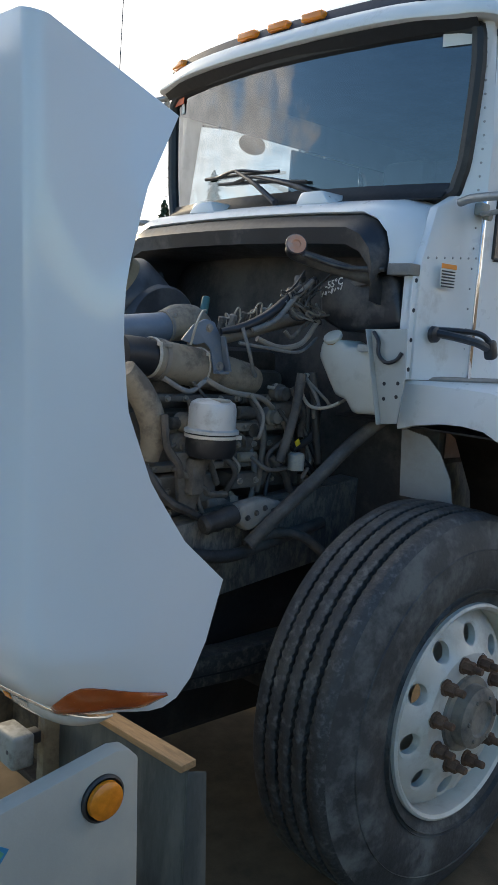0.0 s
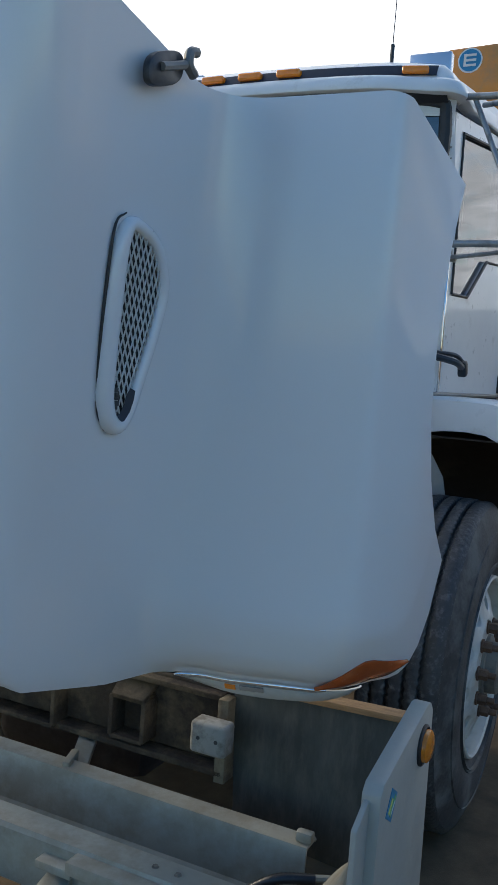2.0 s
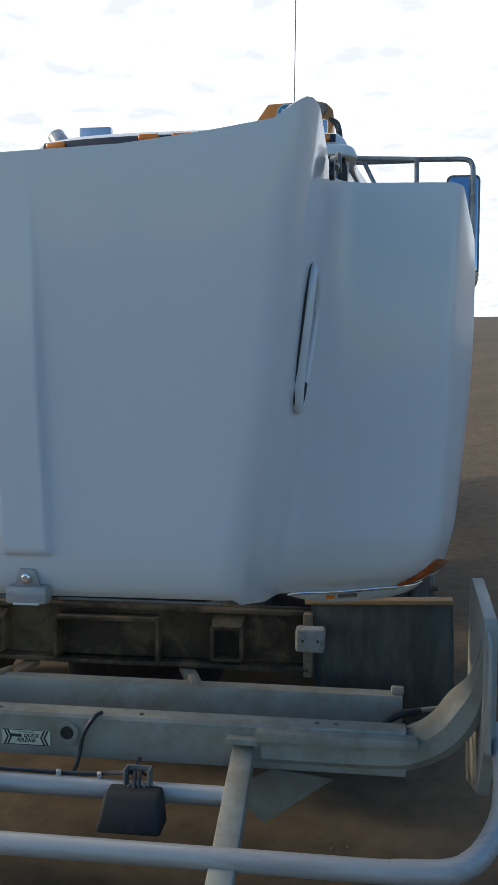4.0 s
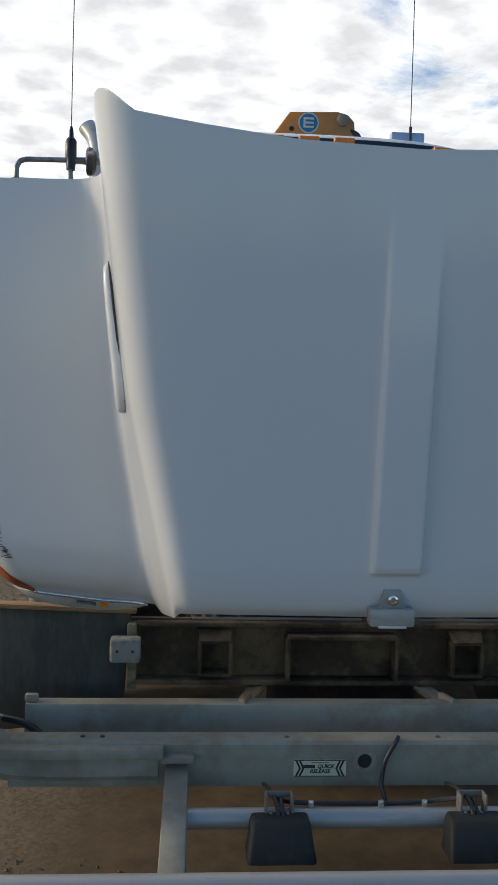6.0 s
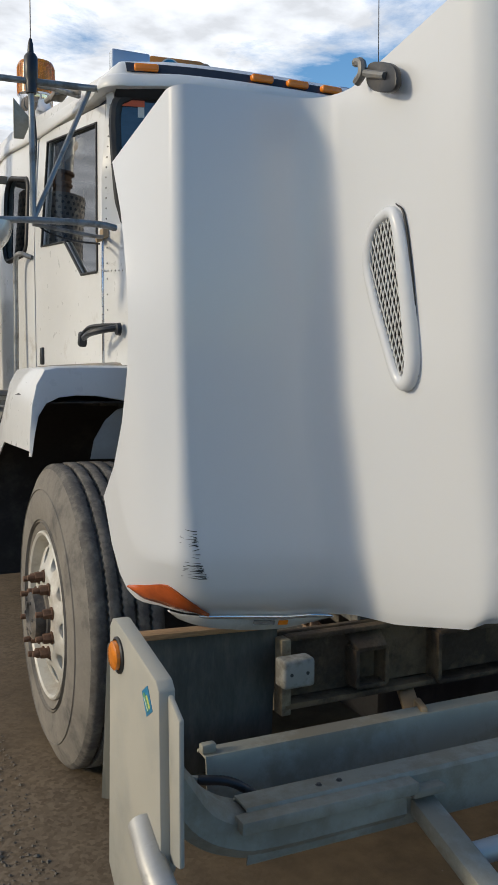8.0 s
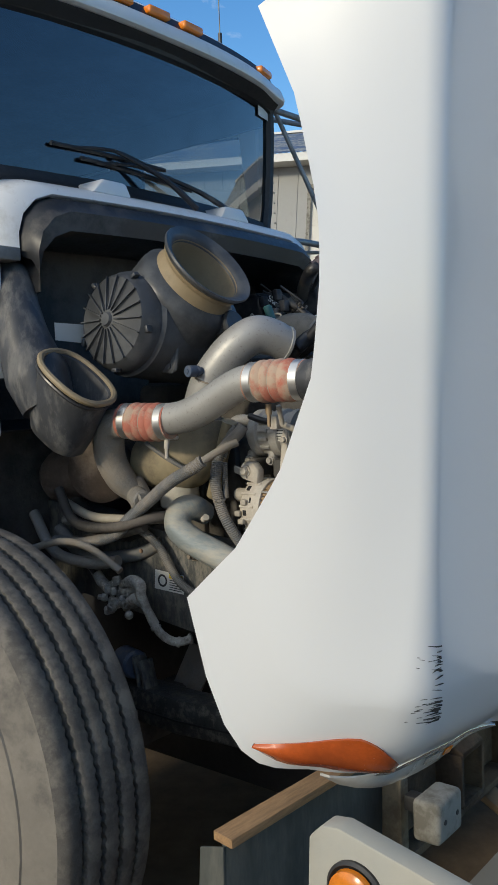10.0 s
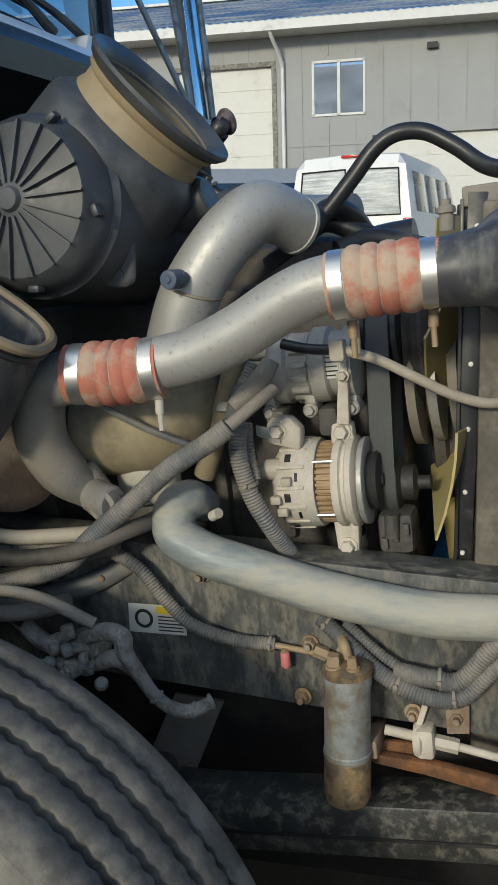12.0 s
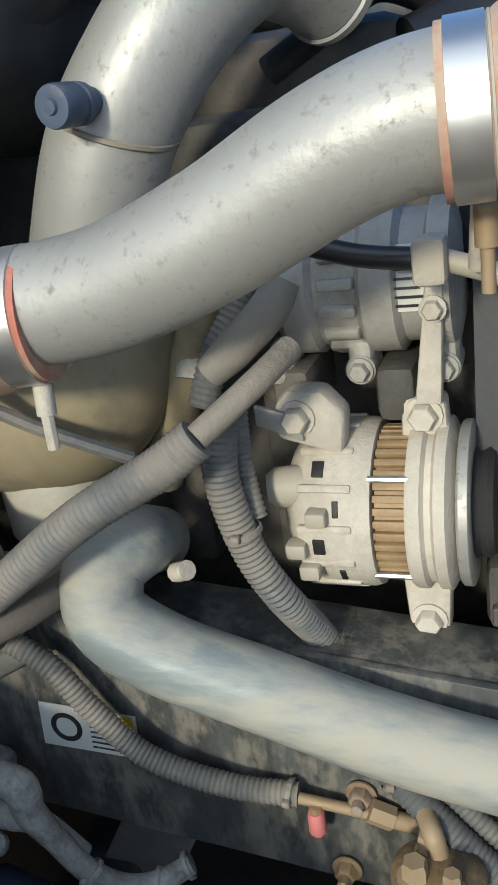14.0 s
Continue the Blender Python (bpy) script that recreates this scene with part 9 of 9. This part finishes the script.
lathe(bm, mo, (0, 0, 1), [(0.050, 2.43), (0.050, 2.49), (0.060, 2.495), (0.060, 2.51), (0.052, 2.515), (0.052, 2.555), (0.066, 2.56), (0.066, 2.575), (0.058, 2.58)], 28, cap=False)
part("rusty_neck", bm, "rusty", st_, "rusty banded neck under the stack")
bm = B()
box(bm, mo + V(0.12, 0, 1.31), (0.50, 0.34, 0.03), 0.006)
box(bm, mo + V(0.15, 0, 2.47), (0.16, 0.03, 0.04), 0.006)
for k in range(5):
    box(bm, mo + V(0.085, 0.0, 2.43 + 0.022 * k), (0.05 + 0.012 * (k % 2), 0.012, 0.010), 0.002)
cyl(bm, mo + V(0.085, 0.0, 2.41), mo + V(0.085, 0.0, 2.54), 0.006, n=8)
cyl(bm, mo + V(0.105, 0.0, 2.41), mo + V(0.105, 0.0, 2.53), 0.006, n=8)
part("muffler_bracket", bm, "steel", truck, "muffler bracket")
# step and tank behind the wheel
bm = B()
box(bm, (-1.06, 2.05, 0.43), (0.22, 0.50, 0.04), 0.008)
part("step", bm, "guard", truck, "ribbed aluminium step")
bm = B()
for k in range(5):
    box(bm, (-1.14 + 0.04 * k, 2.05, 0.453), (0.008, 0.48, 0.006), 0.002)
part("step_tread", bm, "tube", truck)
bm = B()
cyl(bm, (-0.80, 2.0, 0.72), (-0.80, 3.4, 0.72), 0.28, n=36, bev=0.03)
part("fuel_tank", bm, "tube", truck, "bright aluminium fuel tank")
bm = B()
cyl(bm, (0.80, 2.0, 0.72), (0.80, 3.4, 0.72), 0.28, n=36, bev=0.03)
part("fuel_tank", bm, "tube", truck, "bright aluminium fuel tank")
# wipers
for a, b_, mid, base in ((V(-0.318, 0, 2.112), V(0.165, 0, 2.085), V(-0.09, 0, 2.118), V(0.345, 0.215, 2.0)), (V(-0.42, 0, 2.14), V(0.03, 0, 2.13), V(-0.2, 0, 2.15), V(0.10, 0.205, 2.005))):
    for q in (a, b_, mid):
        q.y = wind_y(q.x, q.z) - (0.016 if q is not mid else 0.03)
    bm = B()
    sweep(bm, [base, base.lerp(mid, 0.45) + V(0, -0.012, 0.012), mid], [0.012, 0.009, 0.006], 8, 5)
    w = part("wiper", bm, "black", truck, "black windshield wiper")
    bm = B()
    sweep(bm, [a, a.lerp(b_, 0.5) + V(0, 0, 0.004), b_], 0.007, 6, 6)
    sweep(bm, [a.lerp(b_, 0.15), mid + V(0, 0.004, 0), a.lerp(b_, 0.85)], 0.006, 6, 4)
    part("wiper_blade", bm, "black", w)
bm = B()
rows = [[V(x * 0.7, wind_y(x * 0.7, 2.0) - 0.005 - dy, 2.012 - dz) for x in xs_] for dy, dz in ((0.0, -0.045), (0.012, -0.02), (0.04, 0.004), (0.075, 0.014))]
grid(bm, rows)
thicken(bm, 0.004)
part("cowl_grille", bm, "rubber", truck, "dark cowl strip below the windshield")

# ---- ground ----
def ground_z(x, y):
    near = math.exp(-(x * x + y * y) / 200.0)
    rise = 0.72 * min(1.0, max(0.0, (x - 3.0) / 9.0)) + 0.52 * min(1.0, max(0.0, (x - 12.0) / 9.0))
    return rise - 0.078 * min(max(y, 0.0), 8.0) * math.exp(-x * x / 14) + 0.012 * x * near * math.exp(-x * x / 8) + 0.012 * noise.noise(V(x * 0.9, y * 0.9, 0)) * near + 0.03 * noise.noise(V(x * 0.15, y * 0.15, 3)) * (1 - near)


bm = B()
axis_ = [-900, -400, -200, -100, -60, -40, -30, -22, -16, -12, -9, -7] + [-5.5 + 0.25 * k for k in range(45)] + [7, 9, 12, 16, 22, 30, 40, 60, 100, 200, 400, 900]
grid(bm, [[V(x, y, ground_z(x, y)) for x in axis_] for y in axis_])
ground = tagged(part("ground", bm, "ground"), "brown packed dirt yard with loose gravel", "ground", kind="structure")

# ---- crane behind the cab ----
crane = thing("crane", (0.33, 2.85, 0.9), "orange knuckle boom crane behind the cab, folded", "crane")
bm = B()
prism(bm, [(0.00, 2.60, 3.33), (0.148, 2.60, 3.537), (0.50, 2.60, 3.552), (0.58, 2.60, 3.53), (0.625, 2.60, 3.48), (0.63, 2.60, 3.40), (0.60, 2.60, 3.28), (0.02, 2.60, 3.22)], (0, 0.26, 0), 0.012)
boom = part("boom_end", bm, "crane", crane, "orange boom end plate")
bm = B()
lathe(bm, (0.534, 2.60, 3.487), (0, -1, 0), [(0.045, 0), (0.045, 0.02), (0.03, 0.03), (0.0, 0.031)], 24)
part("boom_pin", bm, "hub", boom)
bm = B()
lathe(bm, (0.162, 2.60, 3.414), (0, -1, 0), [(0.018, 0), (0.018, 0.002)], 18)
part("boom_hole", bm, "dark", boom)
for r0, r1, mt, dy in ((0.075, 0.0, "paper", 0.002), (0.066, 0.0, "blue", 0.004)):
    bm = B()
    lathe(bm, (0.286, 2.60 - dy + 0.002, 3.46), (0, -1, 0), [(r0, 0), (r0, 0.002), (0, 0.0021)], 36, cap=False)
    part("emblem_disc", bm, mt, boom, "round blue and white emblem")
bm = B()
for dz in (0.03, 0.0, -0.03):
    box(bm, (0.293, 2.5935, 3.46 + dz), (0.062, 0.002, 0.014), 0)
box(bm, (0.255, 2.5935, 3.46), (0.014, 0.002, 0.074), 0)
part("emblem_mark", bm, "paper", boom)
bm = B()
box(bm, (0.33, 2.78, 2.10), (0.34, 0.30, 2.35), 0.03)
box(bm, (0.33, 2.78, 0.98), (0.9, 0.5, 0.20), 0.03)
part("column", bm, "crane", crane, "orange crane column")
bm = B()
box(bm, (-0.90, 2.9, 1.75), (0.10, 0.20, 0.62), 0.02)
box(bm, (-0.90, 2.9, 1.25), (0.10, 0.20, 0.24), 0.02)
box(bm, (-0.3, 2.9, 1.15), (1.1, 0.16, 0.14), 0.02)
part("outrigger", bm, "crane", crane, "orange crane outrigger")
bm = B()
sweep(bm, [(0.60, 2.62, 3.42), (0.66, 2.60, 3.36), (0.66, 2.62, 3.2), (0.5, 2.7, 3.0)], 0.022, 10)
part("hydraulic_hose", bm, "black", crane, "black hydraulic hose")

# ---- workshop building ----
WO, WD, WN = V(21.725, 3.406, 1.24), V(-0.144, 0.9895, 0), V(-0.9895, -0.144, 0)


def W(s, z, off=0.0):
    """A point on the workshop's wall: along it, up, and out from it."""
    return WO + WD * s + WN * off + V(0, 0, z)


shop = thing("workshop", WO, "grey workshop with roller doors and a peeling blue roof", "building")


def wbox(bm, s0, s1, z0, z1, o0, o1, bev=0.0):
    vs = [bm.verts.new(W(s, z, o)) for s in (s0, s1) for z in (z0, z1) for o in (o0, o1)]
    for f in ((0, 1, 3, 2), (4, 6, 7, 5), (0, 4, 5, 1), (2, 3, 7, 6), (0, 2, 6, 4), (1, 5, 7, 3)):
        bm.faces.new([vs[i] for i in f])
    return bm


# wall panels between the openings
holes = [(3.1, 5.62, 0, 4.93), (0.68, 2.05, 3.63, 4.98), (-5.2, 0.50, 0, 3.10), (8.2, 10.8, 0, 4.93)]
bm = B()
wbox(bm, -14.0, 26.0, 5.0, 5.70, -0.2, 0)
wall = part("wall", bm, "siding", shop, "grey board-and-batten wall")
cuts = sorted({-14.0, 26.0} | {h[0] for h in holes} | {h[1] for h in holes})
for a, b_ in zip(cuts, cuts[1:]):
    z = 0.0
    for h in sorted([h for h in holes if h[0] <= a and h[1] >= b_], key=lambda q: q[2]):
        if h[2] > z:
            bm = B()
            wbox(bm, a, b_, z, h[2], -0.2, 0)
            part("wall_panel", bm, "siding", wall)
        z = h[3]
    if z < 5.0:
        bm = B()
        wbox(bm, a, b_, z, 5.0, -0.2, 0)
        part("wall_panel", bm, "siding", wall)
for k in range(-19, 36):
    s = 0.26 + 0.69 * k
    z0 = 0.02
    for h in holes:
        if h[0] - 0.1 < s < h[1] + 0.1:
            z0 = h[3] + 0.12
    bm = B()
    wbox(bm, s - 0.025, s + 0.025, z0, 5.68, 0.0, 0.02)
    if 0.6 < s < 2.1:
        wbox(bm, s - 0.025, s + 0.025, 0.02, 3.52, 0.0, 0.02)
    part("batten", bm, "siding", wall)
bm = B()
wbox(bm, 0.6, 3.0, 2.90, 2.94, 0.0, 0.018)
part("joint_strip", bm, "siding", wall)
for h in (holes[0], holes[2], holes[3]):
    bm = B()
    wbox(bm, h[0], h[1], 0, h[3], -0.14, -0.10)
    d = part("roller_door", bm, "door_panel", shop, "cream sectional roller door")
    n_ = int(h[3] / 0.55)
    for k in range(n_ + 1):
        bm = B()
        z = h[3] - 0.55 * k
        wbox(bm, h[0], h[1], max(0, z - 0.54), z - 0.012, -0.10, -0.085)
        part("door_section", bm, "door_panel", d)
    bm = B()
    wbox(bm, h[0] - 0.12, h[0], 0, h[3] + 0.12, 0, 0.03)
    wbox(bm, h[1], h[1] + 0.12, 0, h[3] + 0.12, 0, 0.03)
    wbox(bm, h[0], h[1], h[3], h[3] + 0.12, 0, 0.03)
    part("door_trim", bm, "siding" if h[0] < 3 else "cream", shop, "door trim")
h = holes[1]
bm = B()
for a, b_, c, d in ((h[0], h[1], h[2], h[2] + 0.06), (h[0], h[1], h[3] - 0.06, h[3]), (h[0], h[0] + 0.06, h[2], h[3]), (h[1] - 0.06, h[1], h[2], h[3]), (1.32, 1.40, h[2], h[3])):
    wbox(bm, a, b_, c, d, -0.06, 0.03)
win = part("window", bm, "trim", shop, "white framed sliding window")
bm = B()
wbox(bm, h[0], h[1], h[2], h[3], -0.05, -0.045)
part("pane", bm, "pane_glass", win, "grey-blue window pane")
bm = B()
wbox(bm, h[0], h[1], h[2], h[3], -0.8, -0.75)
part("room_back", bm, "siding", win)
bm = B()
wbox(bm, 1.70, 1.93, 3.72, 4.05, -0.15, -0.10)
wbox(bm, 1.55, 1.68, 3.72, 3.95, -0.15, -0.10)
part("paper_stack", bm, "paper", win, "papers on the sill")
# eave, gutter, downspout and roof
bm = B()
wbox(bm, -14.3, 26.3, 5.62, 5.68, 0.0, 0.75)
part("soffit", bm, "trim", shop, "pale soffit")
bm = B()
wbox(bm, -14.3, 26.3, 5.62, 5.86, 0.75, 0.80)
part("gutter", bm, "trim", shop, "white gutter and fascia")
bm = B()
sweep(bm, [W(3.02, 5.66, 0.70), W(2.98, 5.5, 0.62), W(2.86, 5.15, 0.25), W(2.80, 4.9, 0.10), W(2.80, 4.6, 0.07), W(2.80, 0.1, 0.07)], 0.05, 8, 5)
part("downspout", bm, "trim", shop, "white downspout")
bm = B()
wbox(bm, -0.98 - 0.13, -0.98 + 0.13, 5.08, 5.22, 0.0, 0.14)
part("wall_lamp", bm, "dark", shop, "dark wall pack lamp")
rise, run_ = 2.30, 6.8
for k in range(-14, 27):
    bm = B()
    a, b_ = k, k + 1.0
    rows = []
    for j in range(7):
        o = 0.82 - run_ * j / 6
        z = 5.86 + rise * j / 6
        row = []
        for q in range(21):
            s = lerp(a, b_, q / 20)
            row.append(W(s, z + 0.010 * math.cos(q / 20 * math.tau * 5), o))
        rows.append(row)
    grid(bm, rows)
    part("roof_sheet", bm, "roof", shop, "corrugated roof sheet with peeling blue paint")
bm = B()
wbox(bm, -14.3, 26.3, 8.14, 8.22, 0.82 - run_ - 0.2, 0.82 - run_ + 0.2)
part("ridge_cap", bm, "trim", shop, "pale ridge cap")
bm = B()
wbox(bm, -14, 26, 0, 5.7, -13.0, -12.8)
wbox(bm, -14, -13.8, 0, 5.7, -12.8, -0.2)
wbox(bm, 25.8, 26, 0, 5.7, -12.8, -0.2)
part("far_wall", bm, "siding", shop)

# ---- parked vans ----
def van(at, yaw, label, body_mat, half=False):
    """A full-size passenger van; its rear at the local x = 0, its front at x = 5.3."""
    v = thing("van", at, label, "van", "parked vans")
    m = Matrix.Translation(at) @ Matrix.Rotation(yaw, 4, "Z")

    def put(name, bm, mat, lab="", parent=None, sharp=40):
        bmesh.ops.transform(bm, matrix=m, verts=bm.verts)
        return part(name, bm, mat, parent or v, lab, sharp)
    bm = B()
    prof = [(0.0, 0.45), (0.02, 1.0), (0.04, 1.25), (0.13, 2.05), (0.22, 2.18), (0.45, 2.22), (3.6, 2.22), (3.9, 2.16), (4.35, 1.55), (5.15, 1.35), (5.28, 1.15), (5.3, 0.5)]
    rows = []
    for x, z in prof:
        w = 0.99
        top = lerp(0.80, 0.86, 0.5) if z > 2.1 else (lerp(0.99, 0.86, (z - 1.25) / 0.9) if z > 1.25 else 0.99)
        rows.append((x, z, top))
    n = len(rows)
    for sgn in (1, -1):
        low = [V(x, sgn * 0.99, 0.42) for x, z, w in rows]
        beltz = [V(x, sgn * 0.99, min(z, 1.25)) for x, z, w in rows]
        mid_ = [V(x, sgn * max(w, lerp(0.99, 0.86, 0.9) if z > 1.25 else w), min(z, 2.02)) for x, z, w in rows]
        topz = [V(x, sgn * (w if z <= 2.02 else 0.76), z) for x, z, w in rows]
        ctr = [V(x, 0, z + (0.04 if z > 2.1 else 0)) for x, z, w in rows]
        grid(bm, [low, beltz, mid_, topz, ctr])
    bmesh.ops.remove_doubles(bm, verts=bm.verts, dist=0.002)
    put("body", bm, body_mat, "van body", sharp=30)
    for sgn in (1, -1):
        bm = B()
        prism(bm, [(0.045, sgn * 0.06, 1.30), (0.045, sgn * 0.80, 1.30), (0.118, sgn * 0.76, 1.95), (0.118, sgn * 0.08, 1.97)], (-0.012, 0, 0.001), 0.004)
        w = put("rear_window", bm, "dark_glass" if half else "van_film", "rear window covered with wrinkled film")
        bm = B()
        ring = [V(0.036, sgn * 0.05, 1.28), V(0.036, sgn * 0.82, 1.28), V(0.106, sgn * 0.77, 1.97), V(0.106, sgn * 0.07, 1.99)]
        sweep(bm, ring + ring[:1], 0.016, 6, 1, cap=False)
        put("window_gasket", bm, "rubber", "", w)
        bm = B()
        box(bm, (0.0, sgn * 0.93, 1.05), (0.05, 0.12, 0.34), 0.015)
        put("tail_lamp", bm, "red", "red tail lamp")
        for x0, x1 in ((0.55, 1.45), (1.6, 2.5), (2.65, 3.5)):
            bm = B()
            zt, zb = 1.95, 1.33
            prism(bm, [(x0, sgn * 0.975, zb), (x1, sgn * 0.975, zb), (x1 - 0.03, sgn * 0.885, zt), (x0 + 0.03, sgn * 0.885, zt)], (0, sgn * 0.012, 0.002), 0.003)
            put("side_window", bm, "dark_glass", "dark side window")
        bm = B()
        prism(bm, [(3.62, sgn * 0.972, 1.33), (4.45, sgn * 0.972, 1.33), (4.0, sgn * 0.895, 1.92), (3.65, sgn * 0.885, 1.95)], (0, sgn * 0.012, 0.002), 0.003)
        put("front_side_window", bm, "dark_glass", "dark front side window")
        bm = B()
        box(bm, (4.15, sgn * 1.14, 1.42), (0.10, 0.20, 0.28), 0.03)
        box(bm, (4.15, sgn * 1.02, 1.36), (0.05, 0.10, 0.04), 0.01)
        put("door_mirror", bm, "black", "black door mirror")
        for wx in (0.95, 4.3):
            bm = B()
            lathe(bm, (wx, sgn * 0.78, 0.36), (0, sgn, 0), [(0.20, 0), (0.34, 0.0), (0.36, 0.03), (0.36, 0.17), (0.33, 0.2), (0.21, 0.2)], 28)
            t = put("wheel", bm, "tyre", "black van tyre")
            bm = B()
            lathe(bm, (wx, sgn * 0.95, 0.36), (0, sgn, 0), [(0.21, 0), (0.20, 0.025), (0.06, 0.015), (0, 0.03)], 24)
            put("rim", bm, "rim", "", t)
    bm = B()
    box(bm, (-0.06, 0, 0.52), (0.16, 1.9, 0.20), 0.03)
    put("rear_bumper", bm, "chrome", "rear bumper")
    bm = B()
    box(bm, (0.015, 0.0, 1.1), (0.012, 0.014, 1.2), 0.002)
    put("door_gap", bm, "dark")
    bm = B()
    box(bm, (-0.012, 0.30, 0.98), (0.012, 0.34, 0.16), 0.004)
    put("plate_recess", bm, "ink", "dark plate recess")
    bm = B()
    box(bm, (0.17, 0.0, 2.19), (0.05, 0.30, 0.04), 0.008)
    put("high_brake_lamp", bm, "red", "red high brake lamp")
    bm = B()
    box(bm, (0.0, -0.10, 1.16), (0.04, 0.04, 0.16), 0.006)
    put("door_handle", bm, "black", "black rear door handle")
    bm = B()
    prism(bm, [(4.36, -0.78, 1.60), (4.36, 0.78, 1.60), (3.95, 0.68, 2.12), (3.95, -0.68, 2.12)], (0.012, 0, 0.012), 0.003)
    put("front_window", bm, "dark_glass", "dark windshield")
    return v


M["van_film"] = material("wrinkled_window_film", (0.42, 0.44, 0.44), 0.35, vary=0.35, scale=3, stretch=(1, 0.6, 7), bump=0.6, bump_scale=4, dirt=(0.75, 0.75, 0.74), dirt_amount=0.35, dirt_scale=5)
M["silver"] = material("silver_van_paint", (0.36, 0.37, 0.38), 0.35, metal=0.3, vary=0.05, coat=0.3)
van((12.1, 2.42, 0.72), radians(-3), "white passenger van with film over its rear windows", "van")
van((13.9, 6.4, 0.78), radians(-55), "silver-grey passenger van parked by the workshop", "silver", True)

# ---- conifers far beyond the yard ----
def conifer(x, y, h, seed):
    rt = random.Random(seed)
    t = thing("conifer", (x, y, 0), "dark green conifer at the edge of the yard", "tree", "trees round the yard")
    bm = B()
    cyl(bm, (x, y, -0.2), (x, y, h * 0.96), h * 0.022, 0.02, 10)
    part("trunk", bm, "bark", t, "brown trunk")
    bm = B()
    n = 260
    for k in range(n):
        f = rt.random() ** 0.8
        z = h * (0.10 + 0.88 * f)
        reach = h * 0.20 * (1 - f) ** 0.85 * rt.uniform(0.55, 1.15) + 0.1
        a = rt.uniform(0, math.tau)
        d = V(math.cos(a), math.sin(a), 0)
        sd = V(-d.y, d.x, 0)
        p0 = V(x, y, z)
        p1 = p0 + d * reach + V(0, 0, -0.28 * reach)
        w = 0.10 + 0.22 * reach
        for q in (0.35, 0.65, 1.0):
            c = p0.lerp(p1, q)
            ww = w * rt.uniform(0.6, 1.2) * (1.2 - 0.6 * q)
            vs = [bm.verts.new(c + sd * ww + V(0, 0, rt.uniform(-0.15, 0.05))), bm.verts.new(c + d * ww * 1.6 + V(0, 0, rt.uniform(-0.3, 0.0))), bm.verts.new(c - sd * ww + V(0, 0, rt.uniform(-0.15, 0.05))), bm.verts.new(c - d * ww * 0.9 + V(0, 0, 0.12))]
            bm.faces.new(vs)
    part("crown", bm, "leaf", t, "dark green needles")


rt_ = random.Random(4)
for k in range(22):
    a = radians(lerp(95, 170, k / 21) + rt_.uniform(-2, 2))
    r = rt_.uniform(48, 66)
    conifer(math.cos(a) * r, math.sin(a) * r, rt_.uniform(5.0, 9.5), k)
for k in range(14):
    a = radians(lerp(195, 330, k / 13) + rt_.uniform(-3, 3))
    r = rt_.uniform(60, 80)
    conifer(math.cos(a) * r, math.sin(a) * r, rt_.uniform(6.0, 10.0), 50 + k)
# loose gravel
rg = random.Random(9)
stone_v, stone_f = [], []
for k in range(22000):
    if k < 19000:
        x, y = rg.gauss(-1.85, 0.5), rg.uniform(-2.6, 3.5)
    else:
        x, y = rg.uniform(-4, 4), rg.uniform(-4, 3)
    if abs(x) < 1.25 and -1.0 < y:
        continue
    z = ground_z(x, y)
    r = rg.uniform(0.002, 0.007) * (1.7 if rg.random() < 0.06 else 1)
    b0 = len(stone_v)
    for dx, dy, dz in ((1, 0, 0), (0, 1, 0), (-1, 0, 0), (0, -1, 0), (0, 0, 1), (0, 0, -0.5)):
        stone_v.append((x + dx * r * rg.uniform(0.6, 1.3), y + dy * r * rg.uniform(0.6, 1.3), z + 0.3 * r + dz * r * rg.uniform(0.5, 0.9)))
    for f in ((0, 1, 4), (1, 2, 4), (2, 3, 4), (3, 0, 4), (1, 0, 5), (2, 1, 5), (3, 2, 5), (0, 3, 5)):
        stone_f.append(tuple(b0 + i for i in f))
me = bpy.data.meshes.new("gravel")
me.from_pydata(stone_v, [], stone_f)
me.materials.append(M["stone"])
tagged(new("gravel", me), "loose grey-brown gravel on the dirt", "gravel", kind="stuff")


# ---- the truck stands nose up on the yard ----
G = Matrix(((1, 0, 0), (0, 0.99590, 0.09045), (0, -0.09045, 0.99590))).to_4x4()
for ob in (truck, guard, crane):
    ob.matrix_basis = G @ ob.matrix_basis
